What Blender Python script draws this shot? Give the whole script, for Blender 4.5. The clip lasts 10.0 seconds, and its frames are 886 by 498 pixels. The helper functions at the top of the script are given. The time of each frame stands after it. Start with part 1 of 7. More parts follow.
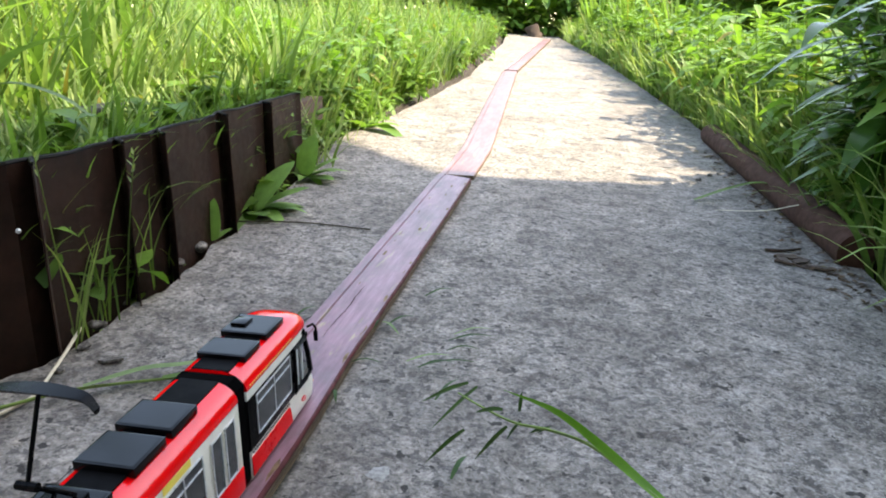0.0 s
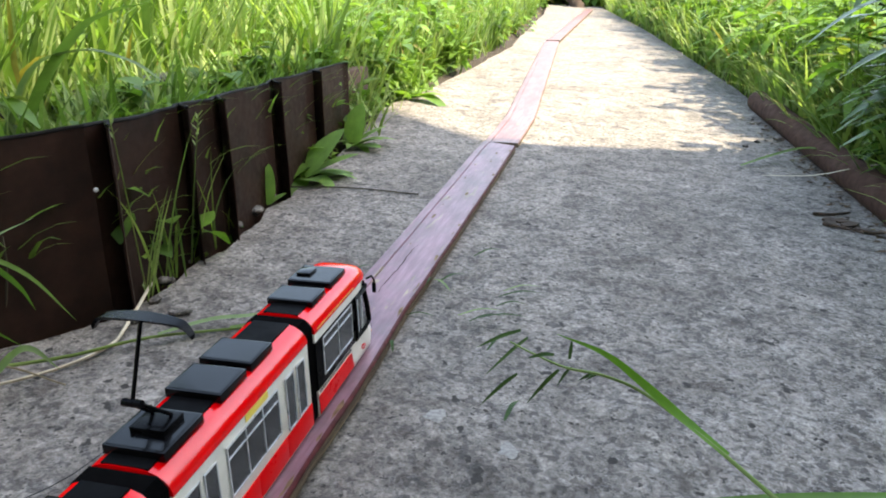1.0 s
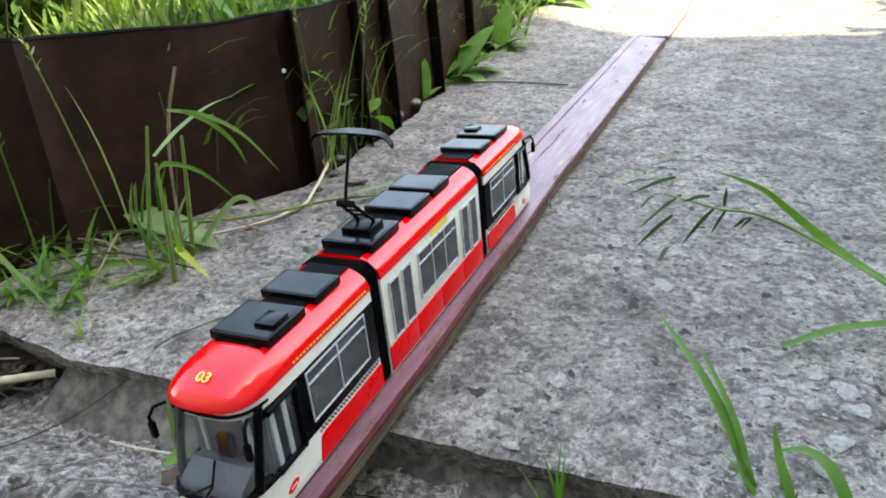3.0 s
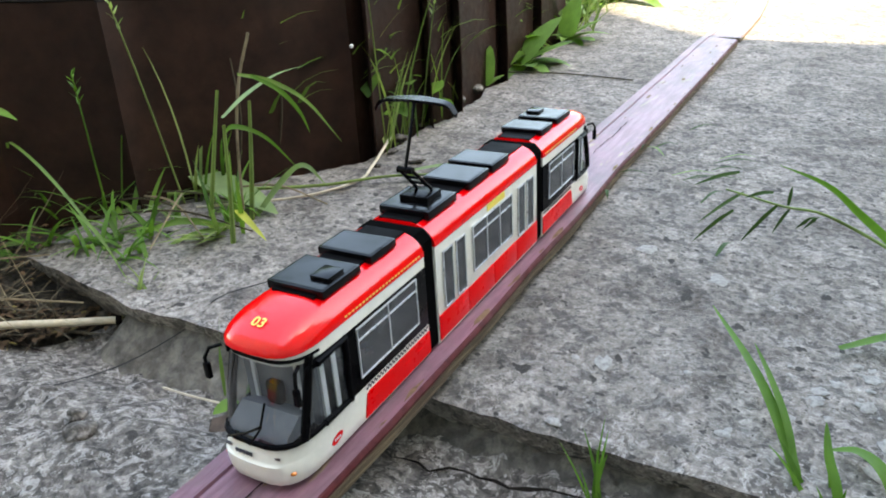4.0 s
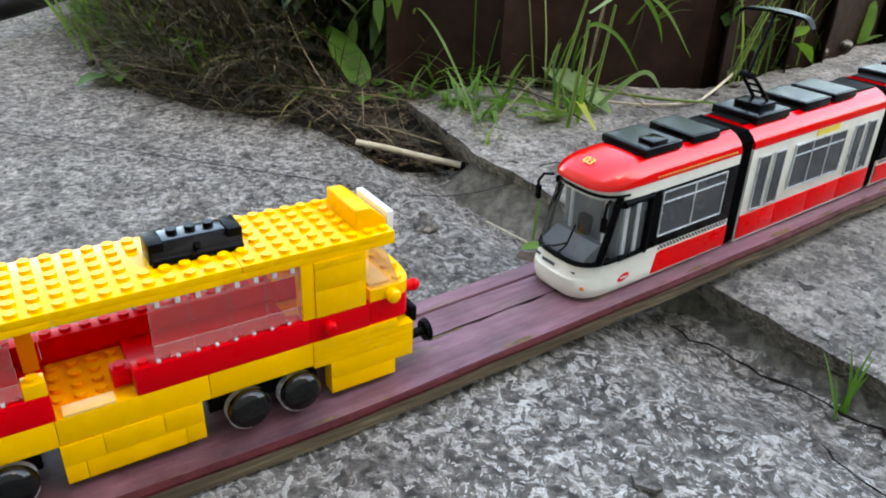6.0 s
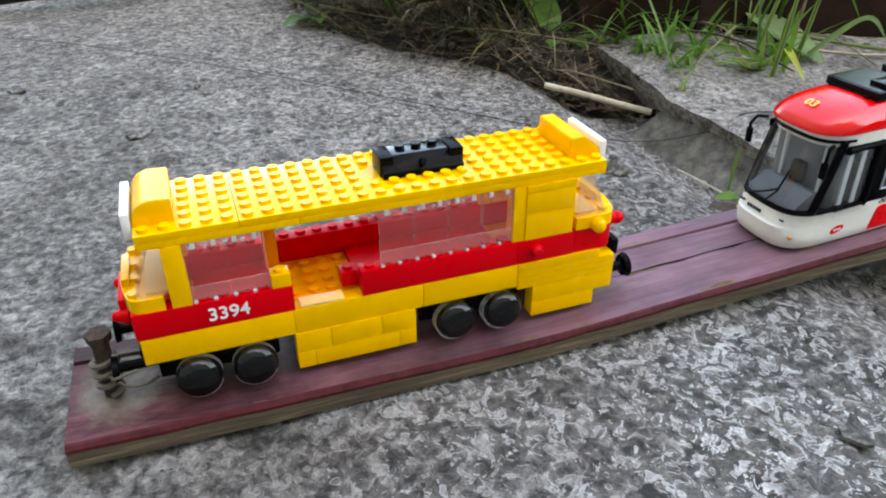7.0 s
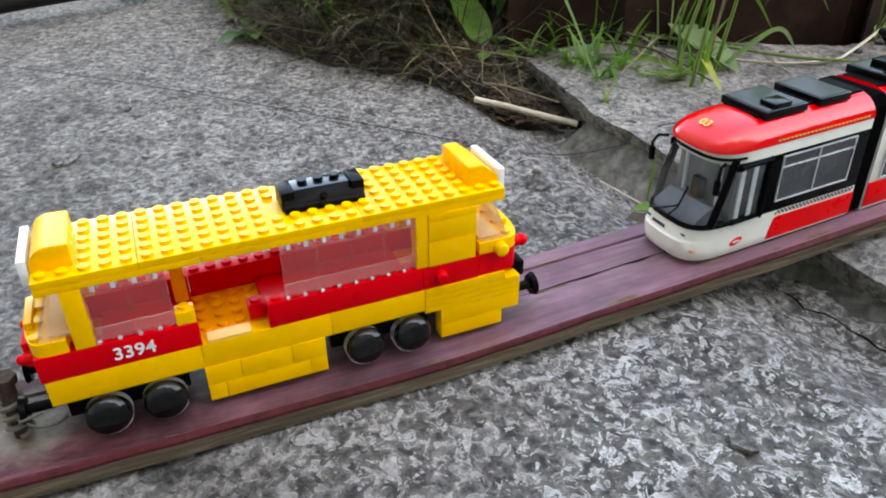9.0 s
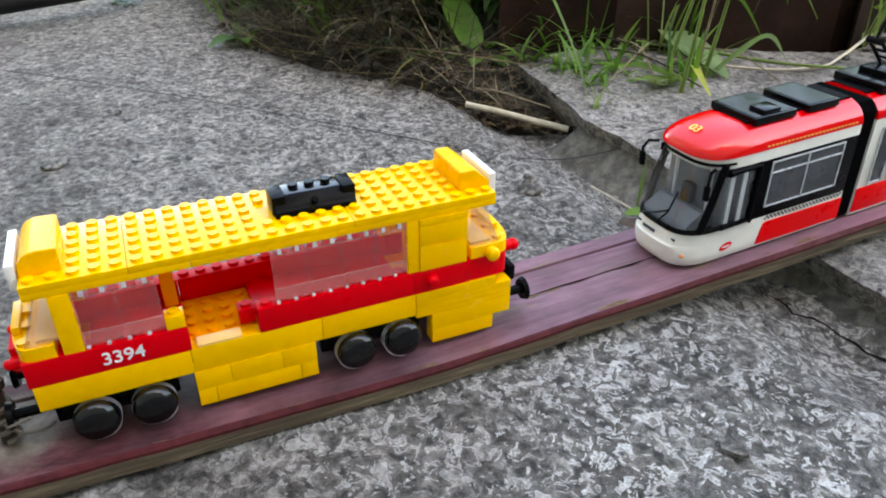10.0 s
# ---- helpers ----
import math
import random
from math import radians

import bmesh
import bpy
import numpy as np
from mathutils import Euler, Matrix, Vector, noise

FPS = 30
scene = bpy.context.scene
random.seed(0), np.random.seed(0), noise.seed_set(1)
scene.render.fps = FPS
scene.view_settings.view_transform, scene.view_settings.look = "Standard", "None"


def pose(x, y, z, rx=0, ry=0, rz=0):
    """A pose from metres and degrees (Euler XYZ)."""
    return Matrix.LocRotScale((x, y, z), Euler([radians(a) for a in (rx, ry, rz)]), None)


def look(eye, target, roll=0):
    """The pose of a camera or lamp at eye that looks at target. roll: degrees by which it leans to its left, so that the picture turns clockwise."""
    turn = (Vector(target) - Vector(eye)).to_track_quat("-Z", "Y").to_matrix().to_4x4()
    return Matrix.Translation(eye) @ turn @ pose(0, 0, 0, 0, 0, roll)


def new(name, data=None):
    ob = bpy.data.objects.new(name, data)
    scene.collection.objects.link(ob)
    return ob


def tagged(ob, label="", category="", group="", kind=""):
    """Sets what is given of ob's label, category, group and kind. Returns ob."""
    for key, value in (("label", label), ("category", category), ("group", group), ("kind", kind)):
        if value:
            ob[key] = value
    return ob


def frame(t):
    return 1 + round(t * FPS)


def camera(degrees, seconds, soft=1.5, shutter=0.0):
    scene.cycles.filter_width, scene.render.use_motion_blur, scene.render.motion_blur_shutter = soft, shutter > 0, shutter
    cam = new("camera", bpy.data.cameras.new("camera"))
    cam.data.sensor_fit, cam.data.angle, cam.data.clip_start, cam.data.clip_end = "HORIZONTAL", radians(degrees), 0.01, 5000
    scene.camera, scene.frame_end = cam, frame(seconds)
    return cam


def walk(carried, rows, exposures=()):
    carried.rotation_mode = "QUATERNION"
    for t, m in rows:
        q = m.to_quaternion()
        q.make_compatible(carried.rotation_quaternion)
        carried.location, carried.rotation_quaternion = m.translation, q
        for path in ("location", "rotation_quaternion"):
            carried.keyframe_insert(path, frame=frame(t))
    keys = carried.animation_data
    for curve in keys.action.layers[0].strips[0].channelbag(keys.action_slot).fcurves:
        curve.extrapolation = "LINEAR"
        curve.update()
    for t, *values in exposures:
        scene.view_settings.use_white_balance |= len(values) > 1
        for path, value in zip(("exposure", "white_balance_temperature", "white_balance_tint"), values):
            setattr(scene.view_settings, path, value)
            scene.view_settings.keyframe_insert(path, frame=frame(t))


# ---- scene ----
cam = camera(62.7, 10.0, 1.9)
PATH = [
    (0, (0.232, 0.252, 0.314), (-0.168, 2.126, -0.26), 0.9),
    (0.5, (0.23, 0.244, 0.312), (-0.2, 2.1, -0.297), 0.7),
    (1, (0.227, 0.221, 0.305), (-0.271, 2.05, -0.334), -0.1),
    (1.5, (0.224, 0.179, 0.284), (-0.349, 1.958, -0.429), -0.2),
    (2, (0.224, 0.15, 0.273), (-0.488, 1.851, -0.503), -0.8),
    (2.5, (0.233, 0.147, 0.267), (-0.555, 1.802, -0.533), -3.5),
    (4, (0.233, 0.137, 0.25), (-0.721, 1.703, -0.549), -2.5),
    (4.5, (0.249, 0.108, 0.239), (-0.832, 1.563, -0.607), 2.8),
    (5, (0.265, 0.081, 0.233), (-1.019, 1.339, -0.644), 3.3),
    (5.2, (0.272, 0.074, 0.234), (-1.07, 1.26, -0.657), 3.2),
    (6.3, (0.288, 0.053, 0.23), (-1.24, 0.936, -0.711), 1.9),
    (6.5, (0.287, 0.045, 0.228), (-1.277, 0.846, -0.727), 1.5),
    (7, (0.29, 0.03, 0.223), (-1.319, 0.613, -0.811), -0.2),
    (7.5, (0.295, 0.025, 0.222), (-1.323, 0.451, -0.874), -1.4),
    (8, (0.297, 0.042, 0.231), (-1.303, 0.513, -0.873), -1.6),
    (8.5, (0.301, 0.055, 0.239), (-1.292, 0.64, -0.819), -1.9),
    (9, (0.303, 0.056, 0.24), (-1.271, 0.727, -0.795), -0.5),
    (9.5, (0.304, 0.056, 0.24), (-1.266, 0.752, -0.786), -0.3),
    (10, (0.303, 0.056, 0.24), (-1.267, 0.752, -0.784), 0.0),
]
EXPOSURES = [(0.0, 3.00, 8500, 10), (1.5, 3.03, 8700, 8), (2.0, 3.22, 8750, 7), (2.5, 3.44, 8800, 7), (4.5, 3.50, 9000, 7), (6.5, 3.40, 9100, 9), (10.0, 3.39, 9100, 10)]
walk(cam, [(t, look(eye, target, roll)) for t, eye, target, roll in PATH], EXPOSURES)

# ---- world, sun ----
world = bpy.data.worlds.new("sky")
scene.world = world
world.use_nodes = True
wn = world.node_tree
sky = wn.nodes.new("ShaderNodeTexSky")
sky.sky_type = "NISHITA"
sky.sun_disc = False
SUN_ELEVATION, SUN_AZIMUTH = 52.0, 15.5     # azimuth: degrees from +x towards +y
sky.sun_elevation = radians(SUN_ELEVATION)
sky.sun_rotation = radians(90 - SUN_AZIMUTH)
background = wn.nodes["Background"]
background.inputs["Strength"].default_value = 0.15
wn.links.new(sky.outputs[0], background.inputs["Color"])
sun = new("sun", bpy.data.lights.new("sun", "SUN"))
sun.data.energy = 1.95
sun.data.angle = radians(0.6)
sun.data.color = (1.0, 0.965, 0.90)
ce, se = math.cos(radians(SUN_ELEVATION)), math.sin(radians(SUN_ELEVATION))
ca, sa = math.cos(radians(SUN_AZIMUTH)), math.sin(radians(SUN_AZIMUTH))
sun.matrix_world = look((6 * ce * ca, 6 * ce * sa, 6 * se), (0, 0, 0))


# ---- materials ----
def material(name, roughness=0.5, metallic=0.0, coat=0.0):
    m = bpy.data.materials.new(name)
    m.use_nodes = True
    nt = m.node_tree
    b = nt.nodes["Principled BSDF"]
    b.inputs["Roughness"].default_value = roughness
    b.inputs["Metallic"].default_value = metallic
    b.inputs["Coat Weight"].default_value = coat
    return m, nt, b


def node(nt, kind, **sets):
    n = nt.nodes.new(kind)
    for key, value in sets.items():
        n.inputs[key].default_value = value
    return n


def ramp(nt, source, stops):
    r = nt.nodes.new("ShaderNodeValToRGB")
    el = r.color_ramp.elements
    while len(el) < len(stops):
        el.new(0.5)
    for e, (at, col) in zip(el, stops):
        e.position = at
        e.color = (*col, 1) if len(col) == 3 else col
    nt.links.new(source, r.inputs[0])
    return r.outputs[0]


def mix(nt, fac, a, b, mode="MIX"):
    n = nt.nodes.new("ShaderNodeMix")
    n.data_type, n.blend_type = "RGBA", mode
    for sock, v in ((n.inputs[0], fac), (n.inputs[6], a), (n.inputs[7], b)):
        if hasattr(v, "is_linked"):
            nt.links.new(v, sock)
        elif isinstance(v, (int, float)):
            sock.default_value = v
        else:
            sock.default_value = (*v, 1)
    return n.outputs[2]


def coords(nt, scale=(1, 1, 1)):
    tc = nt.nodes.new("ShaderNodeTexCoord")
    mp = nt.nodes.new("ShaderNodeMapping")
    mp.inputs["Scale"].default_value = scale
    nt.links.new(tc.outputs["Object"], mp.inputs[0])
    return mp.outputs[0]


def noise_tex(nt, vec, scale, detail=6.0, rough=0.6, distortion=0.0):
    n = node(nt, "ShaderNodeTexNoise", Scale=scale, Detail=detail, Roughness=rough, Distortion=distortion)
    nt.links.new(vec, n.inputs["Vector"])
    return n.outputs["Fac"]


def bump(nt, b, height, strength=0.4, distance=0.002):
    n = node(nt, "ShaderNodeBump", Strength=strength, Distance=distance)
    nt.links.new(height, n.inputs["Height"])
    nt.links.new(n.outputs[0], b.inputs["Normal"])


def concrete_material(name, tones, grain=150, pale=1.0, relief=1.0, pocks=0.0):
    """Weathered concrete: a mottled ground, pale lichen crust, pits and grit."""
    m, nt, b = material(name, 0.9)
    b.inputs["Specular IOR Level"].default_value = 0.35
    v = coords(nt)
    fine = noise_tex(nt, v, grain, 8, 0.70, 0.35)
    col = ramp(nt, fine, [(at, (k, 0.928 * k, 0.860 * k)) for at, k in zip((0.36, 0.44, 0.54, 0.64), tones)])
    large = ramp(nt, noise_tex(nt, v, 6, 5, 0.6), [(0.30, (0.68, 0.66, 0.63)), (0.50, (0.98, 0.97, 0.95)), (0.66, (1.18, 1.17, 1.15))])
    col = mix(nt, 1.0, col, large, "MULTIPLY")
    blot = ramp(nt, noise_tex(nt, v, 30, 5, 0.62, 0.35), [(0.34, (0.55, 0.535, 0.52)), (0.50, (1.02, 1.02, 1.02)), (0.66, (1.34, 1.34, 1.32))])
    col = mix(nt, 1.0, col, blot, "MULTIPLY")
    if pocks:
        pock = ramp(nt, noise_tex(nt, v, 95, 2, 0.5, 0.3), [(0.385, (pocks, pocks, pocks)), (0.425, (0, 0, 0))])
        col = mix(nt, pock, col, (0.052, 0.050, 0.047))
    # pale lichen crust: thin curls and small plates, thick on the worn near slab
    curls = ramp(nt, noise_tex(nt, v, 150, 4.5, 0.56, 1.25), [(0.548, (0, 0, 0)), (0.559, (1, 1, 1)), (0.590, (1, 1, 1)), (0.612, (0.35, 0.35, 0.35))])
    plates = ramp(nt, noise_tex(nt, v, 78, 5, 0.56, 1.1), [(0.604, (0, 0, 0)), (0.613, (1, 1, 1)), (0.650, (0.95, 0.95, 0.95)), (0.690, (0.65, 0.65, 0.65))])
    patch = ramp(nt, noise_tex(nt, v, 28, 4, 0.6, 0.5), [(0.36, (0.10, 0.10, 0.10)), (0.48, (1, 1, 1))])
    sep = nt.nodes.new("ShaderNodeSeparateXYZ")
    nt.links.new(v, sep.inputs[0])
    side = nt.nodes.new("ShaderNodeMath")
    side.operation = "MULTIPLY_ADD"
    nt.links.new(noise_tex(nt, v, 5, 4, 0.6), side.inputs[0])
    side.inputs[1].default_value = 0.5
    nt.links.new(sep.outputs[0], side.inputs[2])
    back = nt.nodes.new("ShaderNodeMath")
    back.operation = "MULTIPLY_ADD"
    nt.links.new(sep.outputs[1], back.inputs[0])
    back.inputs[1].default_value = -0.50
    nt.links.new(side.outputs[0], back.inputs[2])
    worn = ramp(nt, back.outputs[0], [(0.06, (0.38, 0.38, 0.38)), (0.30, (1, 1, 1))])
    # the crust also thins at low y, partly painting a bystander's shade
    near = nt.nodes.new("ShaderNodeMath")
    near.operation = "MULTIPLY_ADD"
    nt.links.new(noise_tex(nt, v, 9, 4, 0.6), near.inputs[0])
    near.inputs[1].default_value = 0.3
    nt.links.new(sep.outputs[1], near.inputs[2])
    worn = mix(nt, 1.0, worn, ramp(nt, near.outputs[0], [(0.14, (0.18, 0.18, 0.18)), (0.38, (1, 1, 1)), (0.58, (1, 1, 1)), (0.66, (0.32, 0.32, 0.32))]), "MULTIPLY")
    crust = mix(nt, 1.0, mix(nt, 1.0, mix(nt, 1.0, curls, plates, "LIGHTEN"), patch, "MULTIPLY"), worn, "MULTIPLY")
    crust = mix(nt, 1.0, crust, (pale, pale, pale), "MULTIPLY")
    lichen = ramp(nt, noise_tex(nt, v, 160, 5, 0.7), [(0.35, (0.44, 0.39, 0.372)), (0.60, (0.68, 0.67, 0.64))])
    col = mix(nt, crust, col, lichen)
    pits = ramp(nt, noise_tex(nt, v, 180, 3, 0.6), [(0.32, (1, 1, 1)), (0.38, (0, 0, 0))])
    col = mix(nt, pits, col, (0.045, 0.042, 0.039))
    holes = ramp(nt, noise_tex(nt, v, 75, 2, 0.5), [(0.30, (1, 1, 1)), (0.33, (0, 0, 0))])
    col = mix(nt, holes, col, (0.035, 0.033, 0.030))
    grit = ramp(nt, noise_tex(nt, v, 430, 3, 0.65), [(0.36, (0.84, 0.83, 0.82)), (0.50, (1.0, 0.99, 0.98)), (0.64, (1.14, 1.13, 1.11))])
    col = mix(nt, 1.0, col, grit, "MULTIPLY")
    nt.links.new(col, b.inputs["Base Color"])
    height = mix(nt, 0.25, noise_tex(nt, v, 120, 9, 0.72), crust)
    bump(nt, b, height, 0.9, 0.0036 * relief)
    return m


def mortar_material(name, tones):
    m, nt, b = material(name, 0.95)
    v = coords(nt)
    col = ramp(nt, noise_tex(nt, v, 70, 8, 0.70, 0.3), [(at, (k, 0.915 * k, 0.78 * k)) for at, k in zip((0.32, 0.48, 0.64), tones)])
    damp = ramp(nt, noise_tex(nt, v, 14, 4, 0.6), [(0.36, (0.62, 0.61, 0.58)), (0.58, (1, 1, 1))])
    nt.links.new(mix(nt, 1.0, col, damp, "MULTIPLY"), b.inputs["Base Color"])
    bump(nt, b, noise_tex(nt, v, 190, 8, 0.72), 0.9, 0.003)
    return m


def soil_material():
    m, nt, b = material("dark_soil", 0.95)
    v = coords(nt)
    col = ramp(nt, noise_tex(nt, v, 90, 9, 0.75), [(0.34, (0.010, 0.0075, 0.005)), (0.52, (0.030, 0.023, 0.016)), (0.70, (0.085, 0.066, 0.045))])
    nt.links.new(col, b.inputs["Base Color"])
    bump(nt, b, noise_tex(nt, v, 130, 9, 0.75), 1.0, 0.010)
    return m


def painted_wood_material(name, wear=0.5, tones=((0.150, 0.066, 0.088), (0.212, 0.101, 0.132), (0.285, 0.153, 0.192))):
    m, nt, b = material(name, 0.40)
    v = coords(nt, (14, 1.0, 14))
    grain = noise_tex(nt, v, 14, 8, 0.65, 0.4)
    paint = ramp(nt, grain, list(zip((0.3, 0.5, 0.72), tones)))
    w = ramp(nt, noise_tex(nt, coords(nt, (10, 1.6, 10)), 9, 7, 0.7, 0.8), [(wear, (0, 0, 0)), (wear + 0.05, (1, 1, 1))])
    bare = ramp(nt, grain, [(0.35, (0.16, 0.105, 0.06)), (0.65, (0.36, 0.27, 0.17))])
    dirt = ramp(nt, noise_tex(nt, coords(nt, (2.5, 1, 2.5)), 11, 6, 0.65), [(0.35, (0.62, 0.60, 0.58)), (0.6, (1.05, 1.03, 1.02))])
    dust = ramp(nt, noise_tex(nt, coords(nt, (1.6, 1, 1.6)), 26, 8, 0.7, 0.5), [(0.50, (0, 0, 0)), (0.66, (0.38, 0.38, 0.38))])
    tone = mix(nt, dust, mix(nt, w, paint, bare), (0.135, 0.105, 0.098))
    # grubby near end, its colour darkened further for the shade under the tram
    sep = nt.nodes.new("ShaderNodeSeparateXYZ")
    nt.links.new(coords(nt), sep.inputs[0])
    grime = nt.nodes.new("ShaderNodeMath")
    grime.operation = "MULTIPLY_ADD"
    nt.links.new(noise_tex(nt, coords(nt), 16, 6, 0.65), grime.inputs[0])
    grime.inputs[1].default_value = 0.45
    nt.links.new(sep.outputs[1], grime.inputs[2])
    soiled_shaded = ramp(nt, grime.outputs[0], [(0.22, (0.92, 0.92, 0.92)), (0.50, (0, 0, 0))])
    grubby_shaded = ramp(nt, noise_tex(nt, coords(nt, (4, 1.2, 4)), 18, 7, 0.7, 0.6), [(0.36, (0.026, 0.008, 0.009)), (0.52, (0.082, 0.023, 0.026)), (0.66, (0.140, 0.052, 0.056))])
    tone = mix(nt, soiled_shaded, tone, grubby_shaded)
    matt = ramp(nt, grime.outputs[0], [(0.22, (0.07,) * 3), (0.50, (0.42,) * 3)])
    nt.links.new(matt, b.inputs["Specular IOR Level"])
    # paint rubbed off round the bolt, down to grey wood
    reach = nt.nodes.new("ShaderNodeVectorMath")
    reach.operation = "DISTANCE"
    flat = nt.nodes.new("ShaderNodeVectorMath")
    flat.operation = "MULTIPLY"
    nt.links.new(coords(nt), flat.inputs[0])
    flat.inputs[1].default_value = (0.85, 1.25, 0)
    nt.links.new(flat.outputs[0], reach.inputs[0])
    reach.inputs[1].default_value = (0.85 * 0.006, -1.25 * 0.022, 0)
    rub = nt.nodes.new("ShaderNodeMath")
    rub.operation = "MULTIPLY_ADD"
    nt.links.new(noise_tex(nt, coords(nt), 60, 7, 0.7, 0.5), rub.inputs[0])
    rub.inputs[1].default_value = 0.030
    nt.links.new(reach.outputs["Value"], rub.inputs[2])
    rubbed = ramp(nt, rub.outputs[0], [(0.030, (0.95, 0.95, 0.95)), (0.040, (0, 0, 0))])
    tone = mix(nt, rubbed, tone, ramp(nt, noise_tex(nt, coords(nt), 70, 6, 0.7), [(0.35, (0.085, 0.066, 0.052)), (0.62, (0.200, 0.165, 0.132))]))
    nt.links.new(mix(nt, 1.0, tone, dirt, "MULTIPLY"), b.inputs["Base Color"])
    bump(nt, b, grain, 0.35, 0.0015)
    return m


def raw_wood_material():
    m, nt, b = material("bare_wood_edge", 0.85)
    grain = noise_tex(nt, coords(nt, (30, 1.2, 30)), 12, 8, 0.7, 0.3)
    nt.links.new(ramp(nt, grain, [(0.3, (0.030, 0.019, 0.011)), (0.5, (0.092, 0.062, 0.035)), (0.7, (0.215, 0.160, 0.092))]), b.inputs["Base Color"])
    bump(nt, b, grain, 0.5, 0.002)
    return m


def plain(name, colour, roughness=0.4, metallic=0.0, coat=0.0, grime=0.06, scale=60, shine=0.5):
    """A paint or plastic with faint dirt in its gloss and tone."""
    m, nt, b = material(name, roughness, metallic, coat)
    b.inputs["Specular IOR Level"].default_value = shine
    n = noise_tex(nt, coords(nt), scale, 6, 0.65)
    lo = tuple(c * (1 - 2.5 * grime) for c in colour)
    nt.links.new(ramp(nt, n, [(0.3, lo), (0.6, colour)]), b.inputs["Base Color"])
    r = ramp(nt, n, [(0.3, (min(1, roughness + 0.18),) * 3), (0.65, (roughness,) * 3)])
    nt.links.new(r, b.inputs["Roughness"])
    return m


def rusty_metal_material():
    m, nt, b = material("brown_painted_sheet_metal", 0.5, 0.0)
    b.inputs["Specular IOR Level"].default_value = 0.16
    v = coords(nt)
    col = ramp(nt, noise_tex(nt, v, 25, 7, 0.65), [(0.3, (0.013, 0.0060, 0.0039)), (0.6, (0.029, 0.0132, 0.0086)), (0.8, (0.048, 0.0235, 0.0155))])
    w = ramp(nt, noise_tex(nt, coords(nt, (1, 1, 0.35)), 60, 6, 0.7), [(0.70, (0, 0, 0)), (0.76, (1, 1, 1))])
    nt.links.new(mix(nt, w, col, (0.09, 0.07, 0.06)), b.inputs["Base Color"])
    nt.links.new(ramp(nt, noise_tex(nt, v, 90, 5, 0.6), [(0.3, (0.48,) * 3), (0.7, (0.75,) * 3)]), b.inputs["Roughness"])
    bump(nt, b, noise_tex(nt, v, 30, 4, 0.5), 0.15, 0.002)
    return m


def leaf_material(name, low, high, shine=0.45, light=0.35):
    """Foliage: each leaf its own tone, and some light passes through it."""
    m, nt, b = material(name, shine + 0.1)
    b.inputs["Specular IOR Level"].default_value = 0.28
    geo = nt.nodes.new("ShaderNodeNewGeometry")
    col = ramp(nt, geo.outputs["Random Per Island"], [(0.0, low), (0.6, high), (0.93, tuple(1.25 * c for c in high)), (1.0, (0.20, 0.17, 0.05))])
    n = noise_tex(nt, coords(nt), 45, 4, 0.6)
    col = mix(nt, 1.0, col, ramp(nt, n, [(0.3, (0.72, 0.74, 0.70)), (0.7, (1.1, 1.1, 1.0))]), "MULTIPLY")
    nt.links.new(col, b.inputs["Base Color"])
    tr = nt.nodes.new("ShaderNodeBsdfTranslucent")
    nt.links.new(mix(nt, 1.0, col, (1.18, 1.28, 0.66), "MULTIPLY"), tr.inputs["Color"])
    ms = nt.nodes.new("ShaderNodeMixShader")
    ms.inputs[0].default_value = light
    nt.links.new(b.outputs[0], ms.inputs[1])
    nt.links.new(tr.outputs[0], ms.inputs[2])
    nt.links.new(ms.outputs[0], nt.nodes["Material Output"].inputs["Surface"])
    return m


def clear_plastic(name, tint=(1, 1, 1), haze=0.06, gloss=0.05, cloud=(0.8, 0.8, 0.8)):
    """Clear plastic or thin glass: tinted see-through, a gloss that grows at a slant, a little haze."""
    m = bpy.data.materials.new(name)
    m.use_nodes = True
    nt = m.node_tree
    nt.nodes.remove(nt.nodes["Principled BSDF"])
    t = nt.nodes.new("ShaderNodeBsdfTransparent")
    t.inputs[0].default_value = (*tint, 1)
    d = nt.nodes.new("ShaderNodeBsdfDiffuse")
    d.inputs[0].default_value = (*cloud, 1)
    g = nt.nodes.new("ShaderNodeBsdfGlossy")
    g.inputs["Roughness"].default_value = 0.05
    hz = nt.nodes.new("ShaderNodeMixShader")
    hz.inputs[0].default_value = haze
    nt.links.new(t.outputs[0], hz.inputs[1])
    nt.links.new(d.outputs[0], hz.inputs[2])
    lw = nt.nodes.new("ShaderNodeLayerWeight")
    lw.inputs["Blend"].default_value = 0.5
    pw = nt.nodes.new("ShaderNodeMath")
    pw.operation = "POWER"
    pw.inputs[1].default_value = 4.0
    nt.links.new(lw.outputs["Facing"], pw.inputs[0])
    fr = nt.nodes.new("ShaderNodeMath")
    fr.operation = "MULTIPLY_ADD"
    fr.inputs[1].default_value, fr.inputs[2].default_value = 0.8, gloss
    nt.links.new(pw.outputs[0], fr.inputs[0])
    ms = nt.nodes.new("ShaderNodeMixShader")
    nt.links.new(fr.outputs[0], ms.inputs[0])
    nt.links.new(hz.outputs[0], ms.inputs[1])
    nt.links.new(g.outputs[0], ms.inputs[2])
    nt.links.new(ms.outputs[0], nt.nodes["Material Output"].inputs["Surface"])
    return m


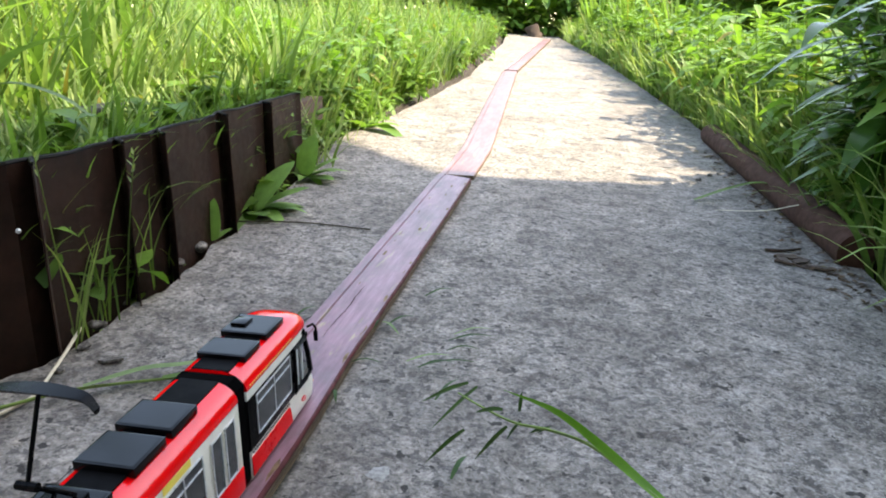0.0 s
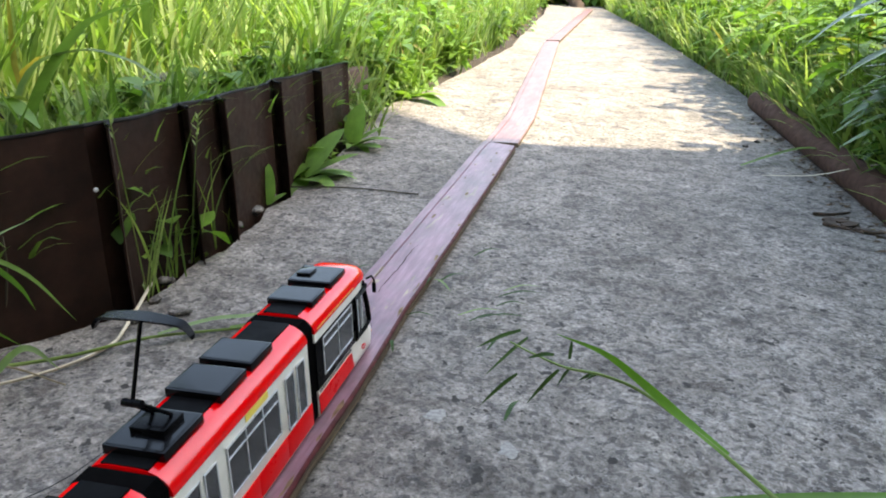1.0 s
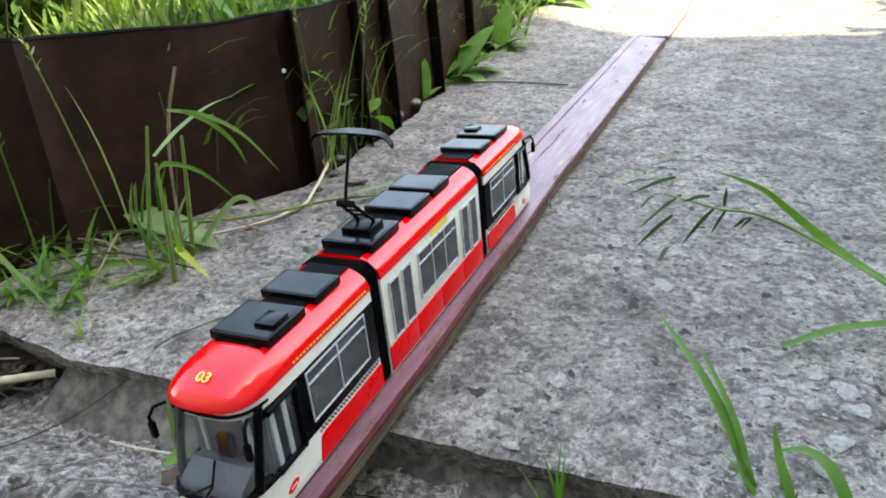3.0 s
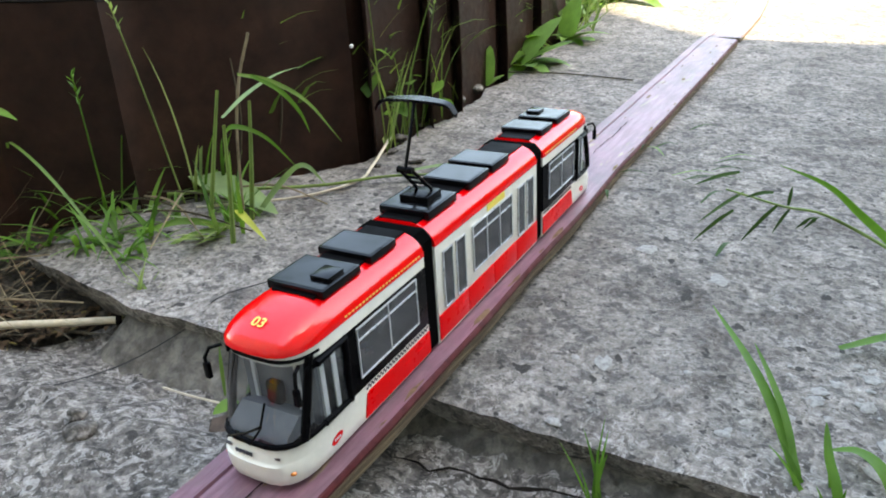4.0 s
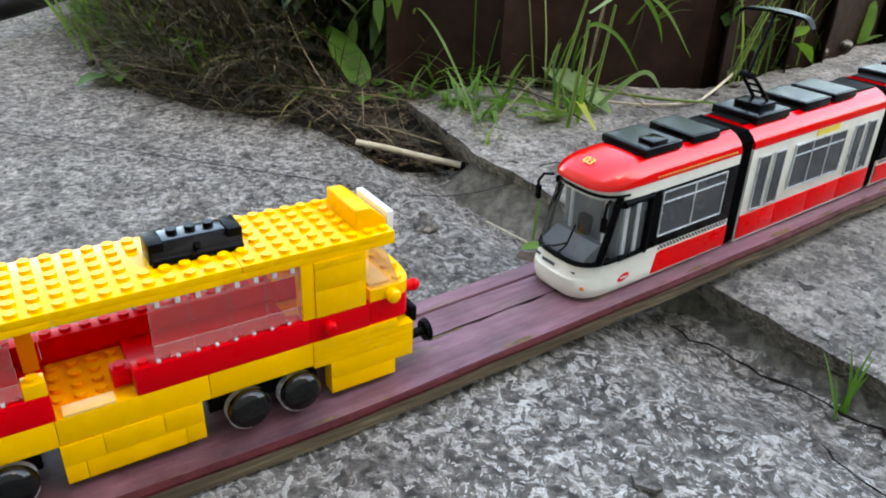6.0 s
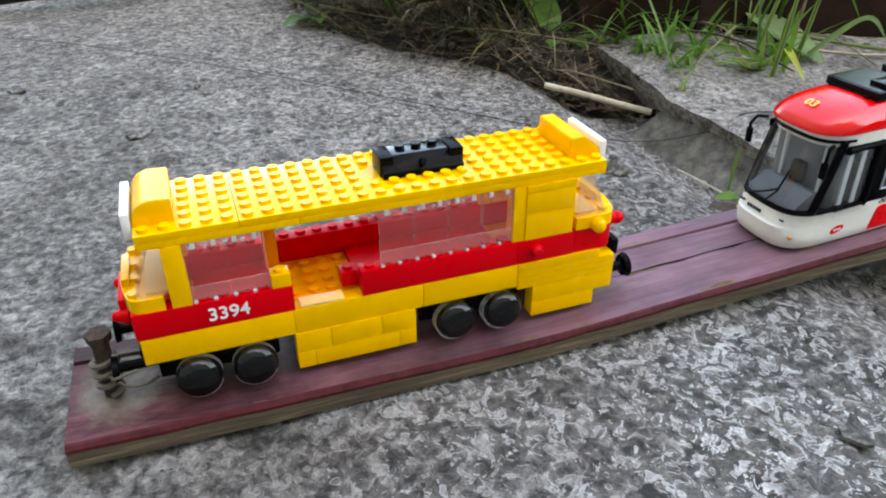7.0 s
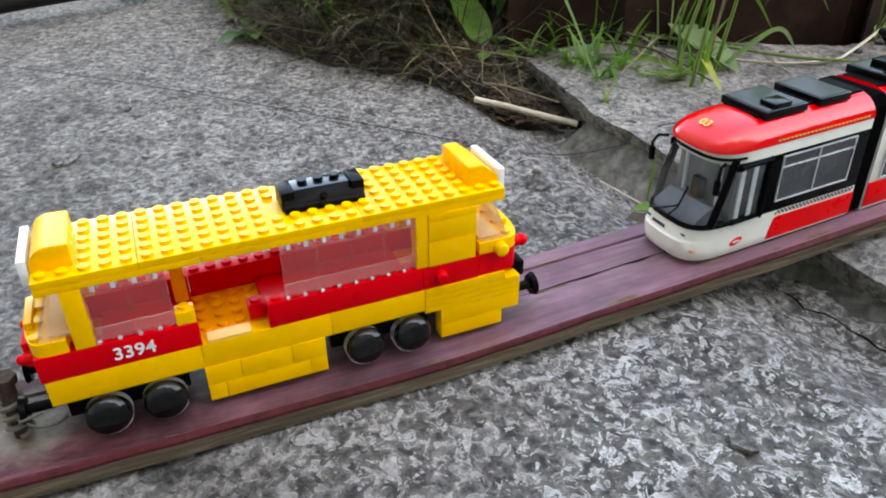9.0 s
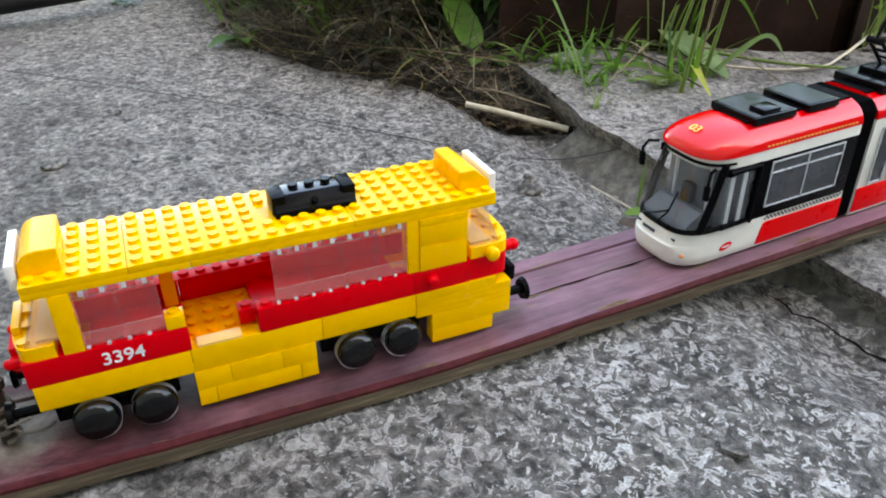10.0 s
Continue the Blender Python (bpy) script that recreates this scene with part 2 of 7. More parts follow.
CONCRETE = concrete_material("worn_concrete", (0.031, 0.080, 0.150, 0.270))
CONCRETE_FINE = concrete_material("fine_concrete", (0.078, 0.134, 0.196, 0.285), 175, 0.9, 0.8, 0.7)
MORTAR = mortar_material("sandy_mortar", (0.052, 0.128, 0.235))
MORTAR_DARK = mortar_material("dark_crumbled_mortar", (0.034, 0.100, 0.225))
SOIL = soil_material()
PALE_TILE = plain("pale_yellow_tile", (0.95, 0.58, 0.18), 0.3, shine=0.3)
BOARD_PAINT = painted_wood_material("worn_plum_paint", 0.60)
BOARD_FADED = painted_wood_material("faded_plum_paint", 0.60, ((0.12, 0.050, 0.052), (0.19, 0.092, 0.092), (0.27, 0.155, 0.15)))
BOARD_WOOD = raw_wood_material()
FENCE = rusty_metal_material()
RIM = plain("black_rolled_rim", (0.006, 0.0045, 0.004), 0.6, 0, 0, 0.2, 80, shine=0.15)
BRICK_YELLOW = plain("yellow_toy_plastic", (1.0, 0.50, 0.0), 0.17, 0, 0.0, 0.02, shine=0.30)
BRICK_RED = plain("red_toy_plastic", (0.74, 0.0, 0.006), 0.25, 0, 0.0, 0.03, shine=0.10)
BRICK_BLACK = plain("black_toy_plastic", (0.003, 0.003, 0.003), 0.2, 0, 0.0, 0.1, shine=0.06)
BRICK_WHITE = plain("white_toy_plastic", (0.80, 0.80, 0.78), 0.35, 0, 0.1, 0.03)
BRICK_ORANGE = plain("orange_toy_plastic", (1.0, 0.36, 0.0), 0.4, 0, 0.0, 0.03, shine=0.02)
# the pink cloud paints the red interior's glow into the clear windows
CLEAR = clear_plastic("pink_hazed_clear_plastic", (1.0, 0.95, 0.94), 0.075, 0.010, (0.92, 0.34, 0.35))
CLEAR_FOOT = clear_plastic("thick_clear_plastic", (0.98, 0.92, 0.91), 0.10, 0.02, (0.9, 0.66, 0.66))
CLEAR_SPARKLE = clear_plastic("sparkle_clear_plastic_edge", (0.98, 0.94, 0.93), 0.24, 0.04, (0.92, 0.74, 0.74))
CLEAR_GLINT = clear_plastic("pale_glint_plastic", (0.97, 0.95, 0.93), 0.62, 0.10)
BOARD_EDGE = plain("dark_red_edge_paint", (0.085, 0.014, 0.016), 0.5, 0, 0, 0.2, 90, shine=0.15)
WHEEL_BLACK = plain("glossy_black_wheel", (0.003, 0.003, 0.003), 0.06, 0, 0, 0.1, shine=0.42)
ROOF_SHINE = plain("polished_black_plate", (0.004, 0.004, 0.004), 0.05, shine=1.0)
WHEEL_GREY = plain("grey_wheel_rim", (0.68, 0.68, 0.68), 0.22, 0.5, 0, 0.08)
TRAM_RED = plain("red_tram_enamel", (0.80, 0.002, 0.005), 0.07, 0, 0.0, 0.03, shine=0.55)
TRAM_WHITE = plain("cream_tram_plastic", (0.82, 0.80, 0.72), 0.3, 0, 0.2, 0.05)
TRAM_BLACK = plain("black_tram_plastic", (0.003, 0.003, 0.0035), 0.18, 0, 0.0, 0.1, shine=0.05)
TRAM_GLOSS = plain("glossy_black_roof_plastic", (0.003, 0.003, 0.0035), 0.10, 0, 0.0, 0.1, shine=0.16)
TRAM_DARK = plain("matt_black_plastic", (0.004, 0.004, 0.0045), 0.5, 0, 0, 0.15, shine=0.03)
TRAM_GLASS = clear_plastic("tram_window_glass", (0.80, 0.82, 0.83), 0.012, 0.06)
TRAM_SKIRT = plain("red_tram_side_paint", (0.84, 0.001, 0.004), 0.25, 0, 0, 0.03, shine=0.12)
CAB_GREY = plain("grey_interior_plastic", (0.20, 0.21, 0.23), 0.5, 0, 0, 0.1, shine=0.2)
SILVER = plain("silver_window_frame", (0.66, 0.68, 0.70), 0.25, 0.4, 0, 0.05)
YELLOW_PRINT = plain("yellow_print", (0.85, 0.66, 0.10), 0.35)
WHITE_PRINT = plain("white_print", (0.85, 0.85, 0.85), 0.4)
DARK_PRINT = plain("dark_print", (0.05, 0.05, 0.06), 0.5)
ORANGE_LENS = plain("orange_lens", (0.75, 0.22, 0.02), 0.2, 0, 0.4)
BLACK_RUBBER = plain("black_rubber", (0.010, 0.010, 0.011), 0.45, 0, 0.0, 0.15, shine=0.3)
RUST = plain("rusty_steel", (0.062, 0.038, 0.026), 0.8, 0.3, 0, 0.25, 400)
PIPE_RUST = plain("rusty_brown_pipe", (0.060, 0.026, 0.017), 0.8, 0, 0, 0.2, 60, shine=0.2)
TWINE = plain("grey_twine", (0.13, 0.11, 0.085), 0.9)
STRAW_DULL = plain("dull_dry_stalk", (0.23, 0.18, 0.105), 0.8, 0, 0, 0.2, 120)
STRAW = plain("dry_straw", (0.54, 0.47, 0.345), 0.6, 0, 0, 0.12, 120)
DRY = leaf_material("dry_grass", (0.024, 0.019, 0.013), (0.085, 0.068, 0.046), 0.8, 0.1)
BARK = plain("brown_bark", (0.075, 0.05, 0.035), 0.9, 0, 0, 0.25, 150)
CLAY = plain("old_clay_brick", (0.10, 0.058, 0.042), 0.9, 0, 0, 0.2, 120)
CRACK = plain("crack_dirt", (0.010, 0.008, 0.007), 1.0, shine=0.0)
BARE_WOOD = plain("flaked_bare_wood", (0.20, 0.135, 0.078), 0.8, 0, 0, 0.25, 120, shine=0.15)
LICHEN = plain("lichen_crust", (0.31, 0.302, 0.282), 0.95, 0, 0, 0.2, 300, shine=0.1)
CRUMB = plain("soil_crumb", (0.085, 0.072, 0.057), 0.95, 0, 0, 0.3, 150, shine=0.1)
GRASS = leaf_material("grass_blade", (0.066, 0.130, 0.028), (0.160, 0.262, 0.070), 0.4, 0.42)
GRASS_PALE = leaf_material("pale_grass", (0.14, 0.21, 0.070), (0.270, 0.350, 0.135), 0.45, 0.4)
LEAF = leaf_material("weed_leaf", (0.065, 0.145, 0.026), (0.150, 0.275, 0.055), 0.4, 0.4)
LEAF_PALE = leaf_material("dusty_leaf", (0.13, 0.20, 0.09), (0.20, 0.29, 0.14), 0.5, 0.35)
GRASS_SOLID = leaf_material("green_stem", (0.13, 0.20, 0.05), (0.19, 0.28, 0.08), 0.5, 0.2)
LEAF_VIVID = leaf_material("fresh_green_blade", (0.045, 0.125, 0.012), (0.090, 0.215, 0.024), 0.4, 0.35)
LEAF_TALL = leaf_material("tall_plant_leaf", (0.022, 0.070, 0.012), (0.055, 0.135, 0.024), 0.15, 0.35)
LEAF_DARK = leaf_material("dark_leaf", (0.015, 0.042, 0.010), (0.036, 0.085, 0.020), 0.38, 0.22)
SPIKELET = leaf_material("dark_spikelet", (0.014, 0.040, 0.010), (0.034, 0.080, 0.018), 0.6, 0.1)
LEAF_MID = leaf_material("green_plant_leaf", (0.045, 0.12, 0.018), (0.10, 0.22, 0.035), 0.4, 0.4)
LEAF_BROAD = leaf_material("oval_leaf", (0.12, 0.22, 0.06), (0.17, 0.30, 0.09), 0.45, 0.35)
LEAF_YELLOW = leaf_material("yellowing_leaf", (0.30, 0.33, 0.05), (0.50, 0.50, 0.10), 0.5, 0.4)
DEAD_LEAF = leaf_material("dead_leaf", (0.020, 0.013, 0.009), (0.105, 0.066, 0.042), 0.85, 0.1)
SHADE_BLOCK_WALL = plain("unseen_block_plaster", (0.42, 0.40, 0.36), 0.9, 0, 0, 0.1, 3)


# ---- mesh helpers ----
def finish(name, bm, mat, smooth=0.0):
    me = bpy.data.meshes.new(name)
    bm.normal_update()
    bm.to_mesh(me)
    bm.free()
    if mat:
        me.materials.append(mat)
    if smooth:
        me.shade_smooth()
        if smooth < 180:
            me.set_sharp_from_angle(angle=radians(smooth))
    return me


def part(name, bm, mat, parent, label="", smooth=35):
    ob = new(name, finish(name, bm, mat, smooth))
    ob.parent = parent
    return tagged(ob, label)


def thing(name, bm, mat, label, category, group="", kind="", smooth=35, at=None):
    ob = new(name, finish(name, bm, mat, smooth))
    if at is not None:
        ob.matrix_world = at
    return tagged(ob, label, category, group, kind)


def root(name, label, category, at, group="", kind=""):
    ob = new(name)
    ob.empty_display_size = 0.02
    ob.matrix_world = at
    return tagged(ob, label, category, group, kind)


def box(bm, x0, x1, y0, y1, z0, z1, bevel=0.0):
    c = ((x0 + x1) / 2, (y0 + y1) / 2, (z0 + z1) / 2)
    r = bmesh.ops.create_cube(bm, size=1, matrix=Matrix.Translation(c) @ Matrix.Diagonal((x1 - x0, y1 - y0, z1 - z0, 1)))
    if bevel:
        es = list({e for v in r["verts"] for e in v.link_edges})
        bmesh.ops.bevel(bm, geom=es, offset=bevel, segments=2, affect="EDGES", profile=0.6)


def cyl(bm, a, b, r0, r1=None, seg=12, caps=True):
    a, b = Vector(a), Vector(b)
    d = b - a
    m = Matrix.Translation((a + b) / 2) @ d.to_track_quat("Z", "Y").to_matrix().to_4x4()
    bmesh.ops.create_cone(bm, cap_ends=caps, segments=seg, radius1=r0, radius2=r0 if r1 is None else r1, depth=d.length, matrix=m)


def ball(bm, c, r, seg=12, squash=(1, 1, 1)):
    bmesh.ops.create_uvsphere(bm, u_segments=seg, v_segments=max(6, seg * 2 // 3), radius=r, matrix=Matrix.Translation(c) @ Matrix.Diagonal((*squash, 1)))


def tube(bm, pts, radius, seg=8, caps=True):
    """A round tube along points; radius a number or one for each point."""
    pts = [Vector(p) for p in pts]
    rad = radius if isinstance(radius, (list, tuple)) else [radius] * len(pts)
    rings, side = [], None
    for i, p in enumerate(pts):
        d = (pts[min(i + 1, len(pts) - 1)] - pts[max(i - 1, 0)]).normalized()
        if side is None:
            side = d.orthogonal().normalized()
        side = (side - d * side.dot(d)).normalized()
        up = d.cross(side)
        rings.append([bm.verts.new(p + rad[i] * (math.cos(2 * math.pi * k / seg) * side + math.sin(2 * math.pi * k / seg) * up)) for k in range(seg)])
    for a, b in zip(rings, rings[1:]):
        for k in range(seg):
            bm.faces.new((a[k], a[(k + 1) % seg], b[(k + 1) % seg], b[k]))
    if caps:
        bm.faces.new(list(reversed(rings[0])))
        bm.faces.new(rings[-1])


def prism(bm, outline, z0, z1):
    """A polygon (x, y) raised from z0 to z1."""
    lo = [bm.verts.new((x, y, z0)) for x, y in outline]
    hi = [bm.verts.new((x, y, z1)) for x, y in outline]
    n = len(lo)
    for i in range(n):
        bm.faces.new((lo[i], lo[(i + 1) % n], hi[(i + 1) % n], hi[i]))
    bm.faces.new(list(reversed(lo)))
    bm.faces.new(hi)


def side_prism(bm, outline, x0, x1):
    """A polygon (y, z) drawn out from x0 to x1."""
    lo = [bm.verts.new((x0, y, z)) for y, z in outline]
    hi = [bm.verts.new((x1, y, z)) for y, z in outline]
    n = len(lo)
    for i in range(n):
        bm.faces.new((lo[i], lo[(i + 1) % n], hi[(i + 1) % n], hi[i]))
    bm.faces.new(list(reversed(lo)))
    bm.faces.new(hi)
    bmesh.ops.recalc_face_normals(bm, faces=bm.faces)


def spline(pts, n):
    """n points of a smooth curve through pts."""
    P = [Vector(p) for p in pts]
    P = [2 * P[0] - P[1]] + P + [2 * P[-1] - P[-2]]
    out, m = [], len(P) - 3
    for i in range(n):
        u = i / (n - 1) * m
        k = min(int(u), m - 1)
        t = u - k
        a, b, c, d = P[k:k + 4]
        out.append(0.5 * (2 * b + (c - a) * t + (2 * a - 5 * b + 4 * c - d) * t * t + (3 * b - a - 3 * c + d) * t ** 3))
    return out


def lerp_table(x, table):
    return float(np.interp(x, [a for a, _ in table], [b for _, b in table]))


# ---- the lie of the ground ----
def upper_z(x, y):
    return -0.0211 - 0.055 * x + 0.0359 * y


def lower_z(x, y):
    drop = min(1.0, max(0.0, (y - 0.34) / 0.07))
    return -0.0150 - 0.023 * drop * drop * (3 - 2 * drop) - 0.004 * max(0.0, -x - 0.2)


BOARD_Z = [(-0.05, 0.002), (0.02, -0.0005), (0.12, -0.002), (0.2, -0.001), (0.28, 0.003), (0.37, 0.0075), (0.49, 0.0125), (0.7, 0.018), (0.86, 0.023), (1.3, 0.038), (1.9, 0.060), (3.8, 0.142), (7.0, 0.265)]
BOARD_X = [(-0.05, 0.005), (0.4, 0.004), (0.5, 0.001), (0.7, -0.007), (0.86, -0.015), (1.3, -0.027), (1.9, -0.045), (3.8, -0.212), (5.0, -0.24), (7.0, -0.29)]
FENCE_LINE = [(-0.56, 0.34), (-0.445, 0.462), (-0.353, 0.575), (-0.29, 0.68), (-0.252, 0.775), (-0.258, 0.97), (-0.28, 1.16), (-0.30, 1.34), (-0.32, 1.535)]


def fence_x(y):
    return lerp_table(y, [(b, a) for a, b in FENCE_LINE] + [(1.9, -0.39), (2.2, -0.37), (2.7, -0.36), (3.5, -0.37), (6.1, -0.58), (9, -0.9)])


def right_x(y):
    return lerp_table(y, [(0.4, 0.60), (1.3, 0.60), (1.65, 0.58), (2.16, 0.53), (2.7, 0.49), (3.85, 0.345), (5.2, 0.165), (7.5, -0.22), (9, -0.4)])


def smooth01(u):
    u = min(1.0, max(0.0, u))
    return u * u * (3 - 2 * u)


STEP_EDGE = [(-0.45, 0.448), (-0.33, 0.438), (-0.21, 0.428), (-0.13, 0.436), (-0.04, 0.441), (0.03, 0.447), (0.10, 0.451), (0.16, 0.455), (0.24, 0.461), (0.65, 0.478)]


def soil_edge(x):
    """The y at which the near slab gives way to soil, left of the path."""
    return lerp_table(x, [(-1.4, 0.27), (-1.0, 0.238), (-0.878, 0.222), (-0.70, 0.222), (-0.60, 0.240), (-0.54, 0.270), (-0.468, 0.320), (-0.43, 0.353), (-0.35, 0.377), (-0.32, 0.385), (-0.288, 0.425), (-0.268, 0.460), (-0.2, 0.472)])


def soil_z(x, y):
    base = upper_z(max(-1, min(1, x)), min(max(y, 0.0), 9)) - 0.05
    left = smooth01((fence_x(y) - 0.02 - x) / 0.05) * smooth01((y - 0.42) / 0.12) if y > 0.4 else 0.0
    if y < 1.7:
        z = base + left * 0.135
    else:
        z = base + left * (0.135 - 0.10 * smooth01((y - 1.6) / 0.5))
    z += 0.055 * smooth01((x - right_x(y) - 0.01) / 0.06)
    if y < 0.55 and x < 0.2:                      # loose soil beside the near slab
        k = smooth01((y - soil_edge(x) + 0.05) / 0.06) if x < -0.17 else 0.0
        z = max(-0.06, min(z, -0.06)) + (0.032 + 0.034 * smooth01((-x - 0.25) / 0.2)) * k if not left else z
    return z + 0.012 * (noise.noise((x * 9, y * 9, 0)) + 0.5 * noise.noise((x * 31, y * 31, 3)))


def grid_mesh(xs, ys, height, keep=None):
    bm = bmesh.new()
    vs = [[bm.verts.new((x, y, height(x, y))) for x in xs] for y in ys]
    for j in range(len(ys) - 1):
        for i in range(len(xs) - 1):
            if keep is None or keep((xs[i] + xs[i + 1]) / 2, (ys[j] + ys[j + 1]) / 2):
                bm.faces.new((vs[j][i], vs[j][i + 1], vs[j + 1][i + 1], vs[j + 1][i]))
    return bm


def build_ground():
    near = list(np.arange(-1.6, 1.61, 0.025))
    xs = [-60, -30, -15, -8, -5, -3.5, -2.6, -2.0] + near + [2.0, 2.6, 3.5, 5, 8, 15, 30, 60]
    ys = [-60, -20, -8, -4, -2, -1.2, -0.8, -0.5] + list(np.arange(-0.3, 2.4, 0.025)) + list(np.arange(2.4, 9, 0.15)) + [9.5, 11, 14, 20, 30, 60, 90]
    thing("ground", grid_mesh([float(x) for x in xs], [float(y) for y in ys], soil_z), SOIL, "dark crumbly garden soil under grass and weeds", "ground", kind="structure", smooth=180)


def slab_solid(name, outline_keep, xs, ys, height, label, mat, thick=0.06, under=0.0):
    """A concrete slab with a rough top and real edges."""
    bm = bmesh.new()
    vs = {}

    def vert(i, j):
        if (i, j) not in vs:
            x, y = outline_keep(xs[i], ys[j])
            vs[i, j] = bm.verts.new((x, y, height(x, y)))
        return vs[i, j]
    for j in range(len(ys) - 1):
        for i in range(len(xs) - 1):
            bm.faces.new((vert(i, j), vert(i + 1, j), vert(i + 1, j + 1), vert(i, j + 1)))
    rim = [e for e in bm.edges if e.is_boundary]
    low = bmesh.ops.extrude_edge_only(bm, edges=rim)["geom"]
    new_verts = [v for v in low if isinstance(v, bmesh.types.BMVert)]
    for v in new_verts:
        v.co.z -= 0.010
        v.co.y += under * 0.15 + 0.003 * noise.noise((v.co.x * 40, v.co.y * 40, 5))
    low_edges = [e for e in low if isinstance(e, bmesh.types.BMEdge)]
    low2 = bmesh.ops.extrude_edge_only(bm, edges=low_edges)["geom"]
    for v in low2:
        if isinstance(v, bmesh.types.BMVert):
            v.co.z -= thick - 0.010
            v.co.y += under + 0.005 * noise.noise((v.co.x * 25, v.co.y * 25, 9))
    bmesh.ops.recalc_face_normals(bm, faces=bm.faces)
    return thing(name, bm, mat, label, "concrete slab", kind="structure", smooth=50)


def slab_rough(x, y, k=1.0):
    return k * (0.0016 * noise.noise((x * 60, y * 60, 0)) + 0.0022 * noise.noise((x * 17, y * 17, 1)) + 0.0012 * noise.noise((x * 140, y * 140, 2)))


def build_slabs():
    ys = list(np.arange(0, 0.75, 0.008)) + list(np.arange(0.75, 2.2, 0.025)) + list(np.arange(2.2, 8.3, 0.1))
    us = list(np.linspace(0, 1, 111))

    def upper_place(u, v):
        fade = max(0.0, 1 - v / 0.3)
        edge = lerp_table(-0.36 + 0.97 * u, STEP_EDGE) + (0.0022 * noise.noise((u * 17, 3, 0)) + 0.0018 * noise.noise((u * 52, 1, 0))) * fade
        y = edge + v
        x0, x1 = fence_x(max(y, 0.79)) + 0.012, right_x(y) + 0.02
        x0 -= 0.13 * smooth01((0.80 - y) / 0.30)
        x0 += 0.012 * noise.noise((y * 14, 7, 0))
        return x0 + (x1 - x0) * u, y
    slab_solid("path_slab_upper", upper_place, us, ys, lambda x, y: upper_z(x, y) + slab_rough(x, y) - 0.003 * smooth01((0.468 - y) / 0.02), "weathered grey concrete garden path slab, stained and speckled", CONCRETE_FINE, under=0.026)

    def rubble(x, y):
        """Lumpy mortar on the slab beside the step."""
        k = smooth01((y - 0.20) / 0.08) * smooth01((0.03 - x) / 0.06) * smooth01((x + 0.34) / 0.08)
        return k * (0.0055 * max(0.0, noise.noise((x * 34, y * 34, 6))) + 0.003 * noise.noise((x * 75, y * 75, 8)))

    xs2 = list(np.arange(-1.45, 0.95, 0.008))
    vs2 = [0.0, 0.3, 0.6, 0.8, 0.9] + list(np.linspace(0.93, 2.0, 130))

    def lower_place(x, v):
        top = min(soil_edge(x), 0.475) if x < -0.25 else 0.475
        top += 0.012 * noise.noise((x * 22, 4, 0))
        return x, -1.5 + (top + 1.5) * v / 2.0
    slab_solid("path_slab_lower", lower_place, xs2, vs2, lambda x, y: lower_z(x, y) + slab_rough(x, y, 1.0 + 1.6 * smooth01((y - 0.33) / 0.06)) + rubble(x, y), "weathered grey concrete slab, cracked along the step", CONCRETE)


def build_mortar():
    """Mortar along the foot of the step: a smooth sandy fillet on one side of the board, dark crumbs on the other."""
    for x0, x1, sandy in ((-0.272, 0.020, True), (0.0202, 0.64, False)):
        bm = bmesh.new()
        rows = []
        n = int((x1 - x0) / 0.0025)
        for i in range(n + 1):
            x = x0 + (x1 - x0) * i / n
            k = smooth01((0.03 - x) / 0.04)
            reach = 0.030 + 0.020 * k + 0.009 * noise.noise((x * 18, 2, 2))
            top = 0.018 + (0.010 + 0.055 * max(0.0, -x)) * k + 0.004 * noise.noise((x * 22, 5, 1))
            top *= smooth01((x + 0.272) / 0.04)
            row = []
            for j in range(17):
                u = j / 16
                y = lerp_table(x, STEP_EDGE) + 0.014 - reach * (1 - u)
                lumps = 0.0058 * max(-0.2, noise.noise((x * 70, y * 70, 3))) + 0.0038 * noise.noise((x * 190, y * 190, 4))
                row.append(bm.verts.new((x, y, lower_z(x, 0.43) - 0.006 + top * u ** (1.4 - 0.3 * k) + lumps * (1 - 0.75 * k))))
            rows.append(row)
        for a, b in zip(rows, rows[1:]):
            for j in range(16):
                bm.faces.new((a[j], b[j], b[j + 1], a[j + 1]))
        thing("mortar_joint", bm, MORTAR if sandy else MORTAR_DARK, "smooth sandy mortar fillet along the foot of the step" if sandy else "dark crumbling mortar along the foot of the step", "mortar", kind="structure", smooth=180)


def strip(bm, pts, widths, up=(0, 0, 1)):
    """A flat ribbon along points."""
    prev = None
    for i, p in enumerate(pts):
        p = Vector(p)
        d = Vector(pts[min(i + 1, len(pts) - 1)]) - Vector(pts[max(i - 1, 0)])
        s = d.cross(Vector(up)).normalized() * widths[i] / 2
        pair = (bm.verts.new(p - s), bm.verts.new(p + s))
        if prev:
            bm.faces.new((prev[0], prev[1], pair[1], pair[0]))
        prev = pair


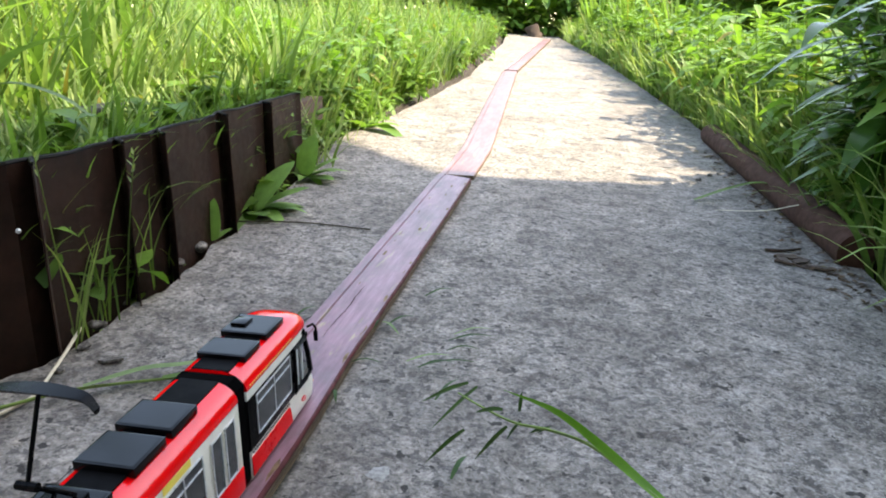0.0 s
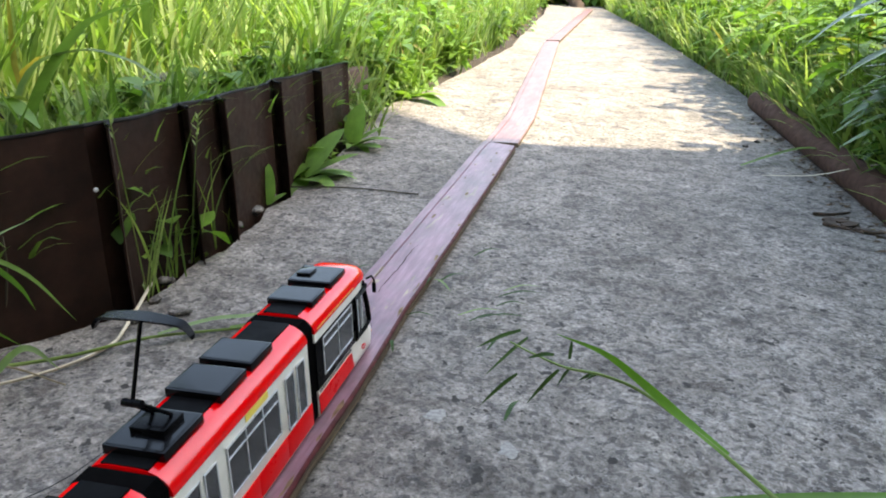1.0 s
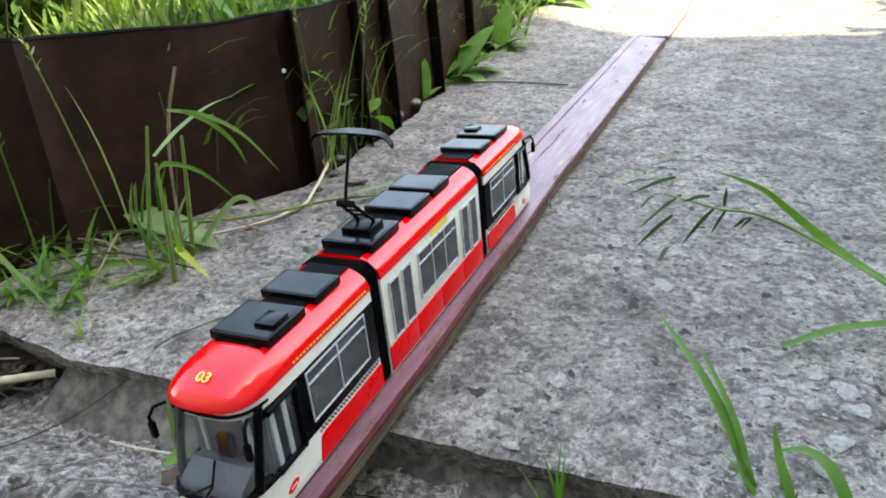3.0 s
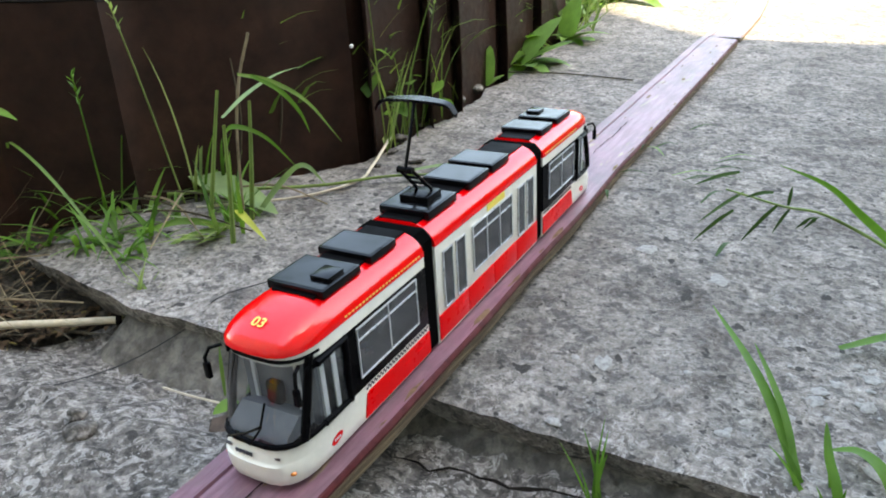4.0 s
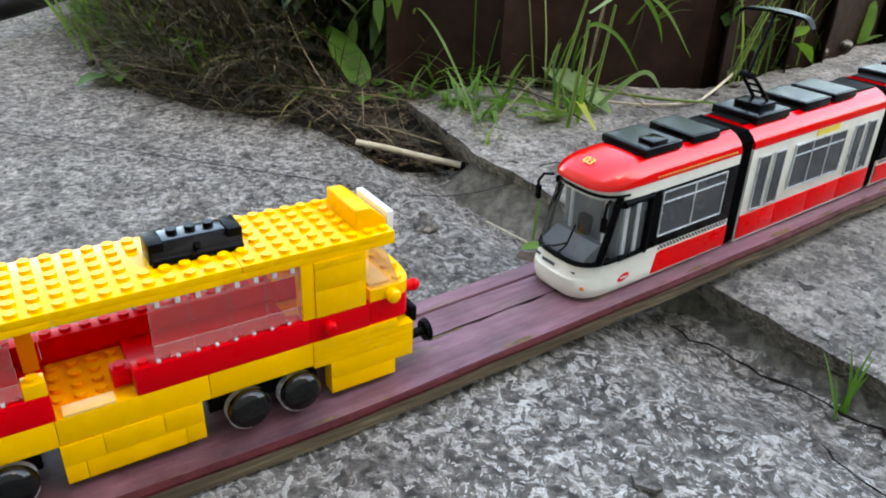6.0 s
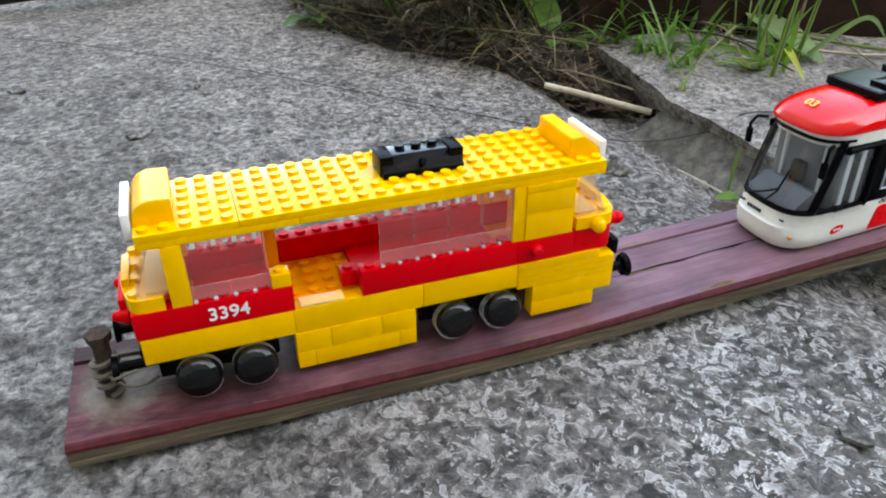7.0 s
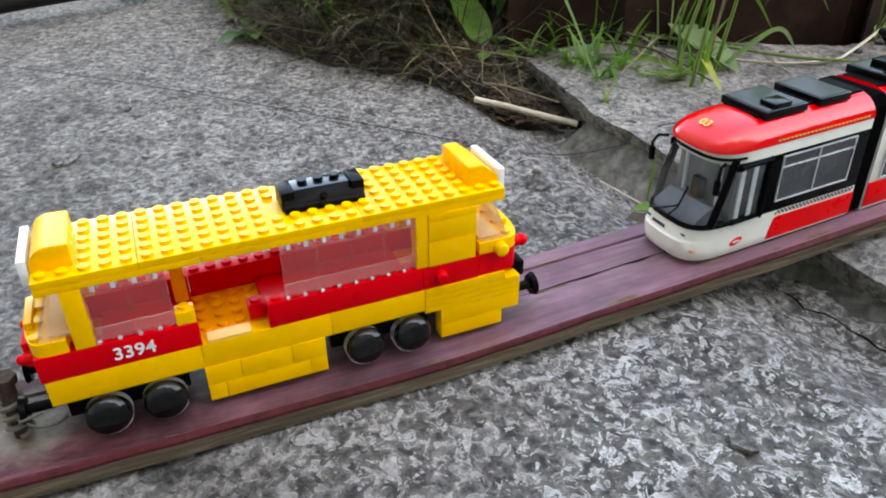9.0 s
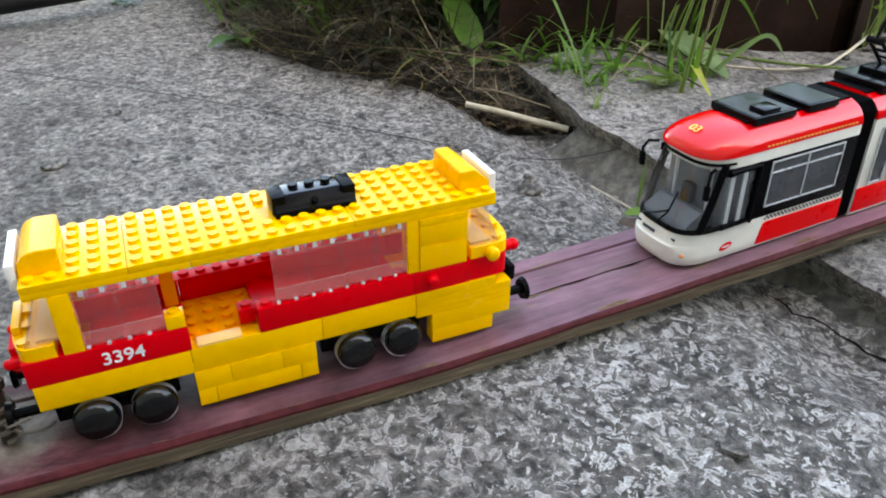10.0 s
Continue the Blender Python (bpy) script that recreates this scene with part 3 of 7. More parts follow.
def build_cracks():
    rng = random.Random(5)
    for name, a, b, zf, w in (("crack", (0.020, 0.412), (0.255, 0.454), lower_z, 0.0032), ("crack", (0.13, 0.395), (0.30, 0.372), lower_z, 0.0014), ("crack", (-0.46, 0.352), (-0.27, 0.388), lower_z, 0.004)):
        pts, widths = [], []
        for i in range(26):
            t = i / 25
            x = a[0] + (b[0] - a[0]) * t
            y = a[1] + (b[1] - a[1]) * t + rng.uniform(-0.0035, 0.0035) + 0.008 * noise.noise((x * 25, 2, 1))
            pts.append((x, y, zf(x, y) + 0.0045))
            widths.append(w * (0.4 + rng.random()) * (1 - abs(2 * t - 1) ** 4))
        bm = bmesh.new()
        strip(bm, pts, widths)
        thing(name, bm, CRACK, "dark jagged crack in the concrete slab", "crack", kind="structure")


def build_board(name, y0, y1, width, thick, label, lift=0.0, groove=True, paint=None):
    """A long painted board that follows the ground; its edge shows bare wood."""
    n = max(12, int((y1 - y0) / 0.02))
    prof_half = width / 2
    prof = [(-prof_half, -thick), (-prof_half, -0.0015), (-prof_half + 0.0015, 0.0)]
    if groove:
        prof += [(-prof_half + 0.0125, 0.0), (-prof_half + 0.0132, -0.0016), (-prof_half + 0.0150, -0.0016), (-prof_half + 0.0157, 0.0)]
    prof += [(-0.004, 0.0002), (0.010, 0.0), (prof_half - 0.0026, 0.0), (prof_half - 0.0014, -0.0003), (prof_half, -0.0018), (prof_half, -0.0036), (prof_half, -thick)]
    bm = bmesh.new()
    rows = []
    for i in range(n + 1):
        y = y0 + (y1 - y0) * i / n
        skew = -0.5 if i == n else 0.0                 # the far end is sawn at a slant
        c, z = lerp_table(y, BOARD_X), lerp_table(y, BOARD_Z) + lift
        wob = 0.0012 * noise.noise((y * 9, 0, 4))
        chip = 0.0016 * max(0.0, noise.noise((y * 33, 5, 4)))
        row = []
        for k, (px, pz) in enumerate(prof):
            x = c + px + wob
            if k >= len(prof) - 3:
                x -= chip
            row.append(bm.verts.new((x, y + skew * px, z + pz)))
        rows.append(row)
    m = len(prof)
    for a, b in zip(rows, rows[1:]):
        for k in range(m):
            f = bm.faces.new((a[k], a[(k + 1) % m], b[(k + 1) % m], b[k]))
            f.material_index = 1 if k in (0, m - 2, m - 1) else 2 if k in (m - 3, m - 4, m - 5) else 0
    for r in (rows[0], list(reversed(rows[-1]))):
        f = bm.faces.new(r)
        f.material_index = 1
    bmesh.ops.recalc_face_normals(bm, faces=bm.faces)
    ob = thing(name, bm, paint or BOARD_PAINT, label, "board", "track boards", smooth=30)
    ob.data.materials.append(BOARD_WOOD)
    ob.data.materials.append(paint or BOARD_EDGE)
    return ob


def build_boards():
    b = build_board("track_board", -0.043, 1.600, 0.070, 0.0112, "long plum-painted wooden board, worn, grooved and split, on the path")
    build_board("track_board", 1.625, 3.80, 0.068, 0.009, "sunlit faded plum-painted wooden board on the concrete path", lift=-0.0035, paint=BOARD_FADED)
    build_board("track_board", 3.83, 6.9, 0.066, 0.012, "faded plum-painted wooden board at the end of the path", lift=-0.002, paint=BOARD_FADED)
    rng = random.Random(8)
    for x0, ya, yb, w in ((0.004, 0.20, 0.56, 0.0022), (0.016, 0.36, 0.50, 0.0015), (0.001, 0.60, 0.72, 0.0014), (-0.004, 0.87, 1.02, 0.0015)):
        pts, ws = [], []
        for i in range(30):
            t = i / 29
            y = ya + (yb - ya) * t
            x = lerp_table(y, BOARD_X) + x0 + 0.010 * (t - 0.5) * (0.6 if x0 > 0.003 else 0.2) + rng.uniform(-0.0006, 0.0006) + 0.0018 * noise.noise((y * 60, x0 * 900, 3))
            pts.append((x, y, lerp_table(y, BOARD_Z) + 0.0007))
            ws.append(0.7 * w * (0.25 + rng.random()) * (1 - abs(2 * t - 1) ** 5))
        bm = bmesh.new()
        strip(bm, pts, ws)
        part("split", bm, CRACK, b, "dark split along the grain")
    # paint flaked off to bare wood along the splits and the worn edge
    for k, (x0, ya, yb, w, gap) in enumerate(((0.0045, 0.215, 0.55, 0.0042, 0.02), (0.0170, 0.37, 0.50, 0.0034, 0.05), (0.0305, 0.26, 0.70, 0.0040, 0.02), (0.0320, 0.00, 0.24, 0.0022, 0.1), (0.0300, 0.72, 1.55, 0.0036, 0.06), (0.0, 0.62, 0.75, 0.003, 0.05), (-0.012, 0.95, 1.5, 0.004, 0.16), (0.010, 1.18, 1.58, 0.006, 0.15))):
        n = int((yb - ya) / 0.004)
        run_p, run_w = [], []
        for i in range(n + 1):
            y = ya + (yb - ya) * i / n
            open_to = noise.noise((y * 34, 3.0 * k, 1)) + 0.5 * noise.noise((y * 110, 3.0 * k, 2)) - gap
            if open_to > 0:
                x = lerp_table(y, BOARD_X) + x0 + 0.0016 * noise.noise((y * 55, k, 5)) + 0.010 * ((y - ya) / (yb - ya) - 0.5) * (0.6 if k < 2 else 0)
                run_p.append((x, y, lerp_table(y, BOARD_Z) + 0.00035))
                run_w.append(max(0.0002, w * min(1.0, 2.2 * open_to)))
            if (open_to <= 0 or i == n) and run_p:
                if len(run_p) > 2:
                    run_w[0] = run_w[-1] = 0.0001
                    bm = bmesh.new()
                    strip(bm, run_p, run_w)
                    part("bare_patch", bm, BARE_WOOD, b, "tan bare wood where the paint has flaked")
                run_p, run_w = [], []


def build_fence():
    """Low edging of folded sheet metal, standing along the path."""
    table = FENCE_LINE
    length = [0.0]
    for (a, b), (c, d) in zip(table, table[1:]):
        length.append(length[-1] + math.hypot(c - a, d - b))
    
    def at(s):
        return Vector((float(np.interp(s, length, [p[0] for p in table])), float(np.interp(s, length, [p[1] for p in table])), 0))
    total = length[-1]
    corner = length[4]
    ribs = [corner - 0.44, corner - 0.245, corner, corner + 0.125, corner + 0.205, corner + 0.39, corner + 0.565]
    bounds = [length[1]] + [r for r in ribs if r > length[1] + 0.03] + [total]
    holder = root("sheet_metal_edging", "low dark brown folded sheet metal edging beside the path", "edging", Matrix.Identity(4))
    for a, b in zip(bounds, bounds[1:]):
        if b - a < 0.03:
            continue
        bm = bmesh.new()
        cols, rim = [], []
        n = 20
        for i in range(n + 1):
            s = a + (b + (0.070 if b < total else 0.0) - a) * i / n
            p = at(s)
            d = (at(min(total, s + 0.02)) - at(max(0, s - 0.02))).normalized()
            out = Vector((d.y, -d.x, 0))
            t = min(1.0, (s - a) / (b - a))
            w = min(0.45, 0.022 / (b - a))
            off = 0.021 * (1 - smooth01(t / w)) + 0.007 * smooth01((t - 1 + w * 0.7) / (w * 0.7)) - 0.009 * smooth01((s - b) / 0.008)
            p = p + out * (off - 0.004 + 0.0012 * noise.noise((s * 12, 1, 1)))
            top = 0.200 + 0.0022 * noise.noise((s * 14, 3, 3)) + 0.012 * smooth01((corner - 0.05 - s) / 0.3)
            cols.append([bm.verts.new((p.x + 0.004 * out.x * h * noise.noise((s * 9, h * 3, 2)), p.y, -0.05 + (top + 0.05) * h)) for h in (0, 0.25, 0.5, 0.75, 0.97, 1.0)])
            rim.append(tuple(cols[-1][-1].co))
        for c0, c1 in zip(cols, cols[1:]):
            for k in range(5):
                bm.faces.new((c0[k], c1[k], c1[k + 1], c0[k + 1]))
        bmesh.ops.recalc_face_normals(bm, faces=bm.faces)
        bmesh.ops.solidify(bm, geom=bm.faces[:], thickness=0.0012)
        panel = part("panel", bm, FENCE, holder)
        bm = bmesh.new()
        tube(bm, rim, 0.0021, 6)
        part("rolled_edge", bm, RIM, panel, "dark rolled top edge")
    # pop rivet beside the corner fold
    bm = bmesh.new()
    p = at(corner - 0.012)
    ball(bm, (p.x + 0.006, p.y, 0.144), 0.0024, 8)
    part("rivet", bm, WHITE_PRINT, holder, "bare metal rivet")


def build_edging_pipe():
    bm = bmesh.new()
    line = [(0.606, 1.36), (0.594, 1.50), (0.582, 1.65), (0.565, 1.86), (0.542, 2.16), (0.525, 2.35)]
    pts = spline([(x, y, upper_z(x, y) + 0.022) for x, y in line], 24)
    tube(bm, pts, [0.028 + 0.0015 * noise.noise((i * 0.9, 0, 0)) for i in range(24)], 14)
    thing("edging_pipe", bm, PIPE_RUST, "rusty dark brown pipe edging the path", "pipe")


build_ground()
build_slabs()
build_mortar()
build_cracks()
build_boards()
build_fence()
build_edging_pipe()


# ---- brick-built toy tram ----
STUD, PLATE = 0.008, 0.0032


def studs(bm, cells, z):
    for x, y in cells:
        cyl(bm, (x, y, z - 0.0002), (x, y, z + 0.0017), 0.00245, 0.0024, 12)


def text_mesh(bm_name, text, size, mat, parent, m, label=""):
    cu = bpy.data.curves.new(bm_name, "FONT")
    cu.body, cu.size, cu.extrude, cu.align_x, cu.offset = text, size, 0.00012, "CENTER", size * 0.012
    tmp = bpy.data.objects.new(bm_name, cu)
    scene.collection.objects.link(tmp)
    bpy.context.view_layer.update()
    me = bpy.data.meshes.new_from_object(tmp.evaluated_get(bpy.context.evaluated_depsgraph_get()))
    bpy.data.objects.remove(tmp)
    me.name = bm_name
    me.materials.clear()
    me.materials.append(mat)
    ob = new(bm_name, me)
    ob.parent = parent
    ob.matrix_local = m
    return tagged(ob, label)


def brick(bm, x0, x1, y0, y1, z0, z1):
    box(bm, x0, x1, y0, y1, z0, z1, 0.00028)


def build_brick_tram():
    t = root("brick_toy_tram", "yellow and red toy tram built of studded plastic bricks", "toy tram", pose(0, 0, 0))
    Z0, Z1, Z2, Z3, Z4 = 0.0225, 0.0353, 0.0481, 0.0769, 0.0833

    def one(name, mat, label, *boxes, parent=None, bev=0.00016):
        bm = bmesh.new()
        for b in boxes:
            box(bm, *b, bev)
        return part(name, bm, mat, parent or t, label)

    # roof plates with their studs
    for c0, c1 in ((0, 5), (5, 17), (17, 26)):
        bm = bmesh.new()
        box(bm, -0.024, 0.024, c0 * STUD + 0.0001, c1 * STUD - 0.0001, Z3 + 0.0032, Z4, 0.0003)
        cells = []
        for c in range(c0, c1):
            for r in range(6):
                covered = (c < 2 or c > 23) and 1 <= r <= 4 or 12 <= c <= 17 and r in (2, 3)
                if not covered:
                    cells.append(((r - 2.5) * STUD, (c + 0.5) * STUD))
        studs(bm, cells, Z4)
        part("roof_plate", bm, BRICK_YELLOW, t)
    for c0, c1 in ((0, 8), (8, 16), (16, 26)):
        one("roof_underplate", BRICK_YELLOW, "", (-0.024, 0.024, c0 * STUD + 0.0001, c1 * STUD - 0.0001, Z3, Z3 + 0.0031))
    # rounded blocks at the roof's ends
    for end in (0, 1):
        bm = bmesh.new()
        prof = [(0.0, 0), (0.016, 0), (0.016, 0.0102), (0.0075, 0.0106), (0.0035, 0.0090), (0.0010, 0.0055)] if end == 0 else [(0.192, 0), (0.208, 0), (0.208, 0.0030), (0.1995, 0.0098), (0.192, 0.0098)]
        side_prism(bm, [(y, Z4 + z) for y, z in prof], -0.016, 0.016)
        bmesh.ops.bevel(bm, geom=bm.edges[:], offset=0.0004, segments=2, affect="EDGES")
        part("roof_end_block", bm, BRICK_YELLOW, t, "smooth sloped yellow brick")
        y0, y1 = ((-0.0035, -0.0002) if end == 0 else (0.2082, 0.2115))
        one("destination_plate", BRICK_WHITE, "white plate at the roof's end", (-0.016, 0.016, y0, y1, Z3 + 0.0016, Z4 + 0.0062))
    # black unit on the roof
    bm = bmesh.new()
    side = [(-0.0080, 0), (0.0092, 0), (0.0092, 0.0026), (0.0078, 0.0034), (0.0040, 0.0084), (-0.0080, 0.0084)]
    lo = [bm.verts.new((x, 0.1042, Z4 + z)) for x, z in side]
    hi = [bm.verts.new((x, 0.1422, Z4 + z)) for x, z in side]
    for i in range(6):
        bm.faces.new((lo[i], hi[i], hi[(i + 1) % 6], lo[(i + 1) % 6]))
    bm.faces.new(lo)
    bm.faces.new(list(reversed(hi)))
    bmesh.ops.recalc_face_normals(bm, faces=bm.faces)
    bmesh.ops.bevel(bm, geom=bm.edges[:], offset=0.0004, segments=1, affect="EDGES")
    unit = part("roof_unit", bm, BRICK_BLACK, t, "glossy black roof unit")
    for y in (0.1155, 0.1232, 0.1310):
        bm = bmesh.new()
        cyl(bm, (-0.0035, y, Z4 + 0.0086), (-0.0035, y, Z4 + 0.0106), 0.0024, seg=12)
        part("stud", bm, TRAM_GLOSS, unit)
    bm = bmesh.new()
    cyl(bm, (0.0050, 0.1232, Z4 + 0.0048), (0.0080, 0.1232, Z4 + 0.0062), 0.0019, 0.0014, seg=10)
    box(bm, 0.0074, 0.0100, 0.1205, 0.1219, Z4 + 0.0026, Z4 + 0.0042)
    part("peg", bm, TRAM_GLOSS, unit)
    one("top_plate", ROOF_SHINE, "shiny top plate", (-0.0078, 0.0030, 0.1102, 0.1362, Z4 + 0.0076, Z4 + 0.0087), parent=unit, bev=0.0002)
    for ya, yb in ((0.1036, 0.1098), (0.1366, 0.1428)):
        one("end_cap", BRICK_BLACK, "", (-0.0078, 0.0062, ya, yb, Z4 + 0.0002, Z4 + 0.0094), parent=unit, bev=0.0004)

    # sole bars, floor, skirts
    for side in (1, -1):
        def sx(a, b):
            return (a, b) if side > 0 else (-b, -a)
        near = side > 0
        one("sole_bar", BRICK_YELLOW, "", (*sx(0.0165, 0.0242), -0.007, 0.0565, Z0, Z1))
        one("sole_bar", BRICK_YELLOW, "", (*sx(0.0165, 0.0242), 0.0567, 0.1165, Z0, Z1))
        one("sole_bar", BRICK_YELLOW, "", (*sx(0.0165, 0.0242), 0.1167, 0.1648, Z0, Z1))
        for k, (y0, y1, z0, z1) in enumerate(((0.0560, 0.0720, 0.0118, Z0 - 0.0001), (0.0722, 0.0960, 0.0118, Z0 - 0.0001), (0.0962, 0.1125, 0.0118, Z0 - 0.0001), (0.0560, 0.0640, 0.0028, 0.0117), (0.0642, 0.1042, 0.0028, 0.0117), (0.1044, 0.1125, 0.0028, 0.0117))):
            one("skirt_brick", BRICK_YELLOW, "", (*sx(0.0165, 0.0246), y0, y1, z0, z1))
        for z0, z1, y0, y1 in ((0.0305, Z1, 0.165, 0.2095), (0.0272, 0.0304, 0.165, 0.2185), (0.0240, 0.0271, 0.165, 0.2185), (0.0208, 0.0239, 0.165, 0.2185), (0.0112, 0.0207, 0.1735, 0.2185), (0.0028, 0.0111, 0.1735, 0.2085)):
            one("apron_plate", BRICK_YELLOW, "", (*sx(0.0165, 0.0246), y0, y1, z0, z1))
        # red waist, its studs on top
        runs = [(-0.008, 0.0575, [0.021, 0.029, 0.037, 0.045])]
        if near:
            runs += [(0.0880, 0.1640, [0.0925, 0.101, 0.109, 0.117, 0.125, 0.133, 0.141, 0.149, 0.157])]
        else:
            runs += [(0.0577, 0.1640, [0.061 + 0.008 * k for k in range(13)])]
        runs += [(0.1642, 0.1945, [])]
        for y0, y1, ys in runs:
            bm = bmesh.new()
            box(bm, *sx(0.0165, 0.0243), y0, y1, Z1 + 0.0001, Z2, 0.00028)
            studs(bm, [(side * 0.0204, y) for y in ys], Z2)
            part("waist_brick", bm, BRICK_RED, t, "red brick with a number" if near and y0 < 0 else "")
        # posts and side panel
        one("corner_post", BRICK_YELLOW, "", (*sx(0.0165, 0.0242), 0.0085, 0.0165, Z2 + 0.0001, Z3 - 0.0001))
        one("end_post", BRICK_YELLOW, "", (*sx(0.0165, 0.0240), 0.1612, 0.1672, Z2 + 0.0001, Z3 - 0.0001))
        for z0, z1, y0 in ((Z2 + 0.0001, Z2 + 0.0140, 0.1674), (Z2 + 0.0141, Z3 - 0.0041, 0.1674), (Z3 - 0.0040, Z3 - 0.0001, 0.1674)):
            one("panel_brick", BRICK_YELLOW, "", (*sx(0.0165, 0.0246), y0, 0.1925, z0, z1))
        one("panel_groove", BRICK_ORANGE, "", (*sx(0.0240, 0.02468), 0.1745, 0.1915, Z2 + 0.01385, Z2 + 0.01425), bev=0)
        # clear window panes
        for y0, y1 in ((0.0168, 0.0326), (0.0330, 0.0488), (0.0970, 0.1128), (0.1132, 0.1290), (0.1294, 0.1452), (0.1456, 0.1608)):
            bm = bmesh.new()
            box(bm, *sx(0.0230, 0.0236), y0, y1, Z2 + 0.0012, Z3 - 0.0002, 0.0002)
            pane = part("window_pane", bm, CLEAR, t, "clear plastic window")
            bm = bmesh.new()
            box(bm, *sx(0.0226, 0.0229), y0 + 0.0002, y1 - 0.0002, Z2 + 0.0012, Z2 + 0.0080, 0.0003)
            part("foot", bm, CLEAR_FOOT, pane, "thick clear foot of the window")
            # pane seams, and pale lines across that paint the window's sparkle
            bm = bmesh.new()
            for y in (y0 + 0.0002, y1 - 0.0002):
                box(bm, *sx(0.0230, 0.0237), y - 0.00010, y + 0.00010, Z2 + 0.0012, Z3 - 0.0004)
            for za, zb in ((Z2 + 0.0079, Z2 + 0.0082), (Z3 - 0.0034, Z3 - 0.0030)):
                box(bm, *sx(0.0236, 0.0238), y0 + 0.0004, y1 - 0.0004, za, zb)
            part("edge", bm, CLEAR_SPARKLE, pane, "edge of the window with pale lines drawn for its sparkle")
            # pale plastic chips that draw the glints at each pane's top and sill
            for y in (y0 + 0.0040, y0 + 0.0120):
                one("glint", CLEAR_GLINT, "pale plastic chip standing in for a window glint", (*sx(0.0222, 0.0240), y - 0.0010, y + 0.0010, Z3 - 0.0028, Z3 - 0.0002), parent=pane)
            for y in (y0 + 0.0004, y0 + 0.0084):
                one("glint", CLEAR_GLINT, "pale plastic chip standing in for a window glint", (*sx(0.0220, 0.0240), y - 0.0001, y + 0.0015, Z2 + 0.0002, Z2 + 0.0013), parent=pane)
    one("door_brick", BRICK_YELLOW, "", (0.0168, 0.0240, 0.0492, 0.0572, Z2 + 0.0001, Z2 + 0.0064))
    bm = bmesh.new()
    studs(bm, [(0.0204, 0.0532)], Z2 + 0.0064)
    part("stud", bm, BRICK_YELLOW, t)
    one("door_sill", PALE_TILE, "pale tile at the doorway", (0.0170, 0.0240, 0.0600, 0.0796, Z1 + 0.0001, Z1 + 0.0014))
    for y0, y1 in ((0.0168, 0.0570), (0.0885, 0.1608)):
        one("inner_floor", BRICK_RED, "red floor bricks inside", (-0.0163, 0.0163, y0, y1, Z1 + 0.0002, Z1 + 0.0034))
    one("inner_post", BRICK_ORANGE, "orange post inside", (-0.0163, -0.0090, 0.0500, 0.0562, Z1 + 0.0036, Z3 - 0.0002))
    bm = bmesh.new()
    box(bm, 0.0085, 0.0162, 0.0805, 0.0878, Z1 + 0.0016, Z1 + 0.0090, 0.0003)
    studs(bm, [(0.0124, 0.0842)], Z1 + 0.0090)
    part("seat", bm, BRICK_RED, t, "red brick seat inside the door")
    bm = bmesh.new()
    box(bm, -0.0164, 0.0164, 0.0, 0.205, Z1 - 0.0032, Z1)
    studs(bm, [((r - 1.5) * STUD, (c + 0.5) * STUD) for r in range(4) for c in range(6, 12)], Z1)
    part("floor_plate", bm, BRICK_ORANGE, t, "orange studded floor inside the tram")
    one("underframe", BRICK_BLACK, "", (-0.0160, 0.0160, -0.006, 0.216, Z1 - 0.0130, Z1 - 0.0034))
    bm = bmesh.new()
    ball(bm, (0.0255, 0.1735, Z1 + 0.0068), 0.0032, 12)
    cyl(bm, (0.024, 0.1735, Z1 + 0.0068), (0.0285, 0.1735, Z1 + 0.0068), 0.0019, seg=10)
    part("side_lamp", bm, BRICK_RED, t, "round red lamp knob")

    # both cab ends
    for end in (0, 1):
        def fy(d):
            return -0.002 - d if end == 0 else 0.2085 + d
        s = -1 if end == 0 else 1
        arc = [(0.0238 * math.sin(a), (0.0085 if end == 0 else 0.0120) * max(0.0, math.cos(a)) ** 0.55) for a in np.linspace(-math.pi / 2, math.pi / 2, 17)]
        y_in = 0.006 if end == 0 else 0.1950
        bm = bmesh.new()
        prism(bm, [(x, fy(d)) for x, d in arc] + [(0.0238, y_in), (-0.0238, y_in)], Z1 + 0.0002, Z2 - 0.0002)
        bmesh.ops.recalc_face_normals(bm, faces=bm.faces)
        part("cab_front", bm, BRICK_RED, t, "rounded red cab front", smooth=40)
        bm = bmesh.new()
        prism(bm, [(x * 1.0, fy(d)) for x, d in arc] + [(0.0238, y_in), (-0.0238, y_in)], Z2 - 0.0001, Z2 + 0.0062)
        bmesh.ops.recalc_face_normals(bm, faces=bm.faces)
        collar = part("cab_collar", bm, BRICK_YELLOW, t, "rounded yellow brick under the windscreen", smooth=40)
        bm = bmesh.new()
        for x in (-0.0185, -0.006, 0.006, 0.0185):
            cyl(bm, (x, fy(0.0035), Z2 + 0.0060), (x, fy(0.0035), Z2 + 0.0080), 0.0024, seg=12)
        box(bm, -0.011, 0.011, *sorted((fy(0.0045), fy(0.0078))), Z2 + 0.0060, Z2 + 0.0100, 0.0006)
        part("studs", bm, BRICK_YELLOW, collar)
        if end == 1:
            bm = bmesh.new()
            cyl(bm, (0.0215, fy(-0.0022), Z2 + 0.0018), (0.0272, fy(-0.0022), Z2 + 0.0018), 0.0036, seg=14)
            ball(bm, (0.0272, fy(-0.0022), Z2 + 0.0018), 0.0036, 12, (0.5, 1, 1))
            part("lamp_knob", bm, BRICK_YELLOW, t, "round yellow knob")
        # slanted clear windscreen
        bm = bmesh.new()
        yb, yt = fy(0.003), fy(-0.0055)
        yi = fy(-0.013)
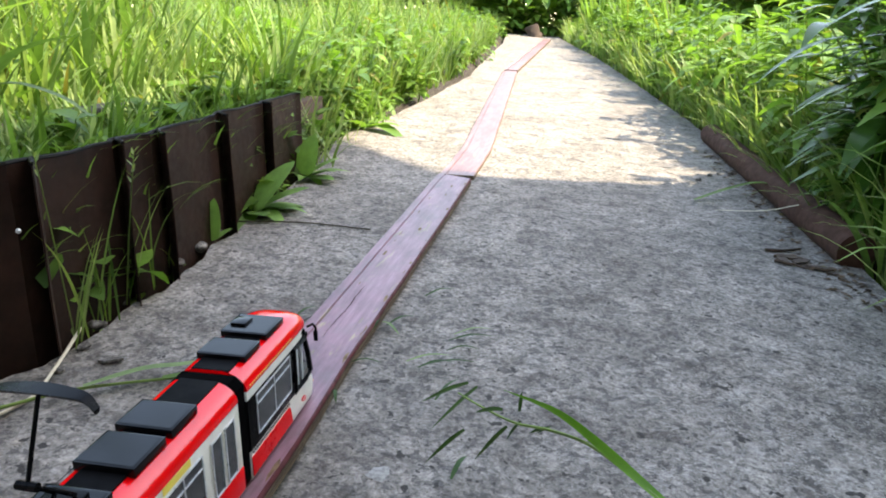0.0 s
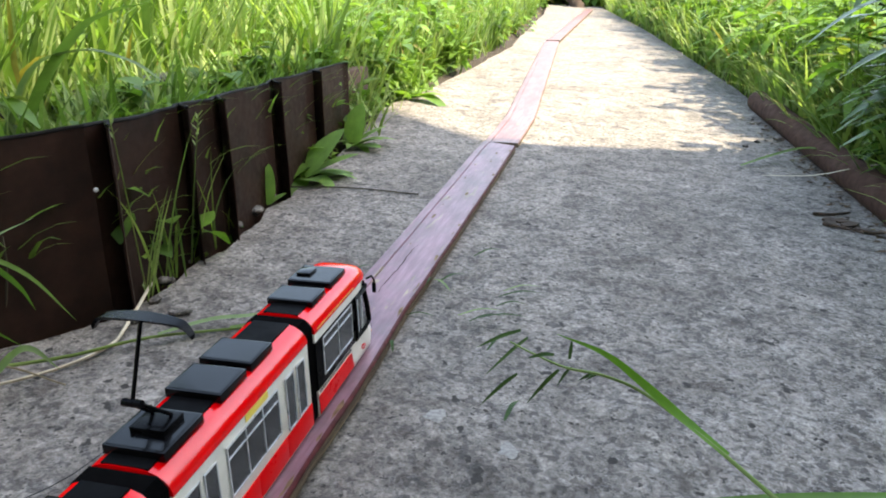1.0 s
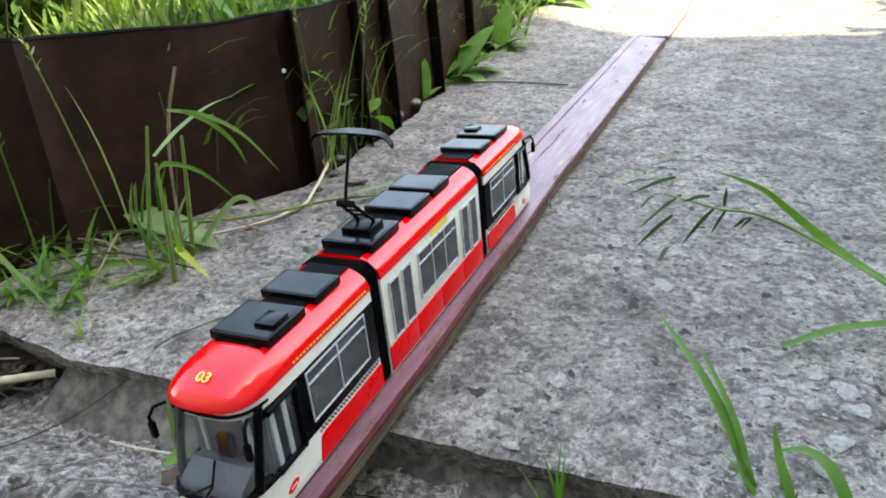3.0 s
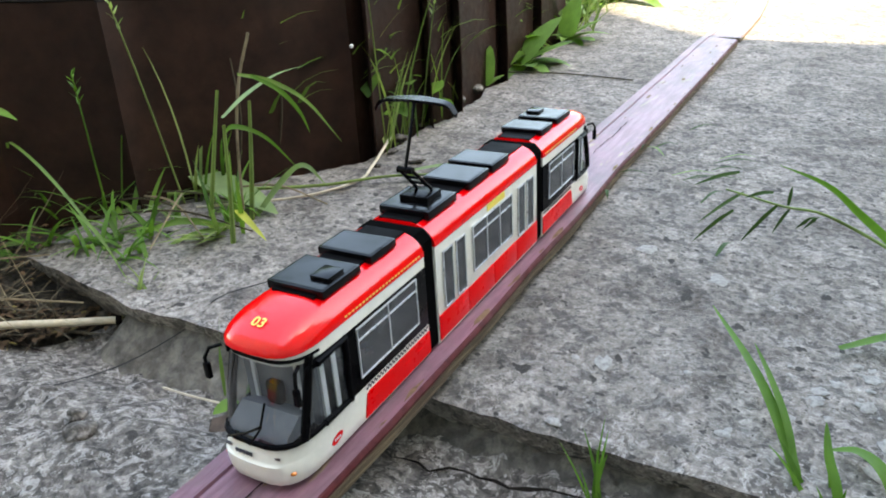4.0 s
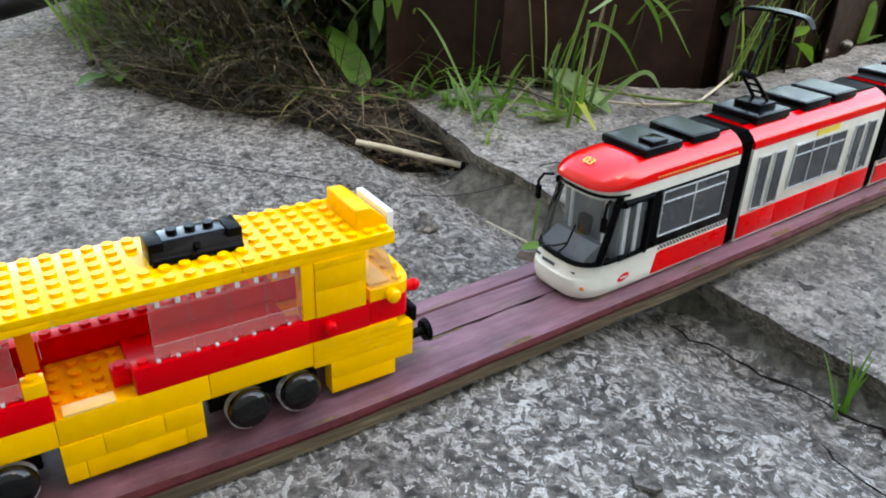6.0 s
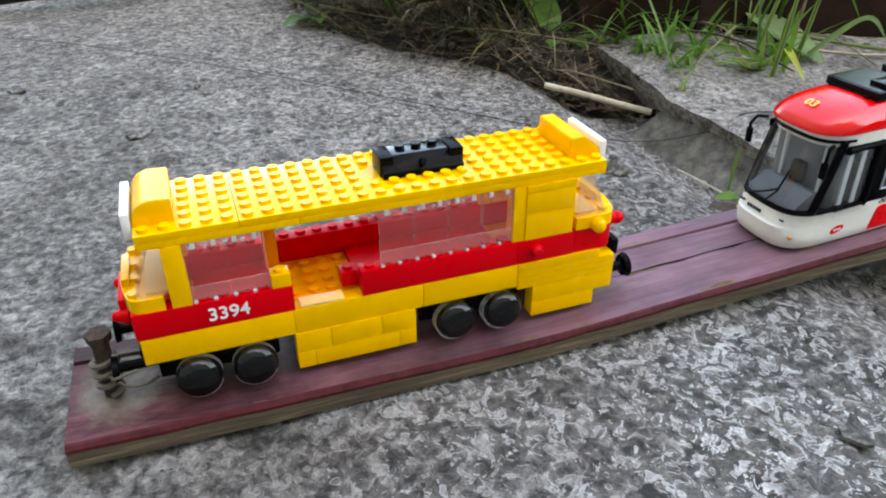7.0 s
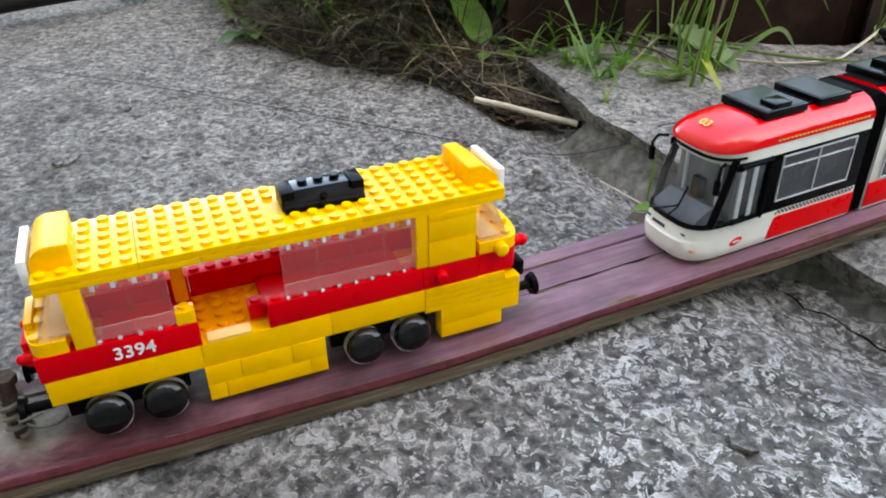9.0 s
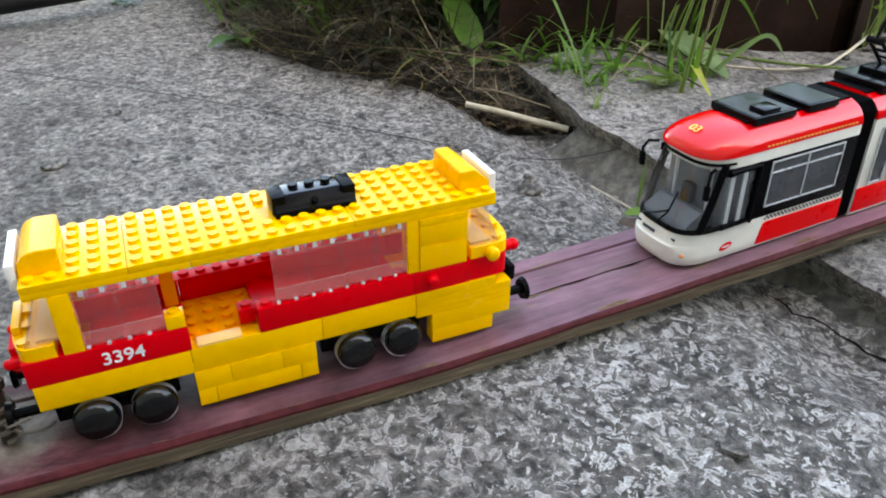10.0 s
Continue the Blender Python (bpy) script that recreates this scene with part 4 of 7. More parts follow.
        for x0, x1 in ((-0.0225, -0.0217), (0.0217, 0.0225)):
            side_prism(bm, [(yb, Z2 + 0.0063), (yi, Z2 + 0.0063), (yi, Z3 - 0.0004), (yt, Z3 - 0.0004)], x0, x1)
        side_prism(bm, [(yb, Z2 + 0.0063), (yb - s * 0.0008, Z2 + 0.0063), (yt - s * 0.0008, Z3 - 0.0004), (yt, Z3 - 0.0004)], -0.0216, 0.0216)
        part("windscreen", bm, CLEAR_CAB, t, "slanted clear cab windscreen")
        one("cab_floor", PALE_TILE, "", (-0.0205, 0.0205, *sorted((fy(-0.0125), fy(-0.0015))), Z2 + 0.0064, Z2 + 0.0078))
        if end == 0:
            one("cab_post", BRICK_BLACK, "", (-0.004, 0.004, 0.0075, 0.0105, Z2, Z3 - 0.0004))
        # marker lamps
        for x in (-0.0135, 0.0135):
            bm = bmesh.new()
            y0 = fy(0.0075 if end == 0 else 0.0105)
            reach = 0.0035 if end == 0 else 0.0046
            zl = Z2 - (0.0055 if end == 0 else 0.0035)
            cyl(bm, (x, y0, zl), (x, y0 + s * reach, zl), 0.0030, seg=12)
            ball(bm, (x, y0 + s * (reach + 0.001), zl), 0.0024 if end == 0 else 0.0034, 12)
            part("marker_lamp", bm, BRICK_RED, t, "red marker lamp")
        if end == 0:
            one("lamp_bar", BRICK_RED, "", (-0.012, 0.012, fy(0.0108), fy(0.0082), Z1 + 0.0015, Z2 + 0.001))
        # black coupling and buffers
        bm = bmesh.new()
        if end == 1:
            box(bm, -0.020, 0.020, fy(0.0105), fy(0.0150), 0.0265, 0.0355, 0.0012)
        out, zc = (0.0, 0.0175) if end == 0 else (0.0055, 0.0150)
        for x in (-0.0145, 0.0145):
            cyl(bm, (x, fy(0.006), zc), (x, fy(0.0165 + out), zc), 0.0026, seg=10)
            cyl(bm, (x, fy(0.0165 + out), zc), (x, fy(0.0190 + out), zc), 0.0056, 0.0066, seg=14)
        box(bm, -0.012, 0.012, *sorted((fy(-0.006), fy(0.008))), 0.0125, 0.0215, 0.0006)
        part("coupling", bm, BRICK_BLACK, t, "black buffers and coupling")

    # bogies
    for ya, yb in ((0.0130, 0.0370), (0.1322, 0.1568)):
        bm = bmesh.new()
        box(bm, -0.0130, 0.0130, ya - 0.009, yb + 0.009, 0.0085, 0.0215, 0.0008)
        box(bm, 0.0130, 0.0182, ya - 0.016, yb + 0.012, 0.0095, 0.0222, 0.0010)
        box(bm, -0.0182, -0.0130, ya - 0.016, yb + 0.012, 0.0095, 0.0222, 0.0010)
        bogie = part("bogie", bm, BRICK_BLACK, t)
        for x, sd in ((0.0255, 1), (-0.0255, -1)):
            for y in (ya, yb):
                bm = bmesh.new()
                cyl(bm, (x - sd * 0.006, y, 0.0099), (x, y, 0.0099), 0.0099, 0.0096, seg=32)
                w = part("wheel", bm, WHEEL_GREY, bogie, "black wheel with a grey rim")
                bm = bmesh.new()
                zh = 0.0124
                rings = [[bm.verts.new((x + sd * d, y + r * math.cos(math.tau * k / 24), zh + r * math.sin(math.tau * k / 24))) for k in range(24)] for d, r in ((-0.0004, 0.0099), (0.0014, 0.0099), (0.0032, 0.0092), (0.0046, 0.0076), (0.0050, 0.0068))]
                for lo_ring, hi_ring in zip(rings, rings[1:]):
                    for k in range(24):
                        bm.faces.new((lo_ring[k], lo_ring[(k + 1) % 24], hi_ring[(k + 1) % 24], hi_ring[k]))
                bm.faces.new(rings[-1])
                bm.faces.new(list(reversed(rings[0])))
                bmesh.ops.recalc_face_normals(bm, faces=bm.faces)
                part("hub", bm, WHEEL_BLACK, w, smooth=50)
    text_mesh("number", "3394", 0.0088, WHITE_PRINT, t, Matrix.Translation((0.02445, 0.0300, Z1 + 0.0034)) @ pose(0, 0, 0, 90, 0, 90), "white printed number")
    return t


# ---- red and cream toy tram ----
def build_red_tram():
    xn, yn = lerp_table(0.326, BOARD_X), 0.326
    zn = lerp_table(yn, BOARD_Z)
    zb = lerp_table(yn + 0.45, BOARD_Z)
    xb = lerp_table(yn + 0.45, BOARD_X)
    yaw = math.degrees(math.atan2(-(xb - xn), 0.45))
    pitch = math.degrees(math.atan2(zb - zn, 0.45))
    t = root("red_toy_tram", "red and cream three-section toy tram with a black roof pantograph", "toy tram", pose(xn, yn, zn + 0.0008, pitch, 0, yaw))
    W, LE, LJ, LM = 0.0247, 0.133, 0.013, 0.161
    TOTAL = 2 * LE + 2 * LJ + LM

    def outline(w, nose, length, n=15):
        """Plan of an end car: from its back right corner round the nose to its back left corner."""
        depth = 0.030
        pts = [(w, length), (w, length * 0.75), (w, max(length * 0.4, nose + depth + 0.003))]
        for k in range(n):
            a = math.pi / 2 * (1 - 2 * k / (n - 1))
            sx = math.copysign(abs(math.sin(a)) ** 0.62, math.sin(a))
            pts.append((w * sx, nose + depth * (1 - max(0.0, math.cos(a)) ** 0.62)))
        return pts + [(-x, y) for x, y in reversed(pts[:3])]

    def shell(rings, cap_top=False):
        bm = bmesh.new()
        loops = [[bm.verts.new((x, y, z)) for x, y in pts] for z, pts in rings]
        for a, b in zip(loops, loops[1:]):
            for i in range(len(a) - 1):
                bm.faces.new((a[i], a[i + 1], b[i + 1], b[i]))
        if cap_top:
            bm.faces.new(loops[-1])
        for a, b in zip(loops, loops[1:]):                    # back wall
            bm.faces.new((a[-1], a[0], b[0], b[-1]))
        bmesh.ops.recalc_face_normals(bm, faces=bm.faces)
        return bm

    def lip(z0, z1, w, nose0, nose1, n=6):
        return [(z0 + (z1 - z0) * k / n, outline(w, nose0 + (nose1 - nose0) * k / n, LE)) for k in range(n + 1)]

    def window(parent, x, y0, y1, z0, z1, lights, fanlight=True):
        """A side window: dark glass with silver bars, set on the side at x."""
        s = 1 if x > 0 else -1
        o = [x, x + s * 0.0005]
        bm = bmesh.new()
        box(bm, min(o), max(o), y0, y1, z0, z1)
        pane = part("window", bm, TRAM_PANE, parent, "grey window with silver bars")
        bm = bmesh.new()
        xs = sorted((x + s * 0.0003, x + s * 0.0011))
        e = 0.0008
        zt = z0 + (z1 - z0) * 0.76
        for k in range(lights + 1):
            y = y0 + (y1 - y0) * k / lights
            box(bm, xs[0], xs[1], y - e / 2, y + e / 2, z0, z1)
        for z in [z0, z1] + ([zt] if fanlight else []):
            box(bm, xs[0], xs[1], y0 - e / 2, y1 + e / 2, z - e / 2, z + e / 2)
        part("window_frame", bm, SILVER, pane)
        return pane

    def end_car(m, lead):
        ZB, ZW, ZR = 0.0235, 0.0615, 0.0690
        rings = [(0.0015, outline(W - 0.0015, 0.0035, LE)), (0.0035, outline(W, 0.0012, LE)), (0.0080, outline(W, 0.0002, LE)), (0.0150, outline(W, 0.0, LE)), (0.0156, outline(W, 0.0010, LE)), (0.0165, outline(W, 0.0014, LE)), (ZB, outline(W, 0.0030, LE))]
        car = part("car_body", shell(rings), TRAM_WHITE, t, "cream lower body with a rounded nose", smooth=50)
        car.matrix_local = m
        # dark band behind the glass, set in a little
        bm = shell([(ZB - 0.001, [(x, y) for x, y in outline(W - 0.0012, 0.034, LE)]), (ZW + 0.001, [(x, y) for x, y in outline(W - 0.0012, 0.036, LE)])])
        part("inner_band", bm, TRAM_DARK, car, smooth=40)
        bm = bmesh.new()
        box(bm, -W + 0.002, W - 0.002, 0.030, LE - 0.001, ZB - 0.001, ZW)
        part("cabin_wall", bm, CAB_GREY, car, "grey cabin interior")
        bm = bmesh.new()
        side_prism(bm, [(0.008, ZB), (0.030, ZB), (0.030, ZB + 0.006), (0.020, ZB + 0.010), (0.010, ZB + 0.004)], -0.018, 0.018)
        part("dashboard", bm, CAB_GREY, car, "grey driver's desk")
        bm = bmesh.new()
        box(bm, -0.006, 0.003, 0.0245, 0.0295, ZB + 0.008, ZB + 0.021, 0.002)
        part("driver_seat", bm, TRAM_DARK, car, "black driver's seat")
        bm = bmesh.new()
        box(bm, 0.0115, 0.0135, 0.028, 0.0296, ZB + 0.004, ZW - 0.004)
        box(bm, -0.0165, -0.0145, 0.028, 0.0296, ZB + 0.004, ZW - 0.004)
        part("cab_post", bm, TRAM_INSIDE, car, "pale posts in the cab")
        # wrap-round glass
        bm = bmesh.new()
        n = 8
        loops = []
        for k in range(n + 1):
            u = k / n
            z = ZB + 0.0008 + (ZW + 0.0035 - ZB) * u
            nose = 0.0036 + 0.0120 * u ** 1.25
            loops.append([bm.verts.new((x, y, z)) for x, y in outline(W - 0.0003, nose, LE)[2:-2]])
        for a, b in zip(loops, loops[1:]):
            for i in range(len(a) - 1):
                bm.faces.new((a[i], a[i + 1], b[i + 1], b[i]))
        bmesh.ops.recalc_face_normals(bm, faces=bm.faces)
        part("windscreen", bm, TRAM_GLASS, car, "wrap-round tinted windscreen", smooth=60)
        # black frame round the windscreen
        bm = bmesh.new()
        low = [(x, y - 0.0002, ZB + 0.0012) for x, y in outline(W, 0.0036, LE)[3:-3]]
        top = [(x, y, ZW + 0.0036) for x, y in outline(W - 0.0004, 0.0156, LE)[4:-4]]
        tube(bm, low, 0.0016, 6)
        tube(bm, top, 0.0011, 6)
        for s in (1, -1):
            i = 5 if s > 0 else -6
            a, b = outline(W, 0.0036, LE)[i], outline(W - 0.0004, 0.0156, LE)[i]
            tube(bm, [(a[0], a[1], ZB + 0.001), ((a[0] + b[0]) / 2 + s * 0.0006, (a[1] + b[1]) / 2 - 0.001, (ZB + ZW) / 2), (b[0], b[1], ZW + 0.0036)], 0.0023, 8)
        for s in (1, -1):
            x = s * (W + 0.0002)
            tube(bm, [(x, 0.030, ZB + 0.0014), (x, 0.0520, ZB + 0.0014), (x, 0.0525, ZW - 0.001), (x, 0.030, ZW - 0.002)], 0.0020, 8)
        part("windscreen_frame", bm, TRAM_BLACK, car, "black rubber windscreen frame")
        # wiper
        bm = bmesh.new()
        tube(bm, [(-0.013, 0.0020, ZB + 0.0016), (0.000, 0.0022, ZB + 0.0075), (0.0085, 0.0040, ZB + 0.0125)], 0.0007, 6)
        tube(bm, [(0.002, 0.0010, ZB + 0.0020), (0.0075, 0.0040, ZB + 0.0105), (0.0100, 0.0075, ZB + 0.0240)], 0.0006, 6)
        part("wiper", bm, TRAM_BLACK, car, "black wiper")
        # black side band with its windows
        for s in (1, -1):
            bm = bmesh.new()
            xs = sorted((s * (W - 0.0008), s * (W + 0.0002)))
            box(bm, xs[0], xs[1], 0.0525, LE, ZB + 0.001, ZW, 0.0003)
            box(bm, xs[0], xs[1], 0.022, 0.0523, ZW - 0.0035, ZW + 0.0008, 0.0003)
            part("window_band", bm, TRAM_BLACK, car, "black window band")
            window(car, s * (W + 0.0002), 0.0620, 0.1210, ZB + 0.0075, ZW - 0.0015, 2)
            bm = bmesh.new()
            xs = sorted((s * (W - 0.0022), s * (W - 0.0007)))
            for y in (0.0325, 0.0420):
                box(bm, xs[0], xs[1], y, y + 0.0032, ZB + 0.002, ZW - 0.003)
            part("door_post", bm, TRAM_INSIDE, car, "pale posts behind the side glass")
            bm = bmesh.new()
            box(bm, *sorted((s * (W - 0.0026), s * (W - 0.0012))), 0.0352, 0.0418, ZB + 0.001, ZW - 0.002)
            box(bm, *sorted((s * (W - 0.0022), s * (W - 0.0007))), 0.0454, 0.0520, ZB + 0.001, ZW - 0.002)
            part("door_leaf", bm, TRAM_PANE, car, "dark door leaf behind the side glass")
            bm = bmesh.new()
            xs = sorted((s * (W - 0.0002), s * (W + 0.0009)))
            box(bm, xs[0], xs[1], 0.0520, 0.0534, ZB - 0.001, ZW + 0.001)
            part("door_rail", bm, TRAM_BLACK, car)
            # red skirt panel, rounded at its front
            bm = bmesh.new()
            xs = sorted((s * (W - 0.0006), s * (W + 0.0006)))
            side_prism(bm, [(0.0620, 0.0045), (LE, 0.0045), (LE, 0.0190), (0.0680, 0.0190), (0.0655, 0.0180), (0.0645, 0.0150)], xs[0], xs[1])
            part("skirt_panel", bm, TRAM_SKIRT, car, "red skirt panel")
            bm = bmesh.new()
            for y in (0.0690, 0.0860, 0.1030, 0.1180):
                box(bm, xs[0] + (0.0011 if s > 0 else -0.0003), xs[1] + (0.0003 if s > 0 else -0.0011), y, y + 0.0065, 0.0128, 0.0134)
            part("skirt_rib", bm, TRAM_SKIRT, car)
            # chequered line under the windows
            bm = bmesh.new()
            for k in range(22):
                for r in range(2):
                    y = 0.0655 + k * 0.003 + (0.0015 if r else 0)
                    box(bm, *sorted((s * W, s * (W + 0.00035))), y, y + 0.0014, 0.0206 + r * 0.0013, 0.0218 + r * 0.0013)
            part("chequer_line", bm, DARK_PRINT, car, "fine grey chequered line")
            # emblem on the front corner
            bm = bmesh.new()
            oval = [(0.0372 + 0.0046 * math.cos(a) + 0.0008 * math.sin(a), 0.0102 + 0.0025 * math.sin(a) + 0.0006 * math.cos(a)) for a in np.linspace(0, 2 * math.pi, 21)[:-1]]
            side_prism(bm, oval, *sorted((s * (W - 0.0004), s * (W + 0.0003))))
            emblem = part("emblem", bm, TRAM_SKIRT, car, "small red emblem")
            bm = bmesh.new()
            for k in range(4):
                box(bm, *sorted((s * (W + 0.0002), s * (W + 0.00045))), 0.0346 + 0.0014 * k, 0.0355 + 0.0014 * k, 0.0096, 0.0109)
            part("print", bm, WHITE_PRINT, emblem)
            # mirror
            bm = bmesh.new()
            tube(bm, [(s * 0.0235, 0.0190, ZW + 0.003), (s * 0.0262, 0.0135, ZW + 0.0035), (s * 0.0278, 0.0110, ZW - 0.0010), (s * 0.0276, 0.0112, ZW - 0.0040)], 0.0010, 6)
            box(bm, *sorted((s * 0.0258, s * 0.0292)), 0.0098, 0.0124, ZW - 0.0125, ZW - 0.0035, 0.0008)
            part("mirror", bm, TRAM_BLACK, car, "black mirror")
        # head lamps and print on the nose
        for s in (1, -1):
            bm = bmesh.new()
            ball(bm, (s * 0.0200, 0.0074, 0.0098), 0.0010, 10, (2.2, 1.6, 1.3))
            part("head_lamp", bm, ORANGE_LENS, car, "small orange head lamp")
        bm = bmesh.new()
        for k in range(5):
            box(bm, -0.0085 + k * 0.0022, -0.0070 + k * 0.0022, 0.0010, 0.0016, 0.0182, 0.0202)
        box(bm, -0.0165, -0.0125, 0.0030, 0.0040, 0.0186, 0.0198)
        box(bm, 0.0135, 0.0165, 0.0036, 0.0044, 0.0186, 0.0196)
        part("nose_print", bm, DARK_PRINT, car, "tiny dark print")
        # cream stripe and red roof
        part("stripe", shell([(ZW + 0.0006, outline(W + 0.0001, 0.0165, LE)), (ZR, outline(W, 0.0150, LE))]), TRAM_WHITE, car, "cream stripe under the roof", smooth=50)
        rr = [(ZR, W + 0.0004, 0.0125), (ZR + 0.0025, W + 0.0003, 0.0128), (ZR + 0.0055, W - 0.0010, 0.0150), (ZR + 0.0085, W - 0.0032, 0.0195), (ZR + 0.0110, W - 0.0065, 0.0270), (ZR + 0.0126, W - 0.0105, 0.0350), (ZR + 0.0134, W - 0.0150, 0.0440)]
        roof = part("roof", shell([(z, outline(w, nose, LE)) for z, w, nose in rr], True), TRAM_RED, car, "glossy red roof with a rounded front", smooth=60)
        top = ZR + 0.0134
        # dotted line along the roof edge
        for s in (1, -1):
            bm = bmesh.new()
            for k in range(24):
                y = 0.055 + k * 0.0031
                box(bm, *sorted((s * (W + 0.0002), s * (W + 0.0006))), y, y + 0.0016, ZR + 0.0018, ZR + 0.0026)
            part("dotted_line", bm, YELLOW_PRINT, roof)
        # black recess strip and roof boxes
        bm = bmesh.new()
        box(bm, -0.0130, 0.0130, 0.048, LE - 0.0005, top - 0.003, top + 0.0006)
        part("roof_recess", bm, TRAM_DARK, roof)
        for y0, y1, h in ((0.050, 0.082, 0.0036), (0.092, 0.117, 0.0036)):
            bm = bmesh.new()
            box(bm, -0.0175, 0.0175, y0, y1, top - 0.001, top + h, 0.0004)
            box(bm, -0.0160, 0.0160, y0 + 0.0015, y1 - 0.0015, top + h, top + h + 0.0003)
            if y0 < 0.06:
                box(bm, 0.003, 0.0145, y0 + 0.009, y0 + 0.022, top + h, top + h + 0.0022, 0.0004)
            part("roof_box", bm, TRAM_GLOSS, roof, "black roof equipment box")
        if lead:
            text_mesh("number", "03", 0.0078, YELLOW_PRINT, roof, Matrix.Translation((-0.0005, 0.0212, ZR + 0.0101)) @ pose(0, 0, 0, 17, 0, 0), "yellow printed number")
        bm = bmesh.new()
        for y in (0.045, 0.060, 0.100, 0.115):
            for s in (1, -1):
                cyl(bm, (s * 0.0165, y, 0.0042), (s * 0.0195, y, 0.0042), 0.0048, seg=14)
        box(bm, -0.017, 0.017, 0.030, LE - 0.006, 0.0025, 0.0080)
        part("undercarriage", bm, TRAM_DARK, car, "dark wheels under the body")
        return car

    end_car(Matrix.Identity(4), True)
    end_car(Matrix.Translation((0, TOTAL, 0)) @ pose(0, 0, 0, 0, 0, 180), False)

    # middle car
    y0, y1 = LE + LJ, LE + LJ + LM
    prof = [(-W + 0.0012, 0.0015), (-W, 0.0035), (-W, 0.0690), (W, 0.0690), (W, 0.0035), (W - 0.0012, 0.0015)]

    def long_prism(prof, a, b):
        bm = bmesh.new()
        lo = [bm.verts.new((x, a, z)) for x, z in prof]
        hi = [bm.verts.new((x, b, z)) for x, z in prof]
        n = len(lo)
        for i in range(n):
            bm.faces.new((lo[i], lo[(i + 1) % n], hi[(i + 1) % n], hi[i]))
        bm.faces.new(lo)
        bm.faces.new(list(reversed(hi)))
        bmesh.ops.recalc_face_normals(bm, faces=bm.faces)
        return bm
    mid = part("car_body", long_prism(prof, y0, y1), TRAM_WHITE, t, "cream middle body")
    ZR = 0.0690
    rp = [(ZR, W + 0.0004), (ZR + 0.0025, W + 0.0003), (ZR + 0.0055, W - 0.0010), (ZR + 0.0085, W - 0.0032), (ZR + 0.0110, W - 0.0065), (ZR + 0.0126, W - 0.0105), (ZR + 0.0134, W - 0.0150)]
    rprof = [(w, z) for z, w in rp] + [(-w, z) for z, w in reversed(rp)]
    roof = part("roof", long_prism(rprof, y0, y1), TRAM_RED, mid, "glossy red roof", smooth=60)
    top = ZR + 0.0134
    for s in (1, -1):
        bm = bmesh.new()
        xs = sorted((s * (W - 0.0006), s * (W + 0.0006)))
        for a, b in ((y0, y0 + 0.0400), (y0 + 0.0405, y0 + 0.0800), (y0 + 0.0805, y0 + 0.1200), (y0 + 0.1205, y1)):
            box(bm, xs[0], xs[1], a, b, 0.0045, 0.0215, 0.0003)
        part("skirt_panel", bm, TRAM_SKIRT, mid, "red skirt panel")
        for a, b in ((y0 + 0.006, y0 + 0.040), (y0 + 0.121, y0 + 0.155)):       # double doors
            for k in range(2):
                c, d = a + (b - a) * k / 2 + 0.001, a + (b - a) * (k + 1) / 2 - 0.001
                window(mid, s * W, c + 0.0015, d - 0.0015, 0.0240, 0.0620, 1, False)
        window(mid, s * W, y0 + 0.049, y0 + 0.112, 0.0300, 0.0620, 3)
        bm = bmesh.new()
        box(bm, *sorted((s * (W + 0.0001), s * (W + 0.0006))), y0 + 0.072, y0 + 0.100, 0.0640, 0.0685)
        part("crest", bm, YELLOW_PRINT, mid, "small yellow crest")
    bm = bmesh.new()
    box(bm, -0.0130, 0.0130, y0 + 0.0005, y1 - 0.0005, top - 0.003, top + 0.0006)
    part("roof_recess", bm, TRAM_DARK, roof)
    for a, b in ((0.008, 0.044), (0.062, 0.092), (0.098, 0.126)):
        bm = bmesh.new()
        box(bm, -0.0175, 0.0175, y0 + a, y0 + b, top - 0.001, top + 0.0046, 0.0004)
        box(bm, -0.0160, 0.0160, y0 + a + 0.0015, y0 + b - 0.0015, top + 0.0046, top + 0.0049)
        part("roof_box", bm, TRAM_GLOSS, roof, "black roof equipment box")
    bm = bmesh.new()
    for y in (y0 + 0.06, y0 + 0.10):
        for s in (1, -1):
            cyl(bm, (s * 0.0165, y, 0.0042), (s * 0.0195, y, 0.0042), 0.0048, seg=14)
    box(bm, -0.017, 0.017, y0 + 0.03, y1 - 0.03, 0.0025, 0.0080)
    part("undercarriage", bm, TRAM_DARK, mid, "dark wheels under the body")
    # bellows
    for a in (LE, LE + LJ + LM):
        bm = bmesh.new()
        k = 6
        bprof = [(-W + 0.0010, 0.0030), (-W + 0.0010, 0.0755), (-W + 0.0060, 0.0808), (W - 0.0060, 0.0808), (W - 0.0010, 0.0755), (W - 0.0010, 0.0030)]
        prev = None
        for i in range(2 * k + 1):
            y = a + LJ * i / (2 * k)
            sc = 1.0 if i % 2 else 0.965
            ring = [bm.verts.new((x * sc, y, z if z < 0.01 else z * (1.0 if i % 2 else 0.985))) for x, z in bprof]
            if prev:
                for j in range(len(ring)):
                    bm.faces.new((prev[j], prev[(j + 1) % len(ring)], ring[(j + 1) % len(ring)], ring[j]))
            prev = ring
        bmesh.ops.recalc_face_normals(bm, faces=bm.faces)
        part("bellows", bm, TRAM_DARK, t, "black folded bellows", smooth=0)
    # pantograph
    zt = top + 0.0046
    yb = y0 + 0.026
    bm = bmesh.new()
    box(bm, -0.0100, 0.0100, yb - 0.006, yb + 0.012, zt, zt + 0.0035, 0.0005)
    panto = part("pantograph", bm, TRAM_BLACK, t, "black folding pantograph")
    bm = bmesh.new()
